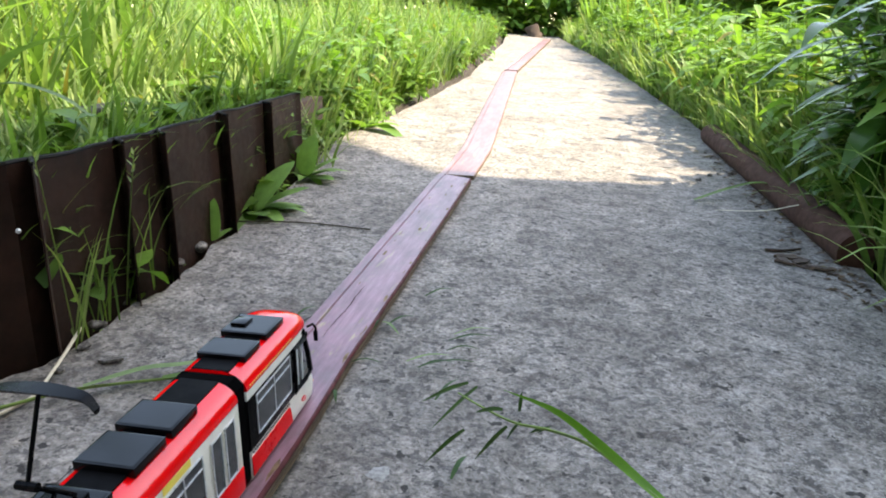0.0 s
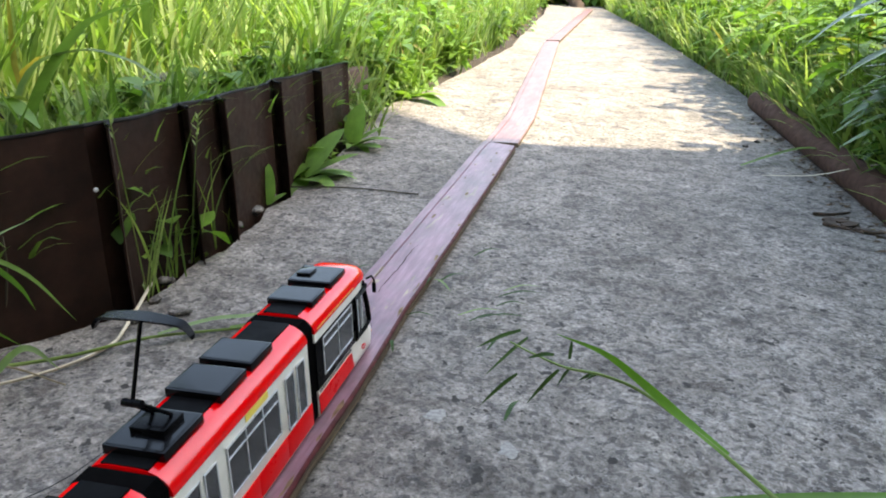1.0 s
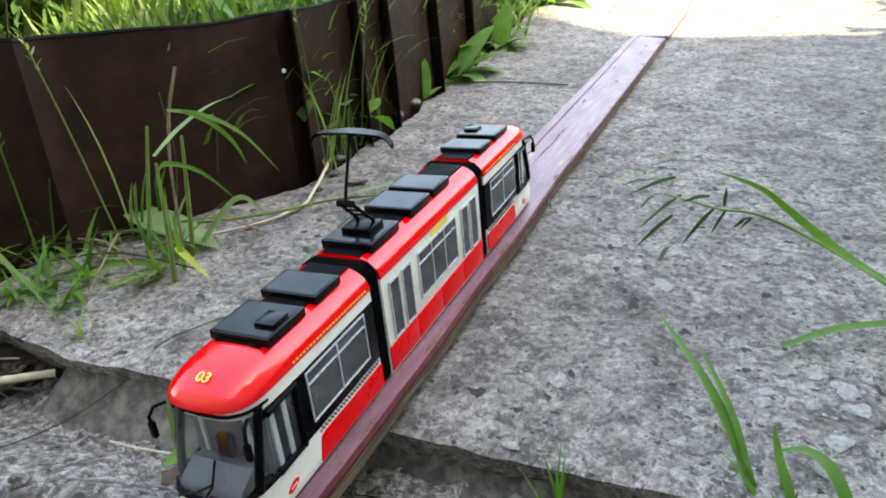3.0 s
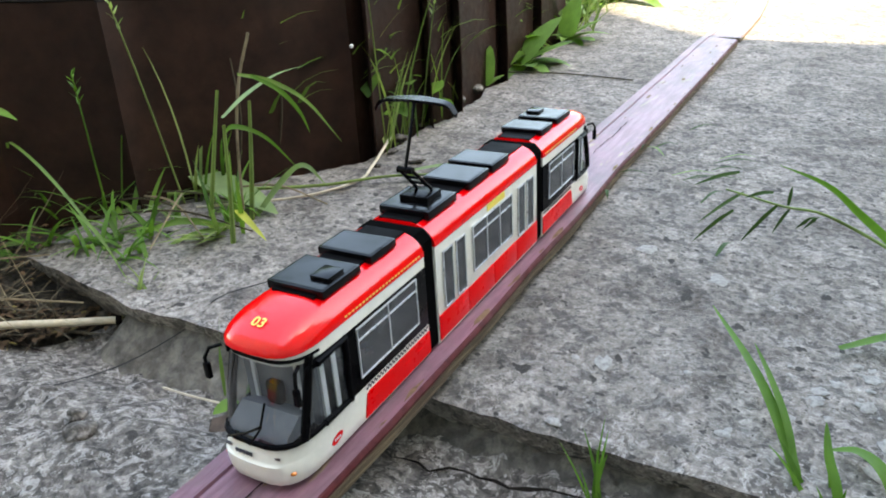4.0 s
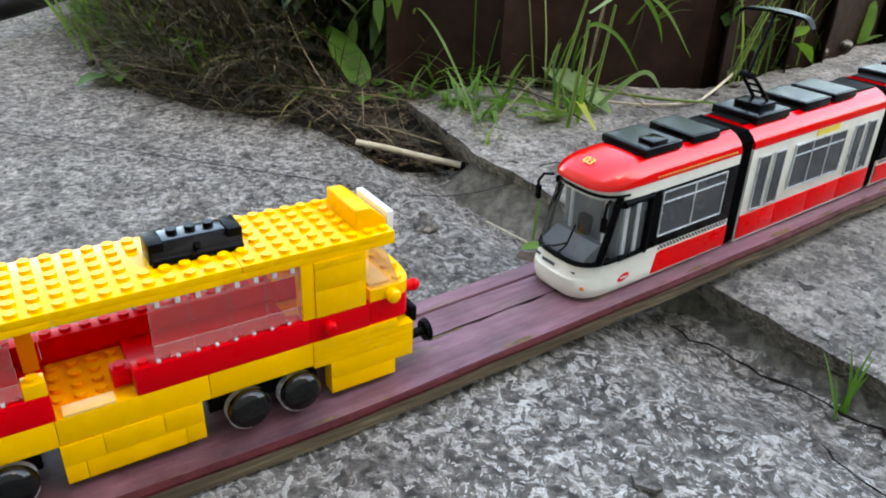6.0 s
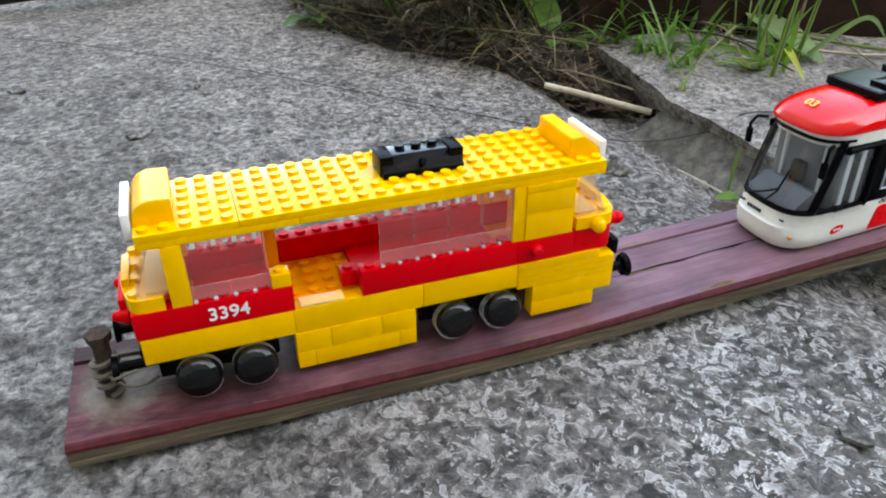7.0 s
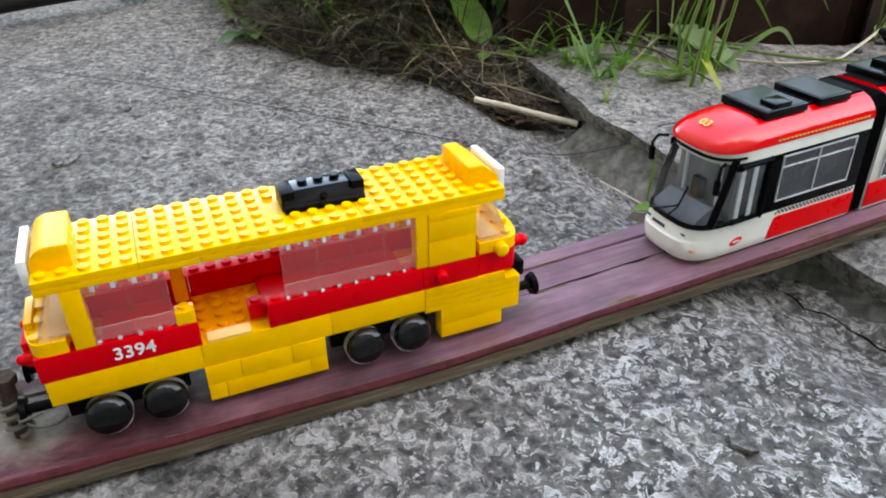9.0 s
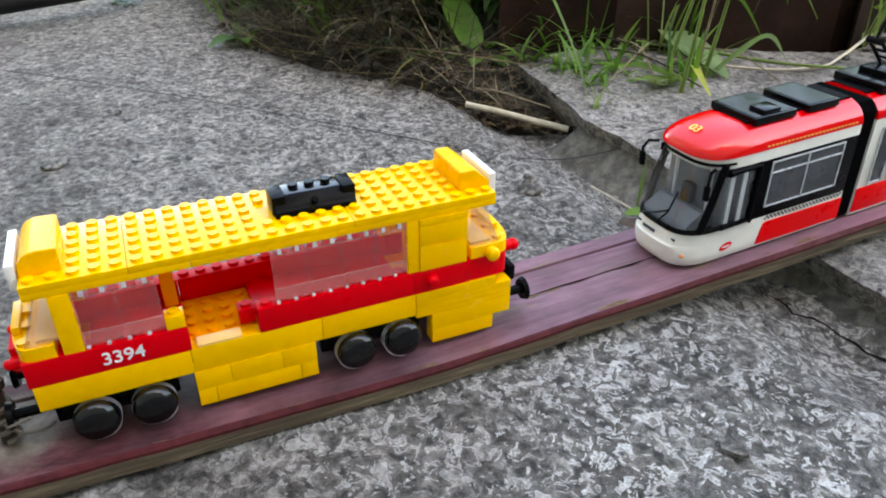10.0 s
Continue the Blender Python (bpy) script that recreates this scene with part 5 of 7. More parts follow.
    for x in (-0.0055, 0.0055):
        tube(bm, [(x, yb + 0.008, zt + 0.004), (x * 0.8, yb - 0.012, zt + 0.0225)], 0.0012, 6)
    tube(bm, [(-0.0052, yb - 0.012, zt + 0.0225), (0.0052, yb - 0.012, zt + 0.0225)], 0.0022, 8)
    for u in (0.3, 0.6):
        tube(bm, [(-0.005, yb + 0.008 - 0.020 * u, zt + 0.004 + 0.0185 * u), (0.005, yb + 0.008 - 0.020 * u, zt + 0.004 + 0.0185 * u)], 0.0009, 6)
    part("lower_arm", bm, TRAM_BLACK, panto)
    bm = bmesh.new()
    tube(bm, [(0, yb - 0.012, zt + 0.0225), (0, yb + 0.004, zt + 0.0600)], 0.0011, 8)
    part("upper_arm", bm, TRAM_BLACK, panto)
    bm = bmesh.new()
    arc = [(-0.0275, -0.0060), (-0.0235, -0.0010), (-0.0170, 0.0008), (0, 0.0018), (0.0170, 0.0008), (0.0235, -0.0010), (0.0275, -0.0060)]
    sm = spline([(x, 0, z) for x, z in arc], 25)
    prev = None
    for p in sm:
        hw = 0.0050 * (1 - 0.55 * (abs(p.x) / 0.0275) ** 2)
        hw = max(hw, 0.0012)
        ring = [bm.verts.new((p.x, yb + 0.004 + dy, zt + 0.0605 + p.z + dz)) for dy, dz in ((-hw, 0), (hw, 0), (hw * 0.6, -0.0022), (-hw * 0.6, -0.0022))]
        if prev:
            for j in range(4):
                bm.faces.new((prev[j], prev[(j + 1) % 4], ring[(j + 1) % 4], ring[j]))
        else:
            bm.faces.new(ring)
        prev = ring
    bm.faces.new(list(reversed(prev)))
    bmesh.ops.recalc_face_normals(bm, faces=bm.faces)
    part("collector", bm, TRAM_BLACK, panto, "curved black collector bow")
    return t


CLEAR_CAB = clear_plastic("clear_cab_plastic", (0.98, 0.95, 0.92), 0.06, 0.05)
TRAM_PANE = plain("dark_tram_pane", (0.042, 0.047, 0.055), 0.05, 0, 0.0, 0.3, 45, shine=0.9)
TRAM_INSIDE = plain("pale_interior_plastic", (0.82, 0.83, 0.83), 0.4)
build_brick_tram()
build_red_tram()


# ---- unseen blocks added to shade the near path ----
def build_shade_blocks():
    holder = root("house", "plain unseen blocks added to shade the near end of the path", "house", pose(0, 0, 0), kind="structure")
    # two blocks cut off the sun, the third the sky behind the camera
    for x0, x1, y0, y1, h, corner in ((1.9, 6.0, -9.0, 1.25, 4.8, 0.0), (1.9, 6.0, 1.255, 2.19, 3.1, 0.34), (-5.0, 1.895, -6.0, -1.75, 3.4, 0.0)):
        bm = bmesh.new()
        box(bm, x0, x1, y0, y1, -0.3, h)
        part("wall", bm, SHADE_BLOCK_WALL, holder)
        # the low block's roof is pointed to slant the shade's edge on the path
        bm = bmesh.new()
        prism(bm, [(x0 - 0.05, y0), (x1, y0), (x1, y1 + 0.03), (x0 + 0.43, y1 + 0.03), (x0 - 0.05, y1 + 0.03 + corner)], h, h + 0.12)
        part("roof", bm, CLAY, holder)


# ---- plants ----
class Leaves:
    """Gathers many blades and leaves into one mesh."""

    def __init__(self, seed):
        self.v, self.f, self.rng = [], [], random.Random(seed)

    def blade(self, base, heading, length, width, lean, droop, seg=5, fold=0.25):
        """A grass blade: rises from base, leans towards heading and droops at its tip."""
        hx, hy = math.cos(heading), math.sin(heading)
        n0 = len(self.v)
        p = Vector(base)
        a = lean
        step = length / seg
        for i in range(seg + 1):
            u = i / seg
            w = width * 0.5 * (0.55 + 0.45 * min(1, u * 4)) * (1 - u ** 2.2) if i < seg else 0.0
            if i == seg:
                self.v.append(tuple(p))
            else:
                self.v.append((p.x - hy * w, p.y + hx * w, p.z + fold * w))
                self.v.append((p.x, p.y, p.z))
                self.v.append((p.x + hy * w, p.y - hx * w, p.z + fold * w))
            p = p + Vector((hx * math.sin(a), hy * math.sin(a), math.cos(a))) * step
            a += droop / seg * (0.5 + u)
        for i in range(seg - 1):
            k = n0 + 3 * i
            self.f += [(k, k + 1, k + 4, k + 3), (k + 1, k + 2, k + 5, k + 4)]
        k = n0 + 3 * (seg - 1)
        self.f += [(k, k + 1, k + 3), (k + 1, k + 2, k + 3)]

    def leaf(self, base, direction, length, width, sag=0.3, cup=0.25, seg=5, point=1.0):
        """A broad leaf from base along direction, with a midrib fold."""
        d = Vector(direction).normalized()
        s = d.cross(Vector((0, 0, 1)))
        s = s.normalized() if s.length > 0.05 else Vector((1, 0, 0))
        up = s.cross(d)
        n0 = len(self.v)
        for i in range(seg + 1):
            u = i / seg
            w = width * 0.5 * math.sin(math.pi * min(1, u ** 0.75)) ** point if 0 < i < seg else width * 0.03
            c = Vector(base) + d * length * u + up * (-sag * length * u * u) + Vector((0, 0, -0.25 * sag * length * u * u))
            for q in (-1, 0, 1):
                self.v.append(tuple(c + s * (q * w) + up * (abs(q) * cup * w)))
        for i in range(seg):
            k = n0 + 3 * i
            self.f += [(k, k + 1, k + 4, k + 3), (k + 1, k + 2, k + 5, k + 4)]

    def stem(self, pts, r0, r1):
        n0 = len(self.v)
        m = len(pts)
        for i, p in enumerate(pts):
            r = r0 + (r1 - r0) * i / max(1, m - 1)
            for k in range(4):
                a = k * math.pi / 2
                self.v.append((p[0] + r * math.cos(a), p[1] + r * math.sin(a), p[2] + 0.3 * r * math.sin(a)))
        for i in range(m - 1):
            for k in range(4):
                a, b = n0 + 4 * i + k, n0 + 4 * i + (k + 1) % 4
                self.f.append((a, b, b + 4, a + 4))

    def mesh(self, name, mat):
        me = bpy.data.meshes.new(name)
        me.from_pydata(self.v, [], self.f)
        me.materials.append(mat)
        me.shade_smooth()
        return me


def stuff(name, leaves, mat, label, category):
    return tagged(new(name, leaves.mesh(name, mat)), label, category, kind="stuff")


def build_left_grass():
    L, P = Leaves(11), Leaves(12)
    rng = random.Random(3)
    for i in range(24000):
        y = 0.55 + 6.5 * rng.random() ** 1.6
        off = (0.25 + 0.30 * y) * 2.0 * rng.random() ** 1.5
        x = fence_x(y) - 0.06 - off
        if y > 1.7 and rng.random() < 0.35:
            continue
        z = soil_z(x, y) - 0.005
        near = off < 0.12 and y < 1.6
        h = rng.uniform(0.13, 0.34) * (0.45 if near else 1.25 if off > 0.25 else 0.85)
        wide = rng.random() < 0.12 and not near
        w = rng.uniform(0.013, 0.021) if wide else rng.uniform(0.004, 0.011)
        hd = rng.uniform(1.7, 4.6) if near else rng.uniform(0, 6.28)
        (P if rng.random() < 0.4 and not wide else L).blade((x, y, z), hd, h, w, rng.uniform(0.02, 0.45), rng.uniform(0.3, 2.0 if wide else 1.5), 6)
    for i in range(190):
        y = 0.68 + 0.90 * rng.random()
        x = fence_x(y) - 0.03 - 0.04 * rng.random()
        L.blade((x, y, soil_z(x, y) + 0.03), rng.gauss(-0.1, 0.6), rng.uniform(0.10, 0.17), rng.uniform(0.004, 0.009), rng.uniform(0.05, 0.35), rng.uniform(0.9, 1.9), 7)
    stuff("grass", L, GRASS, "tall bright green grass behind the metal edging", "grass")
    stuff("grass", P, GRASS_PALE, "pale yellow-green grass stalks behind the metal edging", "grass")


def bushy(L, rng, x, y, z, height, spread, leaves, ll, lw):
    for s in range(max(2, leaves // 9)):
        a, r = rng.uniform(0, 6.28), rng.random() ** 0.6 * spread
        tip = (x + r * math.cos(a), y + r * math.sin(a), z + height * rng.uniform(0.55, 1.0))
        L.stem([(x + 0.3 * (tip[0] - x), y + 0.3 * (tip[1] - y), z), tip], 0.0016, 0.0008)
        for k in range(9):
            u = rng.uniform(0.25, 1.0)
            b = (x + (0.3 + 0.7 * u) * (tip[0] - x), y + (0.3 + 0.7 * u) * (tip[1] - y), z + u * (tip[2] - z))
            h = rng.uniform(0, 6.28)
            sc = rng.uniform(0.6, 1.2)
            L.leaf(b, (math.cos(h), math.sin(h), rng.uniform(-0.2, 0.7)), ll * sc, lw * sc, rng.uniform(0.1, 0.5), 0.2, 4)


def build_left_weeds():
    L = Leaves(21)
    rng = random.Random(4)
    for i in range(330):
        y = 1.9 + 5.6 * rng.random() ** 1.3
        x = fence_x(y) - 0.02 - (0.15 + 0.30 * (y - 1.5)) * rng.random()
        bushy(L, rng, x, y, soil_z(x, y), rng.uniform(0.12, 0.30), 0.09, 36, 0.055, 0.026)
    stuff("weeds", L, LEAF, "bright leafy green weeds along the sunlit path", "weeds")
    L = Leaves(22)
    for i in range(330):
        y = 0.70 + 1.5 * rng.random()
        x = fence_x(y) - 0.025 - 0.45 * rng.random() ** 1.4
        bushy(L, rng, x, y, soil_z(x, y), rng.uniform(0.05, 0.12), 0.05, 18, 0.04, 0.03)
    stuff("weeds", L, LEAF, "low round-leaved weeds behind the metal edging", "weeds")


def build_right_plants():
    L, P, D = Leaves(31), Leaves(32), Leaves(33)
    rng = random.Random(6)
    for i in range(15000):
        y = 0.75 + 6.8 * rng.random() ** 1.5
        x = right_x(y) + 0.035 + (0.5 + 0.25 * y) * rng.random() ** 1.4
        if y < 1.75 and rng.random() < 0.6:
            continue
        z = soil_z(x, y) - 0.005
        h = rng.uniform(0.09, 0.30)
        wide = rng.random() < 0.2
        w = rng.uniform(0.012, 0.022) if wide else rng.uniform(0.005, 0.011)
        (P if rng.random() < 0.4 else L).blade((x, y, z), rng.uniform(0, 6.28), h, w, rng.uniform(0.05, 0.6), rng.uniform(0.4, 2.0), 6)
    stuff("grass", L, GRASS, "long green grass leaning over the path", "grass")
    stuff("grass", P, GRASS_PALE, "pale grass stalks leaning over the path", "grass")
    for i in range(300):
        y = 1.3 + 5.5 * rng.random() ** 1.4
        x = right_x(y) + 0.09 + 0.8 * rng.random() ** 1.3
        bushy(D, rng, x, y, soil_z(x, y), rng.uniform(0.14, 0.42), 0.12, 45, 0.085, 0.030)
    stuff("shrubs", D, LEAF, "leafy green plants beside the path", "plants")
    for x, y, h, seed in ((0.685, 1.50, 0.40, 12), (0.715, 1.66, 0.46, 13), (0.84, 1.44, 0.46, 5), (0.86, 1.30, 0.50, 7), (0.92, 1.52, 0.58, 9), (0.86, 1.16, 0.44, 11), (0.86, 1.62, 0.46, 1), (0.94, 1.78, 0.54, 2), (1.0, 1.98, 0.60, 4), (1.1, 2.30, 0.64, 6), (0.78, 1.10, 0.24, 10)):
        D = Leaves(40 + seed)
        r2 = random.Random(seed)
        z = soil_z(x, y)
        bm = bmesh.new()
        for s in range(12):
            a, r = r2.uniform(0, 6.28), r2.uniform(0.04, 0.17)
            tip = Vector((x + r * math.cos(a), y + r * math.sin(a), z + h * r2.uniform(0.5, 1.0)))
            pts = spline([(x, y, z), (x + 0.3 * (tip.x - x), y + 0.3 * (tip.y - y), z + 0.55 * (tip.z - z)), tip], 6)
            tube(bm, pts, [0.003 - 0.0003 * i for i in range(6)], 5)
            for k in range(20):
                u = r2.uniform(0.2, 1.0)
                b = pts[min(5, int(u * 5.5))]
                hd = r2.uniform(0, 6.28)
                sc = r2.uniform(0.7, 1.3)
                D.leaf(b, (math.cos(hd), math.sin(hd), r2.uniform(-0.2, 0.6)), 0.115 * sc, 0.027 * sc, r2.uniform(0.15, 0.5), 0.2, 6)
        plant = root("leafy_plant", "dark green plant with long pointed leaves beside the path", "plant", pose(0, 0, 0), "tall leafy plants")
        part("stem", bm, GRASS_SOLID, plant)
        new("foliage", D.mesh("foliage", LEAF_TALL)).parent = plant


def build_far_garden():
    for k, (x, y, w, h, seed) in enumerate(((-2.6, 8.6, 1.6, 1.5, 1), (-0.9, 9.6, 1.4, 1.3, 2), (0.9, 9.0, 1.5, 1.5, 3), (2.6, 8.2, 1.6, 1.8, 4), (-4.6, 7.0, 1.7, 1.7, 5), (-6.0, 4.5, 1.8, 1.8, 6), (3.6, 6.0, 1.5, 1.9, 7), (-3.9, 9.9, 1.8, 2.0, 8), (0.2, 11.5, 2.2, 2.6, 9), (-2.4, 13.0, 2.6, 3.2, 10), (2.6, 13.0, 2.6, 3.2, 11), (-5.5, 12.5, 2.6, 3.2, 12), (5.5, 11.0, 2.6, 3.2, 13), (-0.6, 8.3, 0.9, 0.8, 14), (0.5, 8.0, 0.8, 0.9, 15), (-1.5, 8.2, 1.0, 1.0, 16), (1.75, 3.9, 0.8, 0.62, 17), (2.3, 4.9, 0.9, 0.8, 18), (1.5, 5.4, 0.8, 0.7, 19), (2.4, 6.6, 1.1, 0.9, 20), (1.5, 7.2, 0.9, 0.8, 21), (-2.6, 6.6, 1.1, 0.7, 22), (-3.6, 5.4, 1.1, 0.8, 23))):
        L = Leaves(60 + seed)
        rng = random.Random(70 + seed)
        for i in range(2200):
            a, el, r = rng.uniform(0, 6.28), rng.random(), rng.random() ** 0.4
            c = (x + w * r * math.cos(a) * 0.8, y + w * r * math.sin(a) * 0.6, 0.25 + h * el * (1 - 0.45 * r * r))
            hd = rng.uniform(0, 6.28)
            L.leaf(c, (math.cos(hd), math.sin(hd), rng.uniform(-0.4, 0.6)), rng.uniform(0.09, 0.17), rng.uniform(0.05, 0.09), 0.3, 0.2, 3)
        me = L.mesh("bush", LEAF)
        b = root("bush", "dense green garden bush in the distance", "bush", pose(0, 0, 0), "far bushes")
        crown = new("crown", me)
        crown.parent = b
        bm = bmesh.new()
        for q in range(4):
            aa = q * 1.6 + seed
            tube(bm, [(x, y, 0.1), (x + 0.1 * math.cos(aa), y + 0.1 * math.sin(aa), 0.5), (x + 0.5 * w * math.cos(aa), y + 0.4 * w * math.sin(aa), 0.8 * h)], [0.03, 0.02, 0.008], 6)
        part("stem", bm, BARK, b)
    bm = bmesh.new()
    tube(bm, spline([(-0.46, 7.55, 0.15), (-0.45, 7.55, 0.24), (-0.47, 7.57, 0.31), (-0.49, 7.58, 0.37)], 9), [0.10, 0.09, 0.082, 0.078, 0.076, 0.073, 0.072, 0.07, 0.066], 12)
    for v in bm.verts:
        v.co += Vector((1, 1, 0.6)) * 0.022 * noise.noise(v.co * 16)
    thing("tree_stump", bm, BARK, "dark old tree stump at the end of the path", "tree stump")
    # sword-leaved clumps by the end of the path
    for x, y, seed in ((0.38, 5.2, 1), (0.62, 4.9, 2), (0.15, 6.3, 3)):
        L = Leaves(80 + seed)
        rng = random.Random(seed)
        z = soil_z(x, y)
        for i in range(60):
            a = rng.uniform(0, 6.28)
            r = rng.random() * 0.08
            L.blade((x + r * math.cos(a), y + r * math.sin(a), z), a, rng.uniform(0.35, 0.6), 0.024, rng.uniform(0.05, 0.5), rng.uniform(0.1, 0.8), 6)
        tagged(new("sword_leaf_clump", L.mesh("sword_leaf_clump", GRASS)), "clump of sword-shaped green leaves by the path", "plant", "sword-leaved clumps")


build_shade_blocks()
build_left_grass()
build_left_weeds()
build_right_plants()
build_far_garden()


# ---- weeds, cuttings and litter by the track ----
def on_slab(x, y, h=0.0):
    return (x, y, upper_z(x, y) + h)


def on_low(x, y, h=0.0):
    return (x, y, lower_z(x, y) + h)


def tuft(name, x, y, z, count, height, width, spread, seed, label, mat, lean=(0.05, 0.5), droop=(0.2, 1.3), group="", heading=None, seeds=0):
    L = Leaves(seed)
    rng = random.Random(seed)
    for i in range(count):
        a, r = rng.uniform(0, 6.28), spread * rng.random()
        hd = rng.uniform(0, 6.28) if heading is None else heading + rng.uniform(-0.9, 0.9)
        L.blade((x + r * math.cos(a), y + r * math.sin(a), z - 0.003), hd, height * rng.uniform(0.45, 1.05), width * rng.uniform(0.6, 1.2), rng.uniform(*lean), rng.uniform(*droop), 7)
    for i in range(seeds):
        hd = rng.uniform(0, 6.28)
        p = [(x + 0.3 * spread * math.cos(hd), y + 0.3 * spread * math.sin(hd), z)]
        q = Vector((p[0][0] + 0.25 * height * math.cos(hd), p[0][1] + 0.25 * height * math.sin(hd), z + height * rng.uniform(0.9, 1.25)))
        mid = Vector(p[0]).lerp(q, 0.5) + Vector((0, 0, 0.05 * height))
        pts = spline([p[0], mid, q], 6)
        L.stem([tuple(v) for v in pts], 0.0011, 0.0006)
        for k in range(10):
            b = pts[5] + (pts[4] - pts[5]) * 0.12 * k
            L.leaf(b, (math.cos(k * 2.4), math.sin(k * 2.4), 1.2), 0.010, 0.0028, 0.05, 0.2, 3)
    return tagged(new(name, L.mesh(name, mat)), label, "weed", group)


def rosette(name, x, y, z, count, length, width, seed, label, mat, rise=(0.25, 0.9), group="", aim=None):
    L = Leaves(seed)
    rng = random.Random(seed)
    for i in range(count):
        a = 6.28 * i / count + rng.uniform(-0.35, 0.35) if aim is None else aim + rng.uniform(-1.0, 1.0)
        sc = rng.uniform(0.75, 1.15)
        L.leaf((x + 0.006 * math.cos(a), y + 0.006 * math.sin(a), z), (math.cos(a), math.sin(a), rng.uniform(*rise)), length * sc, width * sc, rng.uniform(0.25, 0.6), 0.22, 9, 0.8)
    return tagged(new(name, L.mesh(name, mat)), label, "weed", group)


def lying_blade(name, pts, width, label, mat=None, group="", category="grass blade", n=16):
    """A cut blade that lies on the ground: a folded tapering ribbon."""
    P = spline(pts, n)
    bm = bmesh.new()
    prev = None
    for i, p in enumerate(P):
        d = P[min(i + 1, n - 1)] - P[max(i - 1, 0)]
        s = d.cross(Vector((0, 0, 1))).normalized()
        u = i / (n - 1)
        w = 0.5 * width * max(0.05, math.sin(math.pi * min(1, 0.12 + 0.88 * u)) ** 0.6)
        ring = [bm.verts.new(p - s * w + Vector((0, 0, 0.35 * w))), bm.verts.new(p), bm.verts.new(p + s * w + Vector((0, 0, 0.35 * w)))]
        if prev:
            bm.faces.new((prev[0], prev[1], ring[1], ring[0]))
            bm.faces.new((prev[1], prev[2], ring[2], ring[1]))
        prev = ring
    return thing(name, bm, mat or GRASS, label, category, group, smooth=180)


def rod(name, pts, r, mat, label, category, n=20, seg=7, group=""):
    bm = bmesh.new()
    P = spline(pts, n)
    rr = r if isinstance(r, (int, float)) else [r[0] + (r[1] - r[0]) * i / (n - 1) for i in range(n)]
    tube(bm, P, rr, seg)
    return thing(name, bm, mat, label, category, group, smooth=60)


def stone(x, y, z, r, seed, label="small rough grey stone on the concrete", mat=None, flat=0.6):
    bm = bmesh.new()
    bmesh.ops.create_icosphere(bm, subdivisions=3, radius=r)
    for v in bm.verts:
        k = 1 + 0.6 * noise.noise(v.co * (0.9 / r) + Vector((seed, 0, 0))) + 0.12 * noise.noise(v.co * (3 / r) + Vector((seed, 5, 0)))
        v.co = Vector((v.co.x * k, v.co.y * k * 0.8, v.co.z * k * flat))
    return thing("stone", bm, mat or CONCRETE, label, "stone", "loose stones", smooth=180, at=pose(x, y, z + r * flat * 0.45, 0, 0, seed * 47))


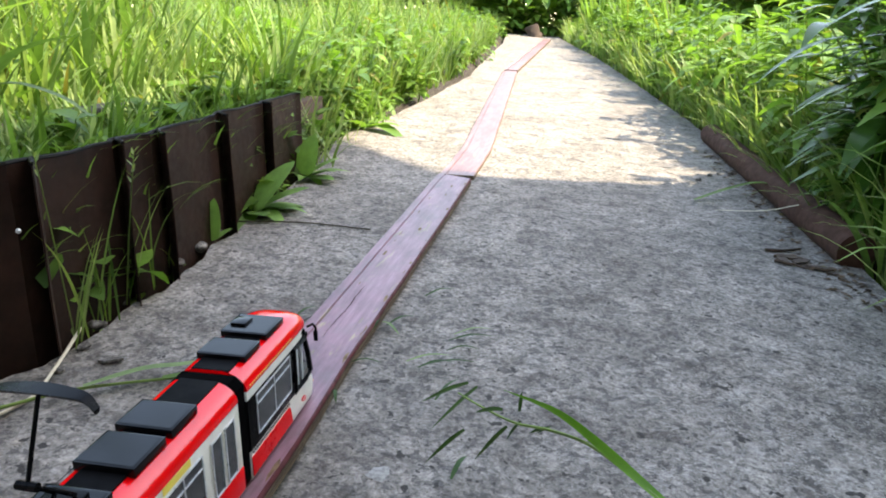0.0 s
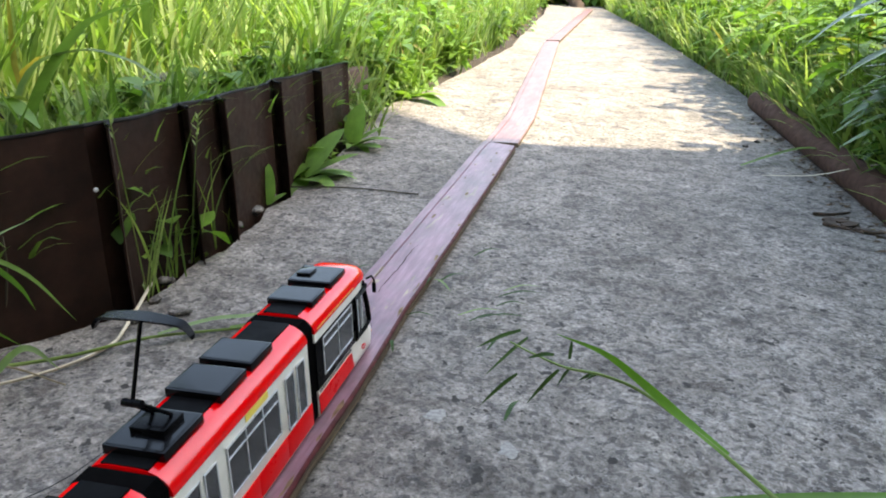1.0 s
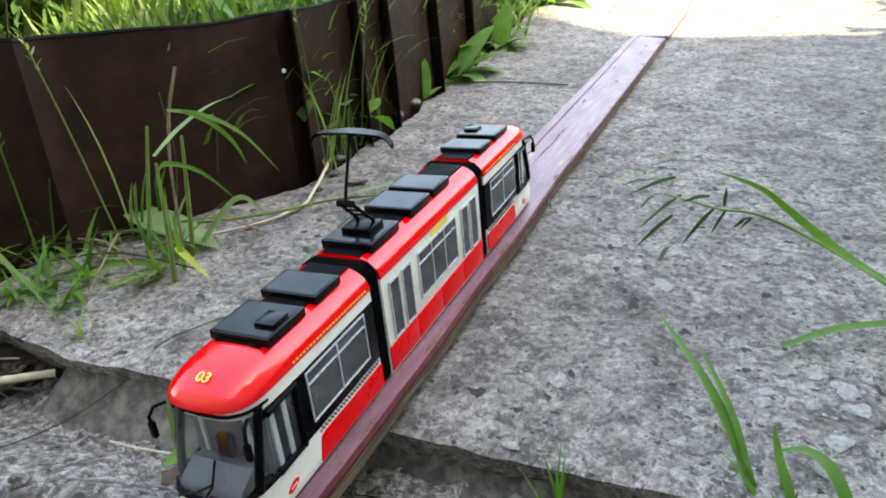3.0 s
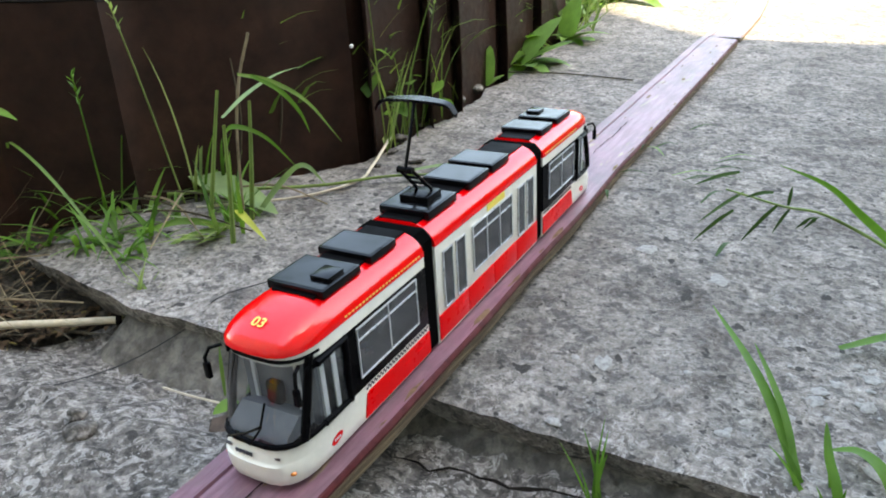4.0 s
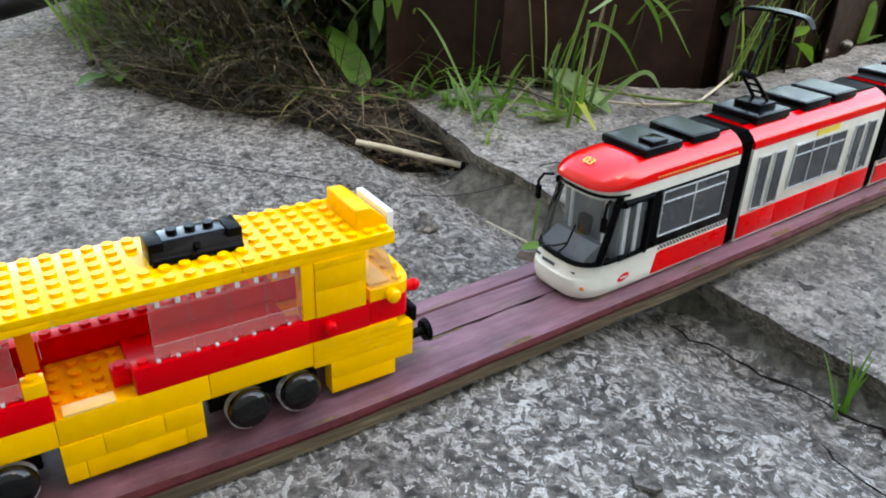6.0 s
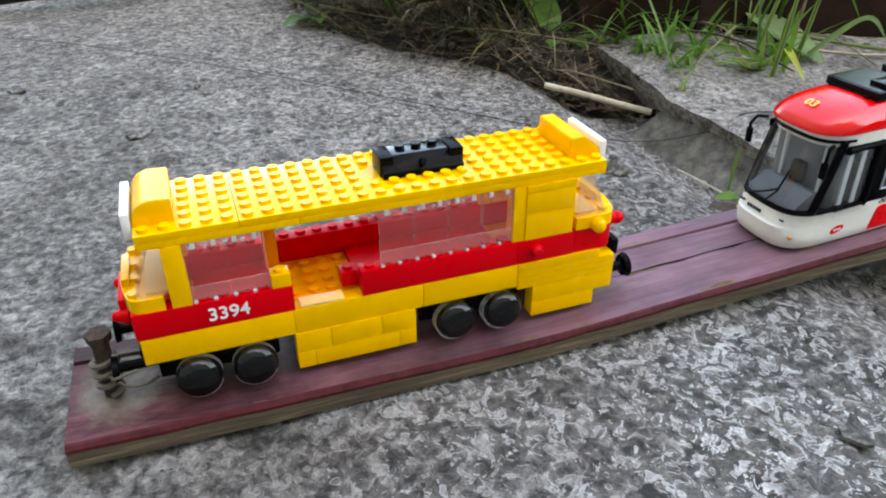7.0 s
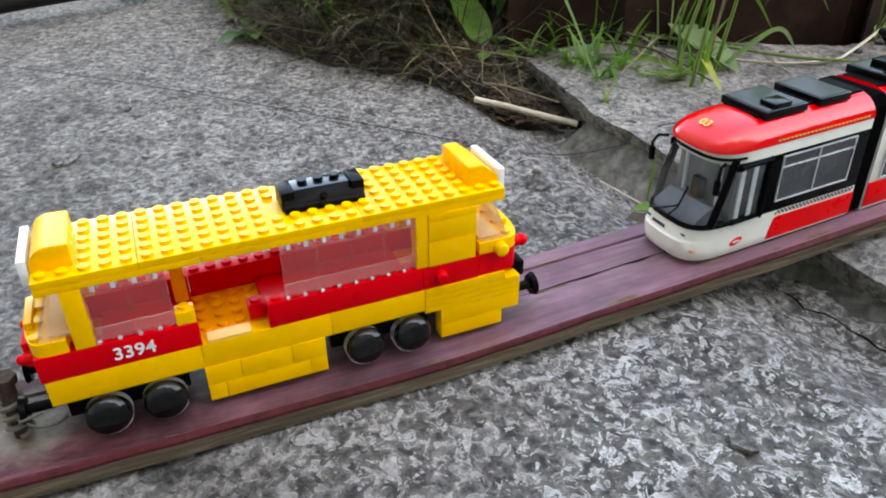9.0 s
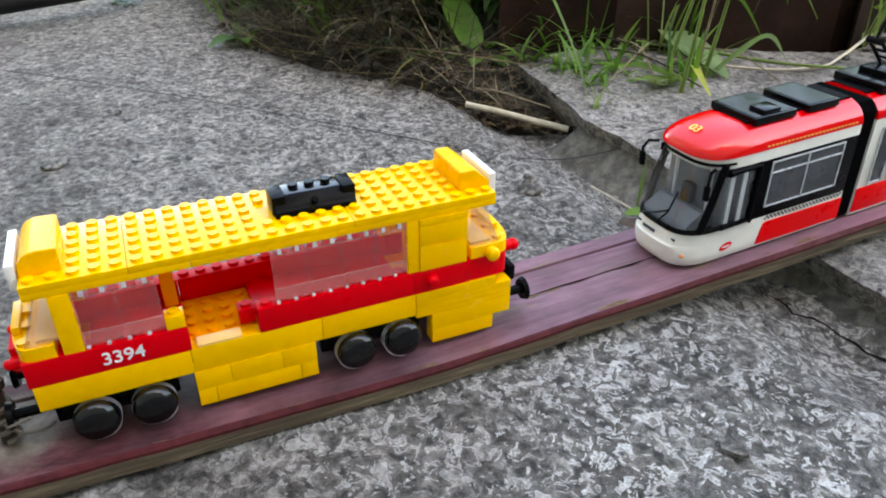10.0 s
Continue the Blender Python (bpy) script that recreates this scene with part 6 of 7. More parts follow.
def build_near_weeds():
    # by the metal edging
    for k, (x, y, h, c) in enumerate(((-0.262, 0.815, 0.17, 8), (-0.265, 0.855, 0.19, 8), (-0.272, 0.90, 0.16, 7), (-0.276, 0.95, 0.13, 6), (-0.283, 1.00, 0.09, 4))):
        tuft("grass_tuft", x + 0.012, y, upper_z(x, y), c, h, 0.0036, 0.022, 100 + k, "thin yellow-green grass tuft at the foot of the metal edging", GRASS if k % 2 else GRASS_PALE, (0.02, 0.4), (0.1, 1.1), "tufts at the edging", seeds=1)
    # LEAF_MID's darker green paints the corner's shade into these tufts
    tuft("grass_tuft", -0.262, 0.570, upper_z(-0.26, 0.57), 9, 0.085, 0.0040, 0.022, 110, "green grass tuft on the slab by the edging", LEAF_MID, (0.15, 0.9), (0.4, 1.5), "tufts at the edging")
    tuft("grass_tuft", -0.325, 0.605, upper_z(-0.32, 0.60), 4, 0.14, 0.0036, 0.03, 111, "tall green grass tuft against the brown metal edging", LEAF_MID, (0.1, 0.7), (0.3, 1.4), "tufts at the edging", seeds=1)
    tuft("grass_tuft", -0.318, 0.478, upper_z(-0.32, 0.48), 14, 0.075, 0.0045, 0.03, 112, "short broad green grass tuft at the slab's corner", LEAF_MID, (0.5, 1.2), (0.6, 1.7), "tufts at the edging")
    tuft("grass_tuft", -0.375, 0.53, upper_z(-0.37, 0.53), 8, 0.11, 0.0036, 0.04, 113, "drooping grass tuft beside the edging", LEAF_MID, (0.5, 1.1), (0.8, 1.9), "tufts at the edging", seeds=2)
    tuft("grass_tuft", -0.235, 0.452, upper_z(-0.235, 0.45) - 0.01, 9, 0.05, 0.003, 0.012, 114, "small wispy grass tuft in the slab joint", GRASS_PALE, (0.05, 0.7), (0.2, 1.2), "tufts at the edging")
    tuft("grass_tuft", -0.345, 1.62, upper_z(-0.345, 1.62), 60, 0.20, 0.006, 0.07, 115, "arching yellow-green grass at the end of the edging", GRASS_PALE, (0.1, 0.8), (0.4, 1.5), "tufts at the edging")
    tuft("grass_tuft", -0.40, 1.85, upper_z(-0.40, 1.85), 60, 0.22, 0.007, 0.08, 116, "arching yellow-green grass beyond the edging", GRASS_PALE, (0.1, 0.8), (0.4, 1.5), "tufts at the edging")
    tuft("grass_tuft", -0.39, 2.1, upper_z(-0.39, 2.1), 45, 0.18, 0.008, 0.08, 117, "arching green grass beside the sunlit path", GRASS, (0.1, 0.9), (0.4, 1.5), "tufts at the edging")
    for k, (x, y, leaves) in enumerate(((-0.288, 1.262, (((0.40, 0.45, 0.80), 0.105, 0.048), ((0.75, 0.25, 0.50), 0.095, 0.040), ((-0.5, 0.5, 0.5), 0.06, 0.03), ((0.6, -0.6, 0.25), 0.06, 0.026), ((0.8, 0.7, 0.15), 0.08, 0.030))), (-0.300, 1.495, (((0.12, 0.2, 1.0), 0.085, 0.046), ((0.6, 0.2, 0.5), 0.075, 0.034), ((0.8, -0.3, 0.2), 0.07, 0.028), ((-0.3, 0.6, 0.7), 0.05, 0.026))), (-0.276, 1.120, (((0.05, 0.0, 1.0), 0.060, 0.018), ((0.4, 0.3, 0.4), 0.03, 0.014))))):
        L = Leaves(121 + k)
        for d, ln, w in leaves:
            L.leaf((x + 0.004 * d[0], y + 0.004 * d[1], upper_z(x, y)), d, ln, 1.45 * w, 0.12, 0.14, 10, 0.55)
        tagged(new("broad_leaf_weed", L.mesh("broad_leaf_weed", LEAF_BROAD)), "upright oval-leaved green weed at the foot of the edging", "weed", "broad-leaved weeds")
    rosette("broad_leaf_weed", -0.283, 1.272, upper_z(-0.283, 1.272), 9, 0.070, 0.027, 126, "pale green leafy rosette at the foot of the edging", LEAF_BROAD, (0.25, 1.1), "broad-leaved weeds")
    rosette("broad_leaf_weed", -0.295, 1.505, upper_z(-0.295, 1.505), 8, 0.062, 0.024, 127, "pale green leafy rosette at the end of the edging", LEAF_BROAD, (0.25, 1.1), "broad-leaved weeds")
    rosette("broad_leaf_weed", -0.36, 2.05, upper_z(-0.36, 2.05), 8, 0.13, 0.045, 123, "broad-leaved green weed beside the sunlit path", LEAF, (0.2, 0.9), "broad-leaved weeds")
    L = Leaves(124)
    L.leaf(on_slab(-0.350, 0.612, 0.018), (1.0, -0.10, -0.10), 0.125, 0.040, 0.06, 0.12, 10, 0.7)
    tagged(new("broad_leaf", L.mesh("broad_leaf", LEAF_PALE)), "large pale dusty leaf lying on the slab", "leaf", "broad-leaved weeds")
    L = Leaves(125)
    base = (-0.436, 0.424, 0.010)
    L.leaf(base, (-0.85, -0.05, 0.68), 0.098, 0.040, 0.06, 0.18, 12, 0.62)
    for k in range(9):
        a = k * 0.8
        L.leaf((-0.43 + 0.02 * math.cos(a), 0.43 + 0.02 * math.sin(a), 0.008), (math.cos(a), math.sin(a), 0.25), 0.032, 0.016, 0.2, 0.2, 5)
    tagged(new("broad_leaf_weed", L.mesh("broad_leaf_weed", LEAF_MID)), "green weed with one large glossy oval leaf", "weed", "broad-leaved weeds")
    # the LEAF_MID tufts here also carry the corner's shade in their colour
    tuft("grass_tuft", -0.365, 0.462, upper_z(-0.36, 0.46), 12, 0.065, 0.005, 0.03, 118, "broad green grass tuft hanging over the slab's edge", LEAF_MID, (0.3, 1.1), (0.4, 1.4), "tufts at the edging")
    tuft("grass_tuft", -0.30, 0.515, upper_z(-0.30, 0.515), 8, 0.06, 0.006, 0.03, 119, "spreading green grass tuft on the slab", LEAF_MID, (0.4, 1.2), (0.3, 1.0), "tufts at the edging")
    tuft("grass_tuft", -0.330, 0.590, upper_z(-0.33, 0.59), 4, 0.17, 0.0042, 0.03, 142, "tall yellow-green grass tuft against the metal edging", GRASS_PALE, (0.02, 0.45), (0.2, 1.3), "tufts at the edging", seeds=1)
    tuft("grass_tuft", -0.250, 0.548, upper_z(-0.25, 0.548), 12, 0.075, 0.006, 0.016, 143, "low sprawling grass tuft on the slab", GRASS_PALE, (0.7, 1.4), (0.1, 0.5), "tufts at the edging", -1.2)
    for k, (p, q) in enumerate((((-0.40, 0.53), (-0.24, 0.60)), ((-0.37, 0.555), (-0.25, 0.53)), ((-0.36, 0.50), (-0.22, 0.56)), ((-0.33, 0.58), (-0.27, 0.49)), ((-0.39, 0.51), (-0.29, 0.56)), ((-0.31, 0.60), (-0.20, 0.64)))):
        rod("dead_weed", [on_slab(*p, 0.010), on_slab((p[0] + q[0]) / 2, (p[1] + q[1]) / 2 + 0.01, 0.016), on_slab(*q, 0.004)], (0.0012, 0.0007), STRAW_DULL if k % 2 else DRY, "long dry stalk lying on the slab", "stalk", 12, 5, "dry stalks")
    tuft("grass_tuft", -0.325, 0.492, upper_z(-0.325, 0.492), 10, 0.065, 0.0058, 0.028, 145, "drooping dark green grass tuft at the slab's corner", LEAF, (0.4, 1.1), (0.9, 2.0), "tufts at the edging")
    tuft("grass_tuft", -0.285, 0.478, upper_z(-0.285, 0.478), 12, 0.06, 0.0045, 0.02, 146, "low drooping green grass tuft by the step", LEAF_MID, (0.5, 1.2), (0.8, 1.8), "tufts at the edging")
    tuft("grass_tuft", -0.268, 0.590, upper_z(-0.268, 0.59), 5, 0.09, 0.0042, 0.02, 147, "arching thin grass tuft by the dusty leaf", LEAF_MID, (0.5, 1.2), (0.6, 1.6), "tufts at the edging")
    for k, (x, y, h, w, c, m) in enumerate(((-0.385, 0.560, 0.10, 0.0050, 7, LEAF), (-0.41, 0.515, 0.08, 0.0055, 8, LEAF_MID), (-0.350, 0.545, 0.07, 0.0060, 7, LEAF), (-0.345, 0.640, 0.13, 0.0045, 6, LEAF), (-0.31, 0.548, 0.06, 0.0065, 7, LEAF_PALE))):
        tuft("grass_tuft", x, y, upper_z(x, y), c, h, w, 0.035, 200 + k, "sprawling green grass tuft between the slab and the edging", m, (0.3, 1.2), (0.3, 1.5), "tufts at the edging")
    # broad blades that lean over the edging
    lying_blade("grass_clipping", [(-0.40, 0.82, 0.12), (-0.345, 0.81, 0.215), (-0.277, 0.80, 0.278), (-0.235, 0.80, 0.298), (-0.195, 0.80, 0.306)], 0.016, "broad green blade leaning over the metal edging", GRASS, "loose blades", n=22)
    lying_blade("grass_clipping", [(-0.40, 0.80, 0.12), (-0.345, 0.80, 0.235), (-0.28, 0.80, 0.264), (-0.224, 0.80, 0.256), (-0.190, 0.80, 0.238)], 0.010, "green blade drooping over the metal edging", LEAF_PALE, "loose blades", n=22)
    # arching stem over the corner
    lying_blade("grass_clipping", [(-0.46, 0.50, 0.07), (-0.40, 0.47, 0.100), (-0.33, 0.455, 0.085), (-0.27, 0.45, 0.040), (-0.245, 0.448, 0.010)], 0.0030, "thin green grass blade arching over the slab's corner", GRASS, "loose blades")
    lying_blade("grass_clipping", [on_slab(-0.25, 0.575, 0.012), on_slab(-0.225, 0.555, 0.02), on_slab(-0.195, 0.55, 0.005)], 0.008, "yellowing grass blade resting on the slab", LEAF_YELLOW, "loose blades")
    for k, (a, b, h) in enumerate(((-0.345, 0.60, 0.17), (-0.355, 0.63, 0.20), (-0.30, 0.68, 0.16), (-0.30, 0.62, 0.13), (-0.385, 0.50, 0.12))[2:4]):
        rod("dead_weed", [on_slab(a, b, 0), on_slab(a + 0.012, b + 0.01, 0.55 * h), on_slab(a + 0.012 * (k % 3 - 1), b + 0.02, h)], (0.0014, 0.0007), DRY, "thin dry brown stalk by the edging", "stalk", 10, 5, "dry stalks")


def blade_part(name, pts, width, mat, parent, label="", n=16):
    """A growing blade: a folded ribbon that tapers to its tip."""
    L = Leaves(1)
    P = spline(pts, n)
    for i, p in enumerate(P):
        d = P[min(i + 1, n - 1)] - P[max(i - 1, 0)]
        side = d.cross(Vector((0.35, -0.75, 0.55))).normalized()
        u = i / (n - 1)
        w = 0.5 * width * max(0.04, (0.6 + 0.4 * min(1.0, 3 * u)) * (1 - u ** 2.6))
        up = side.cross(d).normalized() * 0.35 * w
        L.v += [tuple(p - side * w + up), tuple(p), tuple(p + side * w + up)]
        if i:
            k = 3 * (i - 1)
            L.f += [(k, k + 1, k + 4, k + 3), (k + 1, k + 2, k + 5, k + 4)]
    ob = new(name, L.mesh(name, mat))
    ob.parent = parent
    return tagged(ob, label)


def build_tall_weed():
    """The tall grass plant that stands on the slab before the edging."""
    w = root("tall_grass_weed", "tall grass weed with bent stalks and drooping blades on the slab", "weed", pose(0, 0, 0))
    for pts in (((-0.285, 0.572, 0.012), (-0.282, 0.585, 0.07), (-0.277, 0.597, 0.128)), ((-0.225, 0.540, 0.006), (-0.220, 0.542, 0.06), (-0.217, 0.544, 0.114)), ((-0.246, 0.585, 0.010), (-0.240, 0.590, 0.07), (-0.236, 0.594, 0.122))):
        bm = bmesh.new()
        tube(bm, spline(pts, 9), [0.0024 - 0.00014 * i for i in range(9)], 6)
        part("stalk", bm, GRASS_SOLID, w)
    bm = bmesh.new()
    dry = spline([(-0.245, 0.575, 0.010), (-0.243, 0.580, 0.090), (-0.236, 0.585, 0.140), (-0.224, 0.592, 0.180)], 24)
    tube(bm, dry, [0.0012 + 0.0014 * max(0.0, noise.noise((i * 0.9, 2, 2))) * (i > 9) for i in range(24)], 6)
    part("stalk", bm, STRAW_DULL, w, "dry brown seed stalk")
    blade_part("blade", [(-0.213, 0.540, 0.121), (-0.224, 0.580, 0.131), (-0.240, 0.635, 0.137), (-0.262, 0.700, 0.134)], 0.0048, LEAF_PALE, w, "bluish green blade")
    blade_part("blade", [(-0.229, 0.578, 0.148), (-0.213, 0.600, 0.139), (-0.187, 0.613, 0.121), (-0.158, 0.619, 0.087)], 0.0042, GRASS, w)
    blade_part("blade", [(-0.222, 0.586, 0.146), (-0.205, 0.600, 0.132), (-0.196, 0.612, 0.112), (-0.192, 0.618, 0.092)], 0.0045, LEAF_MID, w)
    blade_part("blade", [(-0.255, 0.575, 0.088), (-0.225, 0.560, 0.108), (-0.214, 0.585, 0.094), (-0.222, 0.630, 0.052)], 0.0048, LEAF_MID, w)
    blade_part("blade", [(-0.248, 0.592, 0.012), (-0.228, 0.615, 0.045), (-0.196, 0.610, 0.064), (-0.178, 0.616, 0.046)], 0.0068, LEAF_PALE, w)
    blade_part("blade", [(-0.252, 0.575, 0.010), (-0.250, 0.570, 0.045), (-0.246, 0.572, 0.082)], 0.0064, LEAF, w)
    blade_part("blade", [(-0.232, 0.560, 0.008), (-0.226, 0.556, 0.040), (-0.222, 0.552, 0.070)], 0.0056, LEAF, w)
    blade_part("blade", [(-0.255, 0.565, 0.012), (-0.285, 0.535, 0.022), (-0.320, 0.495, 0.010)], 0.0068, LEAF, w)
    blade_part("blade", [(-0.250, 0.560, 0.012), (-0.262, 0.530, 0.016), (-0.282, 0.490, 0.004)], 0.0048, GRASS, w)
    # leafy sprig that reaches out of the bush
    sp = root("leafy_sprig", "leafy green sprig reaching out before the brown edging", "weed", pose(0, 0, 0))
    bm = bmesh.new()
    tube(bm, spline([(-0.555, 0.440, 0.01), (-0.500, 0.445, 0.075), (-0.450, 0.452, 0.112), (-0.418, 0.456, 0.128)], 12), [0.0015 - 0.00008 * i for i in range(12)], 5)
    part("stem", bm, GRASS_SOLID, sp)
    for base, d, ln in (((-0.420, 0.456, 0.127), (1.0, 0.1, 0.26), 0.056), ((-0.420, 0.456, 0.127), (-0.45, -0.1, -0.72), 0.040), ((-0.418, 0.456, 0.126), (0.16, -0.1, -0.85), 0.038), ((-0.424, 0.455, 0.124), (-0.75, 0.2, 0.25), 0.026), ((-0.452, 0.452, 0.110), (-0.2, -0.2, -0.7), 0.034), ((-0.455, 0.452, 0.108), (0.5, -0.2, -0.65), 0.040), ((-0.495, 0.446, 0.078), (-0.6, -0.1, 0.5), 0.034), ((-0.50, 0.446, 0.074), (0.3, -0.3, -0.8), 0.036)):
        L = Leaves(2)
        L.leaf(base, d, ln, 0.30 * ln, 0.25, 0.2, 7)
        lf = new("leaf", L.mesh("leaf", LEAF))
        lf.parent = sp


def build_cuttings():
    # long green stem across the slab, with its blades
    rod("long_grass_clipping", [on_slab(-0.345, 0.575, 0.008), on_slab(-0.302, 0.606, 0.010), on_slab(-0.231, 0.668, 0.007), on_slab(-0.185, 0.722, 0.007), on_slab(-0.12, 0.765, 0.007), on_slab(-0.062, 0.806, 0.004)], (0.0022, 0.0010), GRASS_SOLID, "long green grass stem lying across the slab", "grass stem", 24, 6)
    lying_blade("grass_clipping", [on_slab(-0.175, 0.726, 0.010), on_slab(-0.145, 0.765, 0.011), on_slab(-0.115, 0.79, 0.009), on_slab(-0.085, 0.838, 0.004)], 0.009, "fallen green blade on the concrete", LEAF_PALE, "loose blades")
    lying_blade("grass_clipping", [on_slab(-0.125, 0.762, 0.008), on_slab(-0.095, 0.778, 0.008), on_slab(-0.058, 0.795, 0.004)], 0.010, "fallen dark green blade by the board", GRASS, "loose blades")
    rod("dry_straw", [on_slab(-0.245, 0.815, 0.012), on_slab(-0.222, 0.745, 0.004), on_slab(-0.21, 0.700, 0.004), on_slab(-0.235, 0.640, 0.004), on_slab(-0.30, 0.57, 0.006)], (0.0018, 0.0012), STRAW, "bent dry straw-coloured stem on the slab", "stem", 20, 6)
    rod("dry_straw", [on_slab(-0.31, 1.19, 0.004), on_slab(-0.20, 1.235, 0.003), on_slab(-0.09, 1.245, 0.003)], 0.0011, DRY, "thin dry stem lying across the slab", "stem", 14, 5)
    # grass that leans over the slab: a long blade and a panicle with hanging spikelets
    plant = root("seed_head_grass", "green grass with a drooping seed head and one long blade over the concrete", "grass", pose(0, 0, 0))
    bm = bmesh.new()
    tube(bm, spline([(0.425, 0.525, -0.026), (0.36, 0.598, 0.006), (0.31, 0.655, 0.019), (0.275, 0.693, 0.026), (0.242, 0.722, 0.032), (0.213, 0.709, 0.048), (0.188, 0.713, 0.048), (0.161, 0.735, 0.045), (0.137, 0.764, 0.039)], 34), [0.0017 - 0.00003 * q for q in range(34)], 6)
    part("stem", bm, GRASS_SOLID, plant)
    blade_part("blade", [(0.300, 0.667, 0.022), (0.270, 0.696, 0.030), (0.240, 0.700, 0.052), (0.215, 0.685, 0.077), (0.183, 0.680, 0.090)], 0.0075, LEAF_VIVID, plant, n=22)
    for p, q in (((0.184, 0.697, 0.054), (0.160, 0.711, 0.015)), ((0.190, 0.729, 0.041), (0.178, 0.754, 0.009)), ((0.153, 0.704, 0.043), (0.125, 0.704, 0.012)), ((0.187, 0.752, 0.036), (0.188, 0.753, 0.052)),
                 ((0.179, 0.710, 0.059), (0.158, 0.719, 0.049)), ((0.212, 0.733, 0.036), (0.200, 0.757, 0.015)), ((0.209, 0.731, 0.036), (0.195, 0.755, 0.016)), ((0.150, 0.733, 0.065), (0.120, 0.711, 0.057)), ((0.145, 0.809, 0.023), (0.116, 0.763, 0.005))):
        p, q = Vector(p), Vector(q)
        blade_part("spikelet", [p, p.lerp(q, 0.35) + Vector((0, 0, 0.0015)), p.lerp(q, 0.7) + Vector((0, 0, 0.001)), q], 0.0034, SPIKELET, plant, n=8)
    rng = random.Random(9)
    spots = [(0.088, 0.873, 30, 0.042), (0.097, 0.863, 34, 0.034), (0.116, 0.822, 75, 0.041),
             (0.119, 0.929, 27, 0.044), (0.118, 0.945, 33, 0.040), (0.115, 0.901, 22, 0.03), (0.148, 0.715, 80, 0.030), (0.019, 0.927, 87, 0.025),
             (0.034, 0.924, -47, 0.037), (0.040, 0.946, 55, 0.037), (0.033, 0.845, 12, 0.029), (0.027, 0.780, -67, 0.024), (-0.070, 0.905, 60, 0.04), (-0.062, 0.93, 75, 0.04), (0.062, 1.035, 50, 0.04), (0.110, 0.869, 20, 0.050)]
    for k, (x, y, deg, ln) in enumerate(spots):
        a = radians(deg)
        d = Vector((math.cos(a), math.sin(a), 0)) * ln * 0.55
        p = Vector(on_slab(x, y, 0.008))
        lying_blade("grass_cutting", [p - d, p + Vector((0, 0, 0.004)), p + d], rng.uniform(0.0030, 0.0042), "short fallen green grass spikelet on the concrete", SPIKELET if k % 4 else LEAF_PALE, "grass cuttings", "grass cutting", 7)
    # blades that grow out of the step joint
    lying_blade("grass_clipping", [(0.237, 0.470, -0.032), (0.227, 0.490, -0.012), (0.202, 0.530, 0.008), (0.164, 0.588, 0.018)], 0.0066, "green grass blade growing from the joint between the slabs", LEAF_VIVID, "joint grass", n=22)
    lying_blade("grass_clipping", [(0.237, 0.470, -0.032), (0.224, 0.500, -0.004), (0.210, 0.525, 0.010), (0.196, 0.550, 0.018)], 0.0042, "narrow green grass blade growing from the joint", LEAF_VIVID, "joint grass")
    lying_blade("grass_clipping", [(0.255, 0.465, -0.032), (0.250, 0.478, -0.015), (0.244, 0.490, -0.005), (0.240, 0.505, 0.006)], 0.0055, "green grass blade growing from the joint between the slabs", LEAF_VIVID, "joint grass")
    lying_blade("grass_clipping", [(0.285, 0.468, -0.032), (0.272, 0.492, -0.012), (0.258, 0.505, -0.008), (0.242, 0.508, -0.014)], 0.008, "curled green grass blade by the joint", LEAF_VIVID, "joint grass")
    lying_blade("grass_clipping", [on_slab(0.241, 0.613, 0.004), on_slab(0.275, 0.635, 0.012), on_slab(0.322, 0.654, 0.016), on_slab(0.38, 0.665, 0.025), on_slab(0.46, 0.66, 0.05)], 0.009, "green grass blade reaching over the slab", LEAF_VIVID, "loose blades", n=22)
    tuft("grass_tuft", 0.140, 0.436, -0.033, 9, 0.046, 0.0026, 0.008, 131, "small grass tuft growing from the crack", LEAF_VIVID, (0.1, 0.6), (0.1, 0.8), "tufts in the joint", 2.2)
    tuft("grass_tuft", 0.250, 0.466, -0.033, 6, 0.05, 0.0055, 0.012, 132, "small grass tuft growing from the joint", LEAF_VIVID, (0.1, 0.6), (0.1, 0.8), "tufts in the joint", 2.0)
    lying_blade("sprout", [(-0.112, 0.412, -0.032), (-0.113, 0.415, 0.000), (-0.110, 0.418, 0.030)], 0.0030, "single green blade sprouting beside the step", GRASS, "sprouts", "sprout", 10)
    L = Leaves(133)
    for b, d, s in (((-0.085, 0.412, -0.012), (0.6, 0.5, 0.15), 0.017), ((-0.095, 0.408, -0.028), (-0.3, -0.9, 0.1), 0.018), ((-0.09, 0.41, -0.03), (0.2, 0.2, 1.0), 0.02)):
        L.leaf(b, d, s, s * 0.75, 0.15, 0.15, 6, 0.6)
    L.stem([(-0.09, 0.41, -0.034), (-0.085, 0.412, -0.012)], 0.0008, 0.0006)
    tagged(new("seedling", L.mesh("seedling", LEAF)), "seedling with two round green leaves", "seedling", "sprouts")
    bm = bmesh.new()
    prism(bm, [(-0.02, -0.009), (-0.003, -0.013), (0.022, -0.006), (0.019, 0.008), (-0.004, 0.011), (-0.023, 0.004)], 0, 0.005)
    bmesh.ops.bevel(bm, geom=bm.edges[:], offset=0.0012, segments=1, affect="EDGES")
    thing("bark_chip", bm, BARK, "flat brown chip of bark on the concrete", "bark chip", at=pose(-0.078, 0.395, lower_z(-0.078, 0.395) + 0.001, 4, -3, 25))
    rod("dry_straw", [on_low(-0.16, 0.40, 0.004), on_low(-0.125, 0.398, 0.008), on_low(-0.07, 0.410, 0.006)], 0.0008, STRAW, "short dry stem beside the step", "stem", 10, 5)
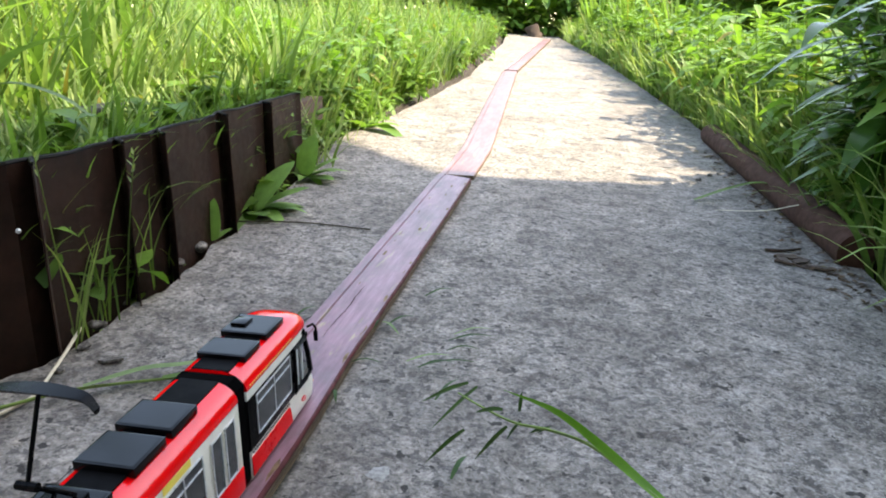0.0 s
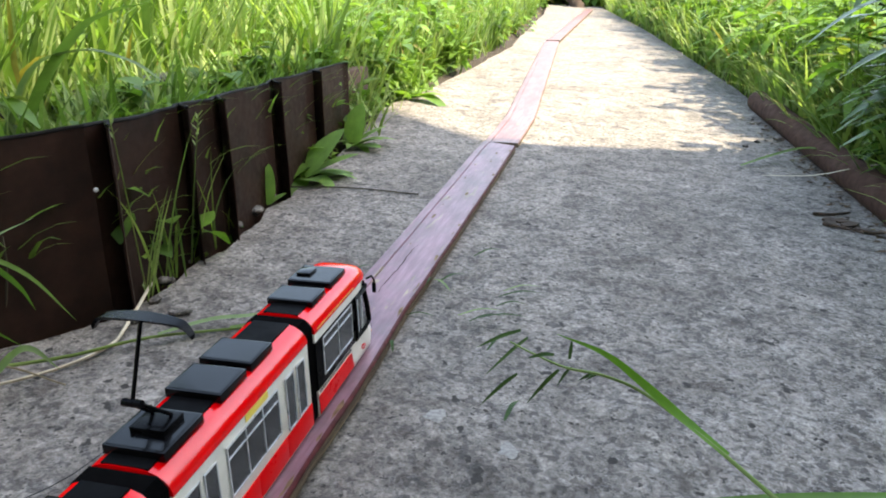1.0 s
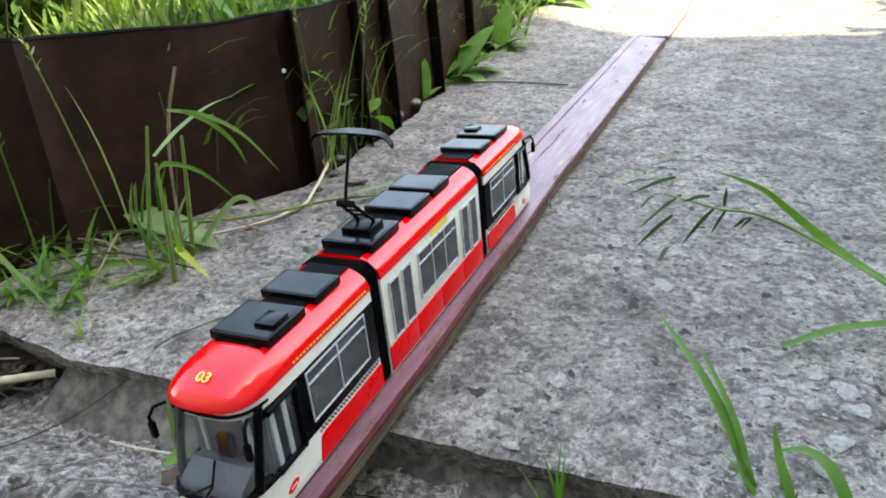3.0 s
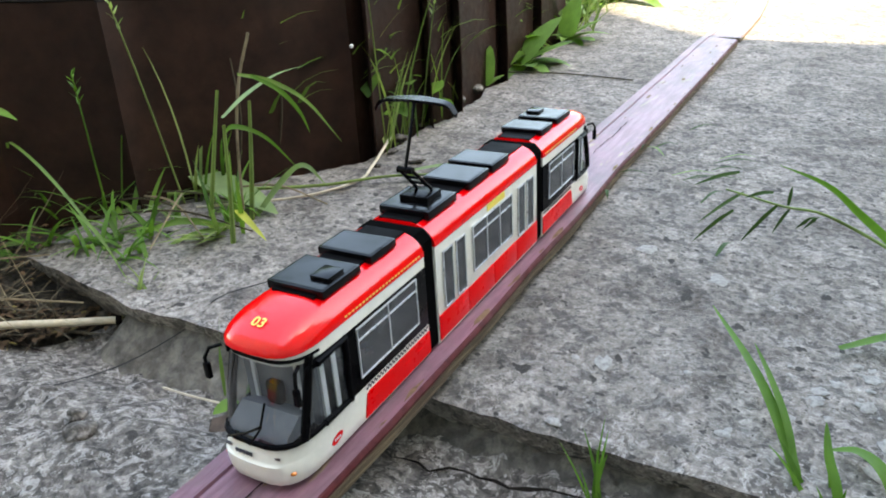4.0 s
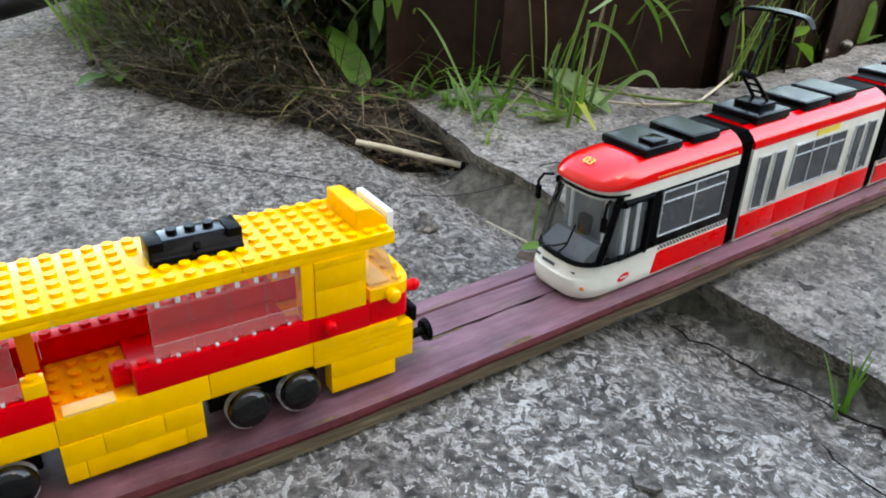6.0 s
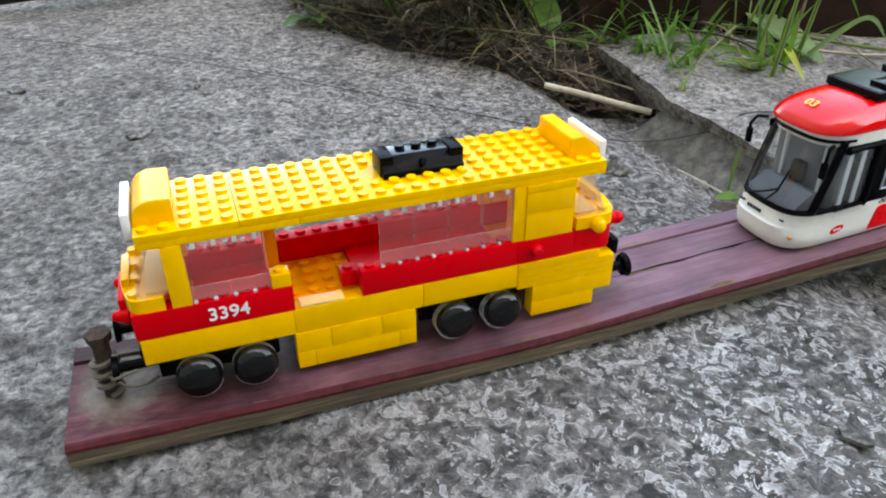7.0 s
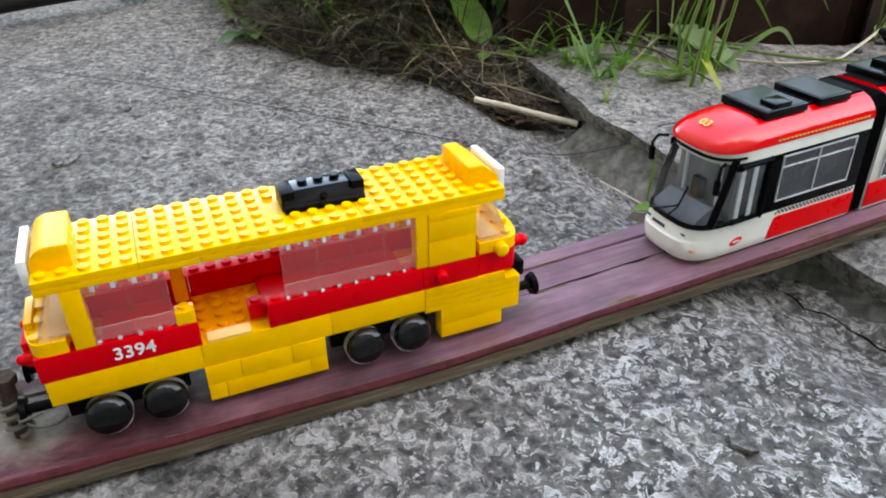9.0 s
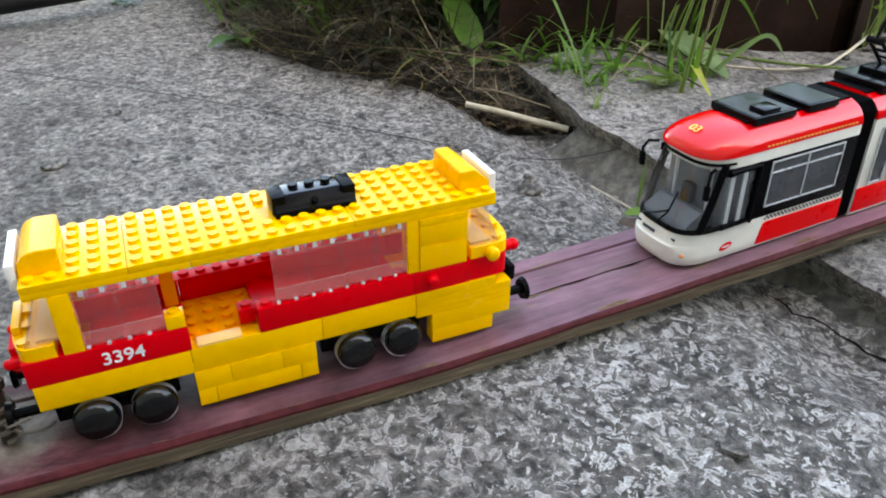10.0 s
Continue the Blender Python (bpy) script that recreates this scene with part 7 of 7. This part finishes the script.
    # hollow straw
    a, b = Vector((-0.330, 0.362, -0.0095)), Vector((-0.256, 0.437, -0.0215))
    bm = bmesh.new()
    tube(bm, [a, a.lerp(b, 0.3) + Vector((0, 0, 0.0008)), a.lerp(b, 0.7), b], 0.0031, 12)
    st = thing("hollow_straw", bm, STRAW, "pale hollow dry reed lying by the step", "reed", smooth=40)
    bm = bmesh.new()
    d = (b - a).normalized()
    cyl(bm, b + d * 0.0002, b + d * 0.004, 0.0038, 0.0035, 12)
    part("end", bm, CRACK, st, "dark broken end")


def build_litter():
    # cable over the slabs
    rod("thin_cable", [on_low(-0.95, -0.44, 0.003), on_low(-0.815, -0.282, 0.003), on_low(-0.667, -0.079, 0.003), on_low(-0.494, 0.092, 0.003), on_low(-0.288, 0.27, 0.003), on_low(-0.20, 0.365, 0.004), (-0.178, 0.435, -0.012), (-0.165, 0.462, 0.006), on_slab(-0.150, 0.495, 0.003), on_slab(-0.118, 0.56, 0.003), on_slab(-0.118, 0.69, 0.003), on_slab(-0.095, 0.79, 0.003), on_slab(-0.058, 0.935, 0.002)], 0.0004, BLACK_RUBBER, "thin black cable lying across the slabs", "cable", 60, 5)
    rod("garden_hose", [(-0.86, -0.50, 0.004), (-0.885, -0.22, 0.010), (-0.905, -0.05, 0.020), (-0.935, 0.045, 0.024), (-1.02, 0.15, 0.030), (-1.25, 0.30, 0.03)], 0.017, BLACK_RUBBER, "thick black garden hose on the concrete", "hose", 30, 14)
    rod("black_tube", [(-0.52, 0.72, 0.165), (-0.47, 0.88, 0.185), (-0.45, 1.0, 0.197), (-0.44, 1.14, 0.203), (-0.50, 1.30, 0.19)], 0.010, BLACK_RUBBER, "black plastic tube in the grass behind the edging", "tube", 24, 10)
    for k, (x, y, r) in enumerate(((-0.139, 0.327, 0.010), (-0.158, 0.336, 0.006), (-0.105, 0.300, 0.004), (-0.200, 0.345, 0.005), (0.055, 0.418, 0.004), (-0.055, 0.36, 0.004), (-0.24, 0.31, 0.007), (-0.465, 0.04, 0.005), (0.06, 0.38, 0.007))):
        stone(x, y, lower_z(x, y), r, k + 1)
    for k, (x, y, r) in enumerate(((-0.248, 0.842, 0.009), (-0.232, 0.80, 0.006), (-0.26, 0.90, 0.008), (-0.268, 1.02, 0.010), (-0.276, 1.08, 0.012), (-0.285, 1.15, 0.010), (-0.222, 0.755, 0.005), (0.44, 1.84, 0.006), (0.47, 1.9, 0.007))):
        stone(x, y, upper_z(x, y), r, k + 20, "small pale stone at the slab's edge")
    for k, (x, y, s) in enumerate(((0.134, 0.279, 0.010), (-0.511, -0.128, 0.012), (-0.346, -0.017, 0.013), (-0.195, 0.787, 0.016))):
        bm = bmesh.new()
        zf = lower_z(x, y) if y < 0.45 else upper_z(x, y)
        ring = [(s * (0.8 + 0.35 * math.sin(3 * a + k)) * math.cos(a), 0.62 * s * math.sin(a)) for a in np.linspace(0, 5.6, 9)]
        prism(bm, ring, 0, 0.0022)
        for v in bm.verts:
            v.co.z += 2.2 * (v.co.x / s) ** 2 * 0.001
        thing("flake", bm, CONCRETE, "thin loose flake of concrete", "flake", "concrete flakes", at=pose(x, y, zf + 0.001, 3, 2, 60 * k - 20))
    # bricks at the end of the edging
    for k, (x, y, z, turn) in enumerate(((-0.440, 1.70, 0.070, 8), (-0.445, 1.71, 0.136, 3), (-0.47, 1.86, 0.070, 12))):
        bm = bmesh.new()
        box(bm, -0.06, 0.06, -0.125, 0.125, -0.0325, 0.0325, 0.004)
        for v in bm.verts:
            v.co += Vector((0.002, 0.002, 0.001)) * noise.noise(v.co * 30)
        thing("clay_brick", bm, CLAY, "old clay brick with mortar stains at the edging's end", "brick", "edge bricks", at=pose(x, y, z, 0, 0, turn))
    # bolt with twine on the board's end
    x0, y0, z0 = 0.010, -0.025, lerp_table(-0.025, BOARD_Z)
    bm = bmesh.new()
    cyl(bm, (x0, y0, z0 - 0.002), (x0 + 0.001, y0 + 0.001, z0 + 0.031), 0.0034, 0.0036, 14)
    bolt = thing("bolt", bm, RUST, "rusty bolt standing in the board's end, wound with twine", "bolt", smooth=40)
    bm = bmesh.new()
    cyl(bm, (x0 + 0.001, y0 + 0.001, z0 + 0.0295), (x0 + 0.001, y0 + 0.001, z0 + 0.0338), 0.0050, 0.0056, 6)
    part("head", bm, RUST, bolt)
    bm = bmesh.new()
    pts = [(x0 + 0.0048 * math.cos(a), y0 + 0.0048 * math.sin(a), z0 + 0.002 + 0.0011 * a / 1.2) for a in np.linspace(0, 22, 90)]
    tube(bm, pts, 0.0013, 5)
    part("twine", bm, TWINE, bolt, "twine wound round the bolt")
    bm = bmesh.new()
    tube(bm, spline([(x0 + 0.004, y0, z0 + 0.014), (x0 + 0.010, y0 + 0.008, z0 + 0.010), (x0 + 0.006, y0 + 0.016, z0 + 0.006), (x0 + 0.010, y0 + 0.022, z0 + 0.012)], 16), 0.0008, 5)
    tube(bm, spline([(x0 + 0.003, y0 + 0.003, z0 + 0.008), (x0 + 0.012, y0 + 0.004, z0 + 0.016), (x0 + 0.014, y0 + 0.014, z0 + 0.020)], 12), 0.0007, 5)
    part("twine_end", bm, TWINE, bolt, "loose twine end")
    # by the pipe
    L = Leaves(141)
    L.leaf((0.545, 1.985, 0.066), (1, 0.1, 0.02), 0.05, 0.030, 0.05, 0.1, 6, 0.6)
    tagged(new("fallen_leaf", L.mesh("fallen_leaf", LEAF_YELLOW)), "pale yellow fallen leaf on the rusty pipe", "leaf")
    for k, pts in enumerate((((0.488, 1.386), (0.515, 1.392), (0.545, 1.415)), ((0.492, 1.338), (0.515, 1.330), (0.540, 1.316)))):
        rod("twig", [on_slab(x, y, 0.003) for x, y in pts], (0.0030, 0.0016), BARK, "short dark twig at the path's edge", "twig", 10, 6, "twigs")
    for k, (x, y) in enumerate(((0.515, 1.365), (0.53, 1.35), (0.505, 1.35), (0.55, 1.33))):
        bm = bmesh.new()
        prism(bm, [(-0.020, -0.004), (0.004, -0.008), (0.022, -0.002), (0.016, 0.006), (-0.012, 0.007)], 0, 0.003)
        thing("bark_chip", bm, BARK, "dark flat chip of bark beside the pipe", "bark chip", "bark chips", at=pose(x, y, upper_z(x, y) + 0.001, 4, 3, 47 * k))
    L = Leaves(142)
    rl = random.Random(142)
    for i in range(260):
        y = rl.uniform(1.2, 2.2)
        x = right_x(y) - 0.005 - 0.06 * rl.random() ** 2
        a = rl.uniform(0, 6.28)
        L.leaf(on_slab(x, y, 0.002), (math.cos(a), math.sin(a), rl.uniform(0, 0.3)), rl.uniform(0.008, 0.022), rl.uniform(0.004, 0.010), 0.2, 0.2, 3)
    stuff("leaf_litter", L, DEAD_LEAF, "brown crumbled leaf litter along the pipe", "leaf litter")
    lying_blade("grass_clipping", [on_slab(0.412, 1.647, 0.004), on_slab(0.47, 1.70, 0.016), on_slab(0.533, 1.733, 0.03), on_slab(0.58, 1.70, 0.035), on_slab(0.61, 1.66, 0.05)], 0.013, "long green blade hanging over the pipe", GRASS, "loose blades")
    lying_blade("grass_clipping", [on_slab(0.44, 1.58, 0.006), on_slab(0.52, 1.56, 0.02), on_slab(0.60, 1.545, 0.05), on_slab(0.66, 1.53, 0.06)], 0.006, "pale dry blade over the pipe", STRAW, "loose blades")


def build_lichen():
    """Round pale lichen crusts, dotted over the step slab."""
    rng = random.Random(77)
    spots = [(0.111, 0.530, 0.0065), (0.094, 0.525, 0.003), (0.253, 0.605, 0.0035), (0.261, 0.603, 0.0032), (0.261, 0.591, 0.0055), (0.243, 0.577, 0.004), (0.235, 0.561, 0.0045), (0.233, 0.551, 0.0048), (0.260, 0.560, 0.005), (0.278, 0.584, 0.008), (0.218, 0.528, 0.0055), (0.105, 0.460, 0.0045), (0.287, 0.565, 0.006), (0.267, 0.506, 0.006), (0.274, 0.532, 0.007), (0.192, 0.498, 0.0045), (0.161, 0.544, 0.003), (0.291, 0.598, 0.004), (0.153, 0.672, 0.008), (0.091, 0.699, 0.009)]
    spots += [(0.265 + rng.gauss(0, 0.03), 0.565 + rng.gauss(0, 0.03), rng.uniform(0.0012, 0.0030)) for k in range(34)]
    bm = bmesh.new()
    for k, (x, y, r) in enumerate(spots):
        rim, inner = [], []
        for q in range(16):
            a = q * math.pi / 8
            w = r * (1 + 0.75 * noise.noise((math.cos(a) * 1.3 + 9 * k, math.sin(a) * 1.3, 3)) + 0.3 * noise.noise((math.cos(a) * 4 + 9 * k, math.sin(a) * 4, 7)))
            for ring, u, lift in ((rim, 1.0, 0.0004), (inner, 0.72, 0.0009)):
                px, py = x + u * w * math.cos(a), y + u * w * math.sin(a)
                ring.append(bm.verts.new((px, py, upper_z(px, py) + slab_rough(px, py) + lift)))
        for q in range(16):
            bm.faces.new((rim[q], rim[(q + 1) % 16], inner[(q + 1) % 16], inner[q]))
        bm.faces.new(inner)
    thing("lichen", bm, LICHEN, "pale grey-white lichen crusts on the concrete", "lichen", kind="stuff", smooth=180)


def build_soil_corner():
    """Dry litter, weeds and a dark bush where the near slab meets the edging."""
    D, S = Leaves(151), Leaves(153)
    rng = random.Random(15)
    for i in range(5200):
        x = rng.uniform(-1.25, -0.28)
        y = soil_edge(x) - 0.012 + 0.30 * rng.random() ** 1.5
        if y > 0.42 and x > min(-0.52, fence_x(y) - 0.10):
            continue
        deep = smooth01((y - soil_edge(x) - 0.02) / 0.15)
        z = max(soil_z(x, y), -0.03) + 0.002 + rng.uniform(0, 0.09) * deep
        hd = rng.gauss(0.4, 1.0) + (math.pi if rng.random() < 0.5 else 0)
        long = rng.random() < 0.10
        (S if rng.random() < (0.5 if long else 0.16) else D).blade((x, y, z), hd, rng.uniform(0.09, 0.16) if long else rng.uniform(0.02, 0.075), rng.uniform(0.0008, 0.0022), rng.uniform(1.0, 1.75), rng.uniform(-0.9, 0.9), 5)
    stuff("dry_litter", D, DRY, "tangle of dry grey-brown grass stalks on the soil", "dry grass")
    stuff("dry_litter", S, STRAW_DULL, "pale dry grass stalks among the litter", "dry grass")
    D = Leaves(152)
    for i in range(4600):
        x = rng.uniform(-1.1, -0.26)
        y = soil_edge(x) - 0.030 + (0.18 if x < -0.35 else 0.06) * rng.random() ** 0.8
        a = rng.uniform(0, 6.28)
        D.leaf((x, y, max(soil_z(x, y), -0.028) + 0.003), (math.cos(a), math.sin(a), rng.uniform(-0.1, 0.3)), rng.uniform(0.003, 0.009), rng.uniform(0.002, 0.005), 0.2, 0.3, 3)
    stuff("leaf_litter", D, DEAD_LEAF, "brown crumbled leaf litter on the soil", "leaf litter")
    bm = bmesh.new()
    for i in range(300):
        x = rng.uniform(-1.1, -0.265)
        y = soil_edge(x) + rng.gauss(0.006, 0.016)
        if y > 0.445:
            continue
        r = rng.uniform(0.0010, 0.0045) * (1.4 if rng.random() < 0.10 else 0.75)
        got = bmesh.ops.create_icosphere(bm, subdivisions=2, radius=r, matrix=Matrix.Translation((x, y, max(soil_z(x, y), lower_z(x, y)) + 0.3 * r)))
        for v in got["verts"]:
            v.co += Vector((1, 1, 0.6)) * r * 0.55 * noise.noise(v.co * (0.8 / r))
    thing("soil_crumbs", bm, CRUMB, "grey-brown crumbs of soil and mortar at the slab's edge", "soil crumbs", kind="stuff", smooth=180)
    D = Leaves(154)
    for i in range(2400):
        x = rng.uniform(-1.05, -0.40)
        y = soil_edge(x) + 0.015 + 0.17 * rng.random()
        if y > 0.40 and x > -0.54:
            continue
        hd = rng.gauss(-1.2, 0.9)
        D.blade((x, y, max(soil_z(x, y), -0.03) + rng.uniform(0.0, 0.10) * smooth01((y - soil_edge(x)) / 0.10)), hd, rng.uniform(0.05, 0.14), rng.uniform(0.0012, 0.0032), rng.uniform(0.5, 1.4), rng.uniform(0.4, 1.6), 6)
    stuff("dry_litter", D, DRY, "drooping dead grass under the bush", "dry grass")
    # the tallest back bushes are added, rising unseen, to shade the litter
    for k, (x, y, h, n, w) in enumerate(((-0.520, 0.495, 0.30, 400, 0.075), (-0.565, 0.47, 0.34, 620, 0.13), (-0.68, 0.42, 0.36, 900, 0.15), (-0.595, 0.425, 0.17, 420, 0.085), (-0.82, 0.385, 0.38, 900, 0.16), (-0.97, 0.36, 0.40, 900, 0.17), (-1.14, 0.35, 0.42, 800, 0.18), (-0.74, 0.52, 0.48, 900, 0.20), (-0.95, 0.48, 0.50, 900, 0.22), (-1.34, 0.40, 0.50, 700, 0.24), (-0.66, 0.72, 0.75, 900, 0.28), (-0.95, 0.70, 0.8, 900, 0.30), (-1.25, 0.68, 0.8, 900, 0.30), (-0.52, 0.62, 0.42, 500, 0.12))):
        B = root("low_bush", "dark green leafy bush growing by the metal edging", "bush", pose(0, 0, 0), "low bushes")
        L = Leaves(160 + k)
        r2 = random.Random(160 + k)
        bm = bmesh.new()
        z = -0.02
        for s in range(16):
            a, r = r2.uniform(0, 6.28), w * r2.random() ** 0.7
            tip = Vector((x + r * math.cos(a), y + 0.8 * r * math.sin(a), z + h * r2.uniform(0.45, 1.0)))
            pts = spline([(x, y, z), (x + 0.35 * (tip.x - x), y + 0.35 * (tip.y - y), z + 0.5 * (tip.z - z)), tip], 7)
            tube(bm, pts, [0.0028 - 0.0003 * i for i in range(7)], 5)
            for q in range(n // 11):
                b = pts[min(6, int(r2.uniform(0.15, 1.0) * 6.5))]
                hd = r2.uniform(0, 6.28)
                sc = r2.uniform(0.6, 1.2)
                L.leaf(b, (math.cos(hd), math.sin(hd), r2.uniform(-0.4, 0.6)), 0.043 * sc, 0.0175 * sc, r2.uniform(0.1, 0.5), 0.2, 5)
        part("stem", bm, BARK, B)
        lf = new("foliage", L.mesh("foliage", LEAF_DARK))
        lf.parent = B
    for k, (x, y, h, c) in enumerate(((-0.80, 0.225, 0.10, 18), (-0.74, 0.262, 0.12, 18), (-0.88, 0.215, 0.12, 18), (-0.98, 0.22, 0.10, 16), (-0.65, 0.315, 0.10, 12), (-0.93, 0.25, 0.14, 16))):
        tuft("grass_tuft", x, y, -0.018, c, h, 0.010, 0.03, 170 + k, "dark green grass tuft at the edge of the concrete", LEAF, (0.1, 0.8), (0.2, 1.2), "tufts by the bush")
    for k, (x, y, h, c) in enumerate(((-0.60, 0.385, 0.10, 16), (-0.555, 0.410, 0.09, 14), (-0.515, 0.435, 0.09, 12), (-0.635, 0.350, 0.09, 14), (-0.58, 0.365, 0.06, 12))):
        tuft("grass_tuft", x, y, -0.018, c, h, 0.0065, 0.03, 190 + k, "drooping green grass tuft among the dry litter", LEAF_MID if k % 2 else LEAF_DARK, (0.3, 1.1), (0.6, 1.7), "tufts by the bush")
    for k, (x, dy, h, c, m) in enumerate(((-0.90, 0.03, 0.11, 14, LEAF_MID), (-0.83, 0.04, 0.13, 16, LEAF_DARK), (-0.77, 0.03, 0.10, 14, LEAF_MID), (-0.71, 0.05, 0.12, 16, LEAF_DARK), (-0.64, 0.05, 0.11, 14, LEAF_DARK), (-0.58, 0.06, 0.11, 14, LEAF_MID), (-0.52, 0.06, 0.10, 12, LEAF_DARK), (-0.47, 0.06, 0.08, 10, LEAF_MID))):
        y = soil_edge(x) + dy
        tuft("grass_tuft", x, y, max(soil_z(x, y), -0.02), c, h, 0.0050, 0.035, 220 + k, "drooping grass tuft over the dry litter", m, (0.3, 1.2), (0.6, 1.8), "tufts by the bush", -1.2)
    rosette("broad_leaf_weed", -0.690, 0.209, -0.016, 6, 0.050, 0.026, 186, "broad-leaved green weed at the edge of the concrete", LEAF_MID, (0.3, 1.2), "broad-leaved weeds")
    rosette("clover", -1.0, 0.075, lower_z(-1, 0.07) + 0.002, 6, 0.022, 0.016, 181, "tiny green clover in the concrete", LEAF_DARK, (0.2, 0.8), "clovers")
    for k, pts in enumerate((((-0.70, 0.215, 0.002), (-0.58, 0.262, 0.010), (-0.46, 0.35, 0.012), (-0.37, 0.40, 0.010)), ((-0.66, 0.24, 0.0), (-0.57, 0.31, 0.035), (-0.50, 0.40, 0.06)), ((-0.56, 0.285, 0.0), (-0.44, 0.36, 0.018), (-0.33, 0.44, 0.02)), ((-0.43, 0.372, -0.005), (-0.385, 0.39, 0.025), (-0.36, 0.42, 0.055)), ((-0.38, 0.385, -0.01), (-0.33, 0.395, 0.0), (-0.265, 0.42, 0.0)))):
        rod("dead_weed", pts, (0.0013, 0.0007), STRAW_DULL if k % 2 == 0 else DRY, "long dry stalk lying at the soil's edge", "stalk", 14, 5, "dry stalks")


build_near_weeds()
build_tall_weed()
build_cuttings()
build_litter()
build_lichen()
build_soil_corner()
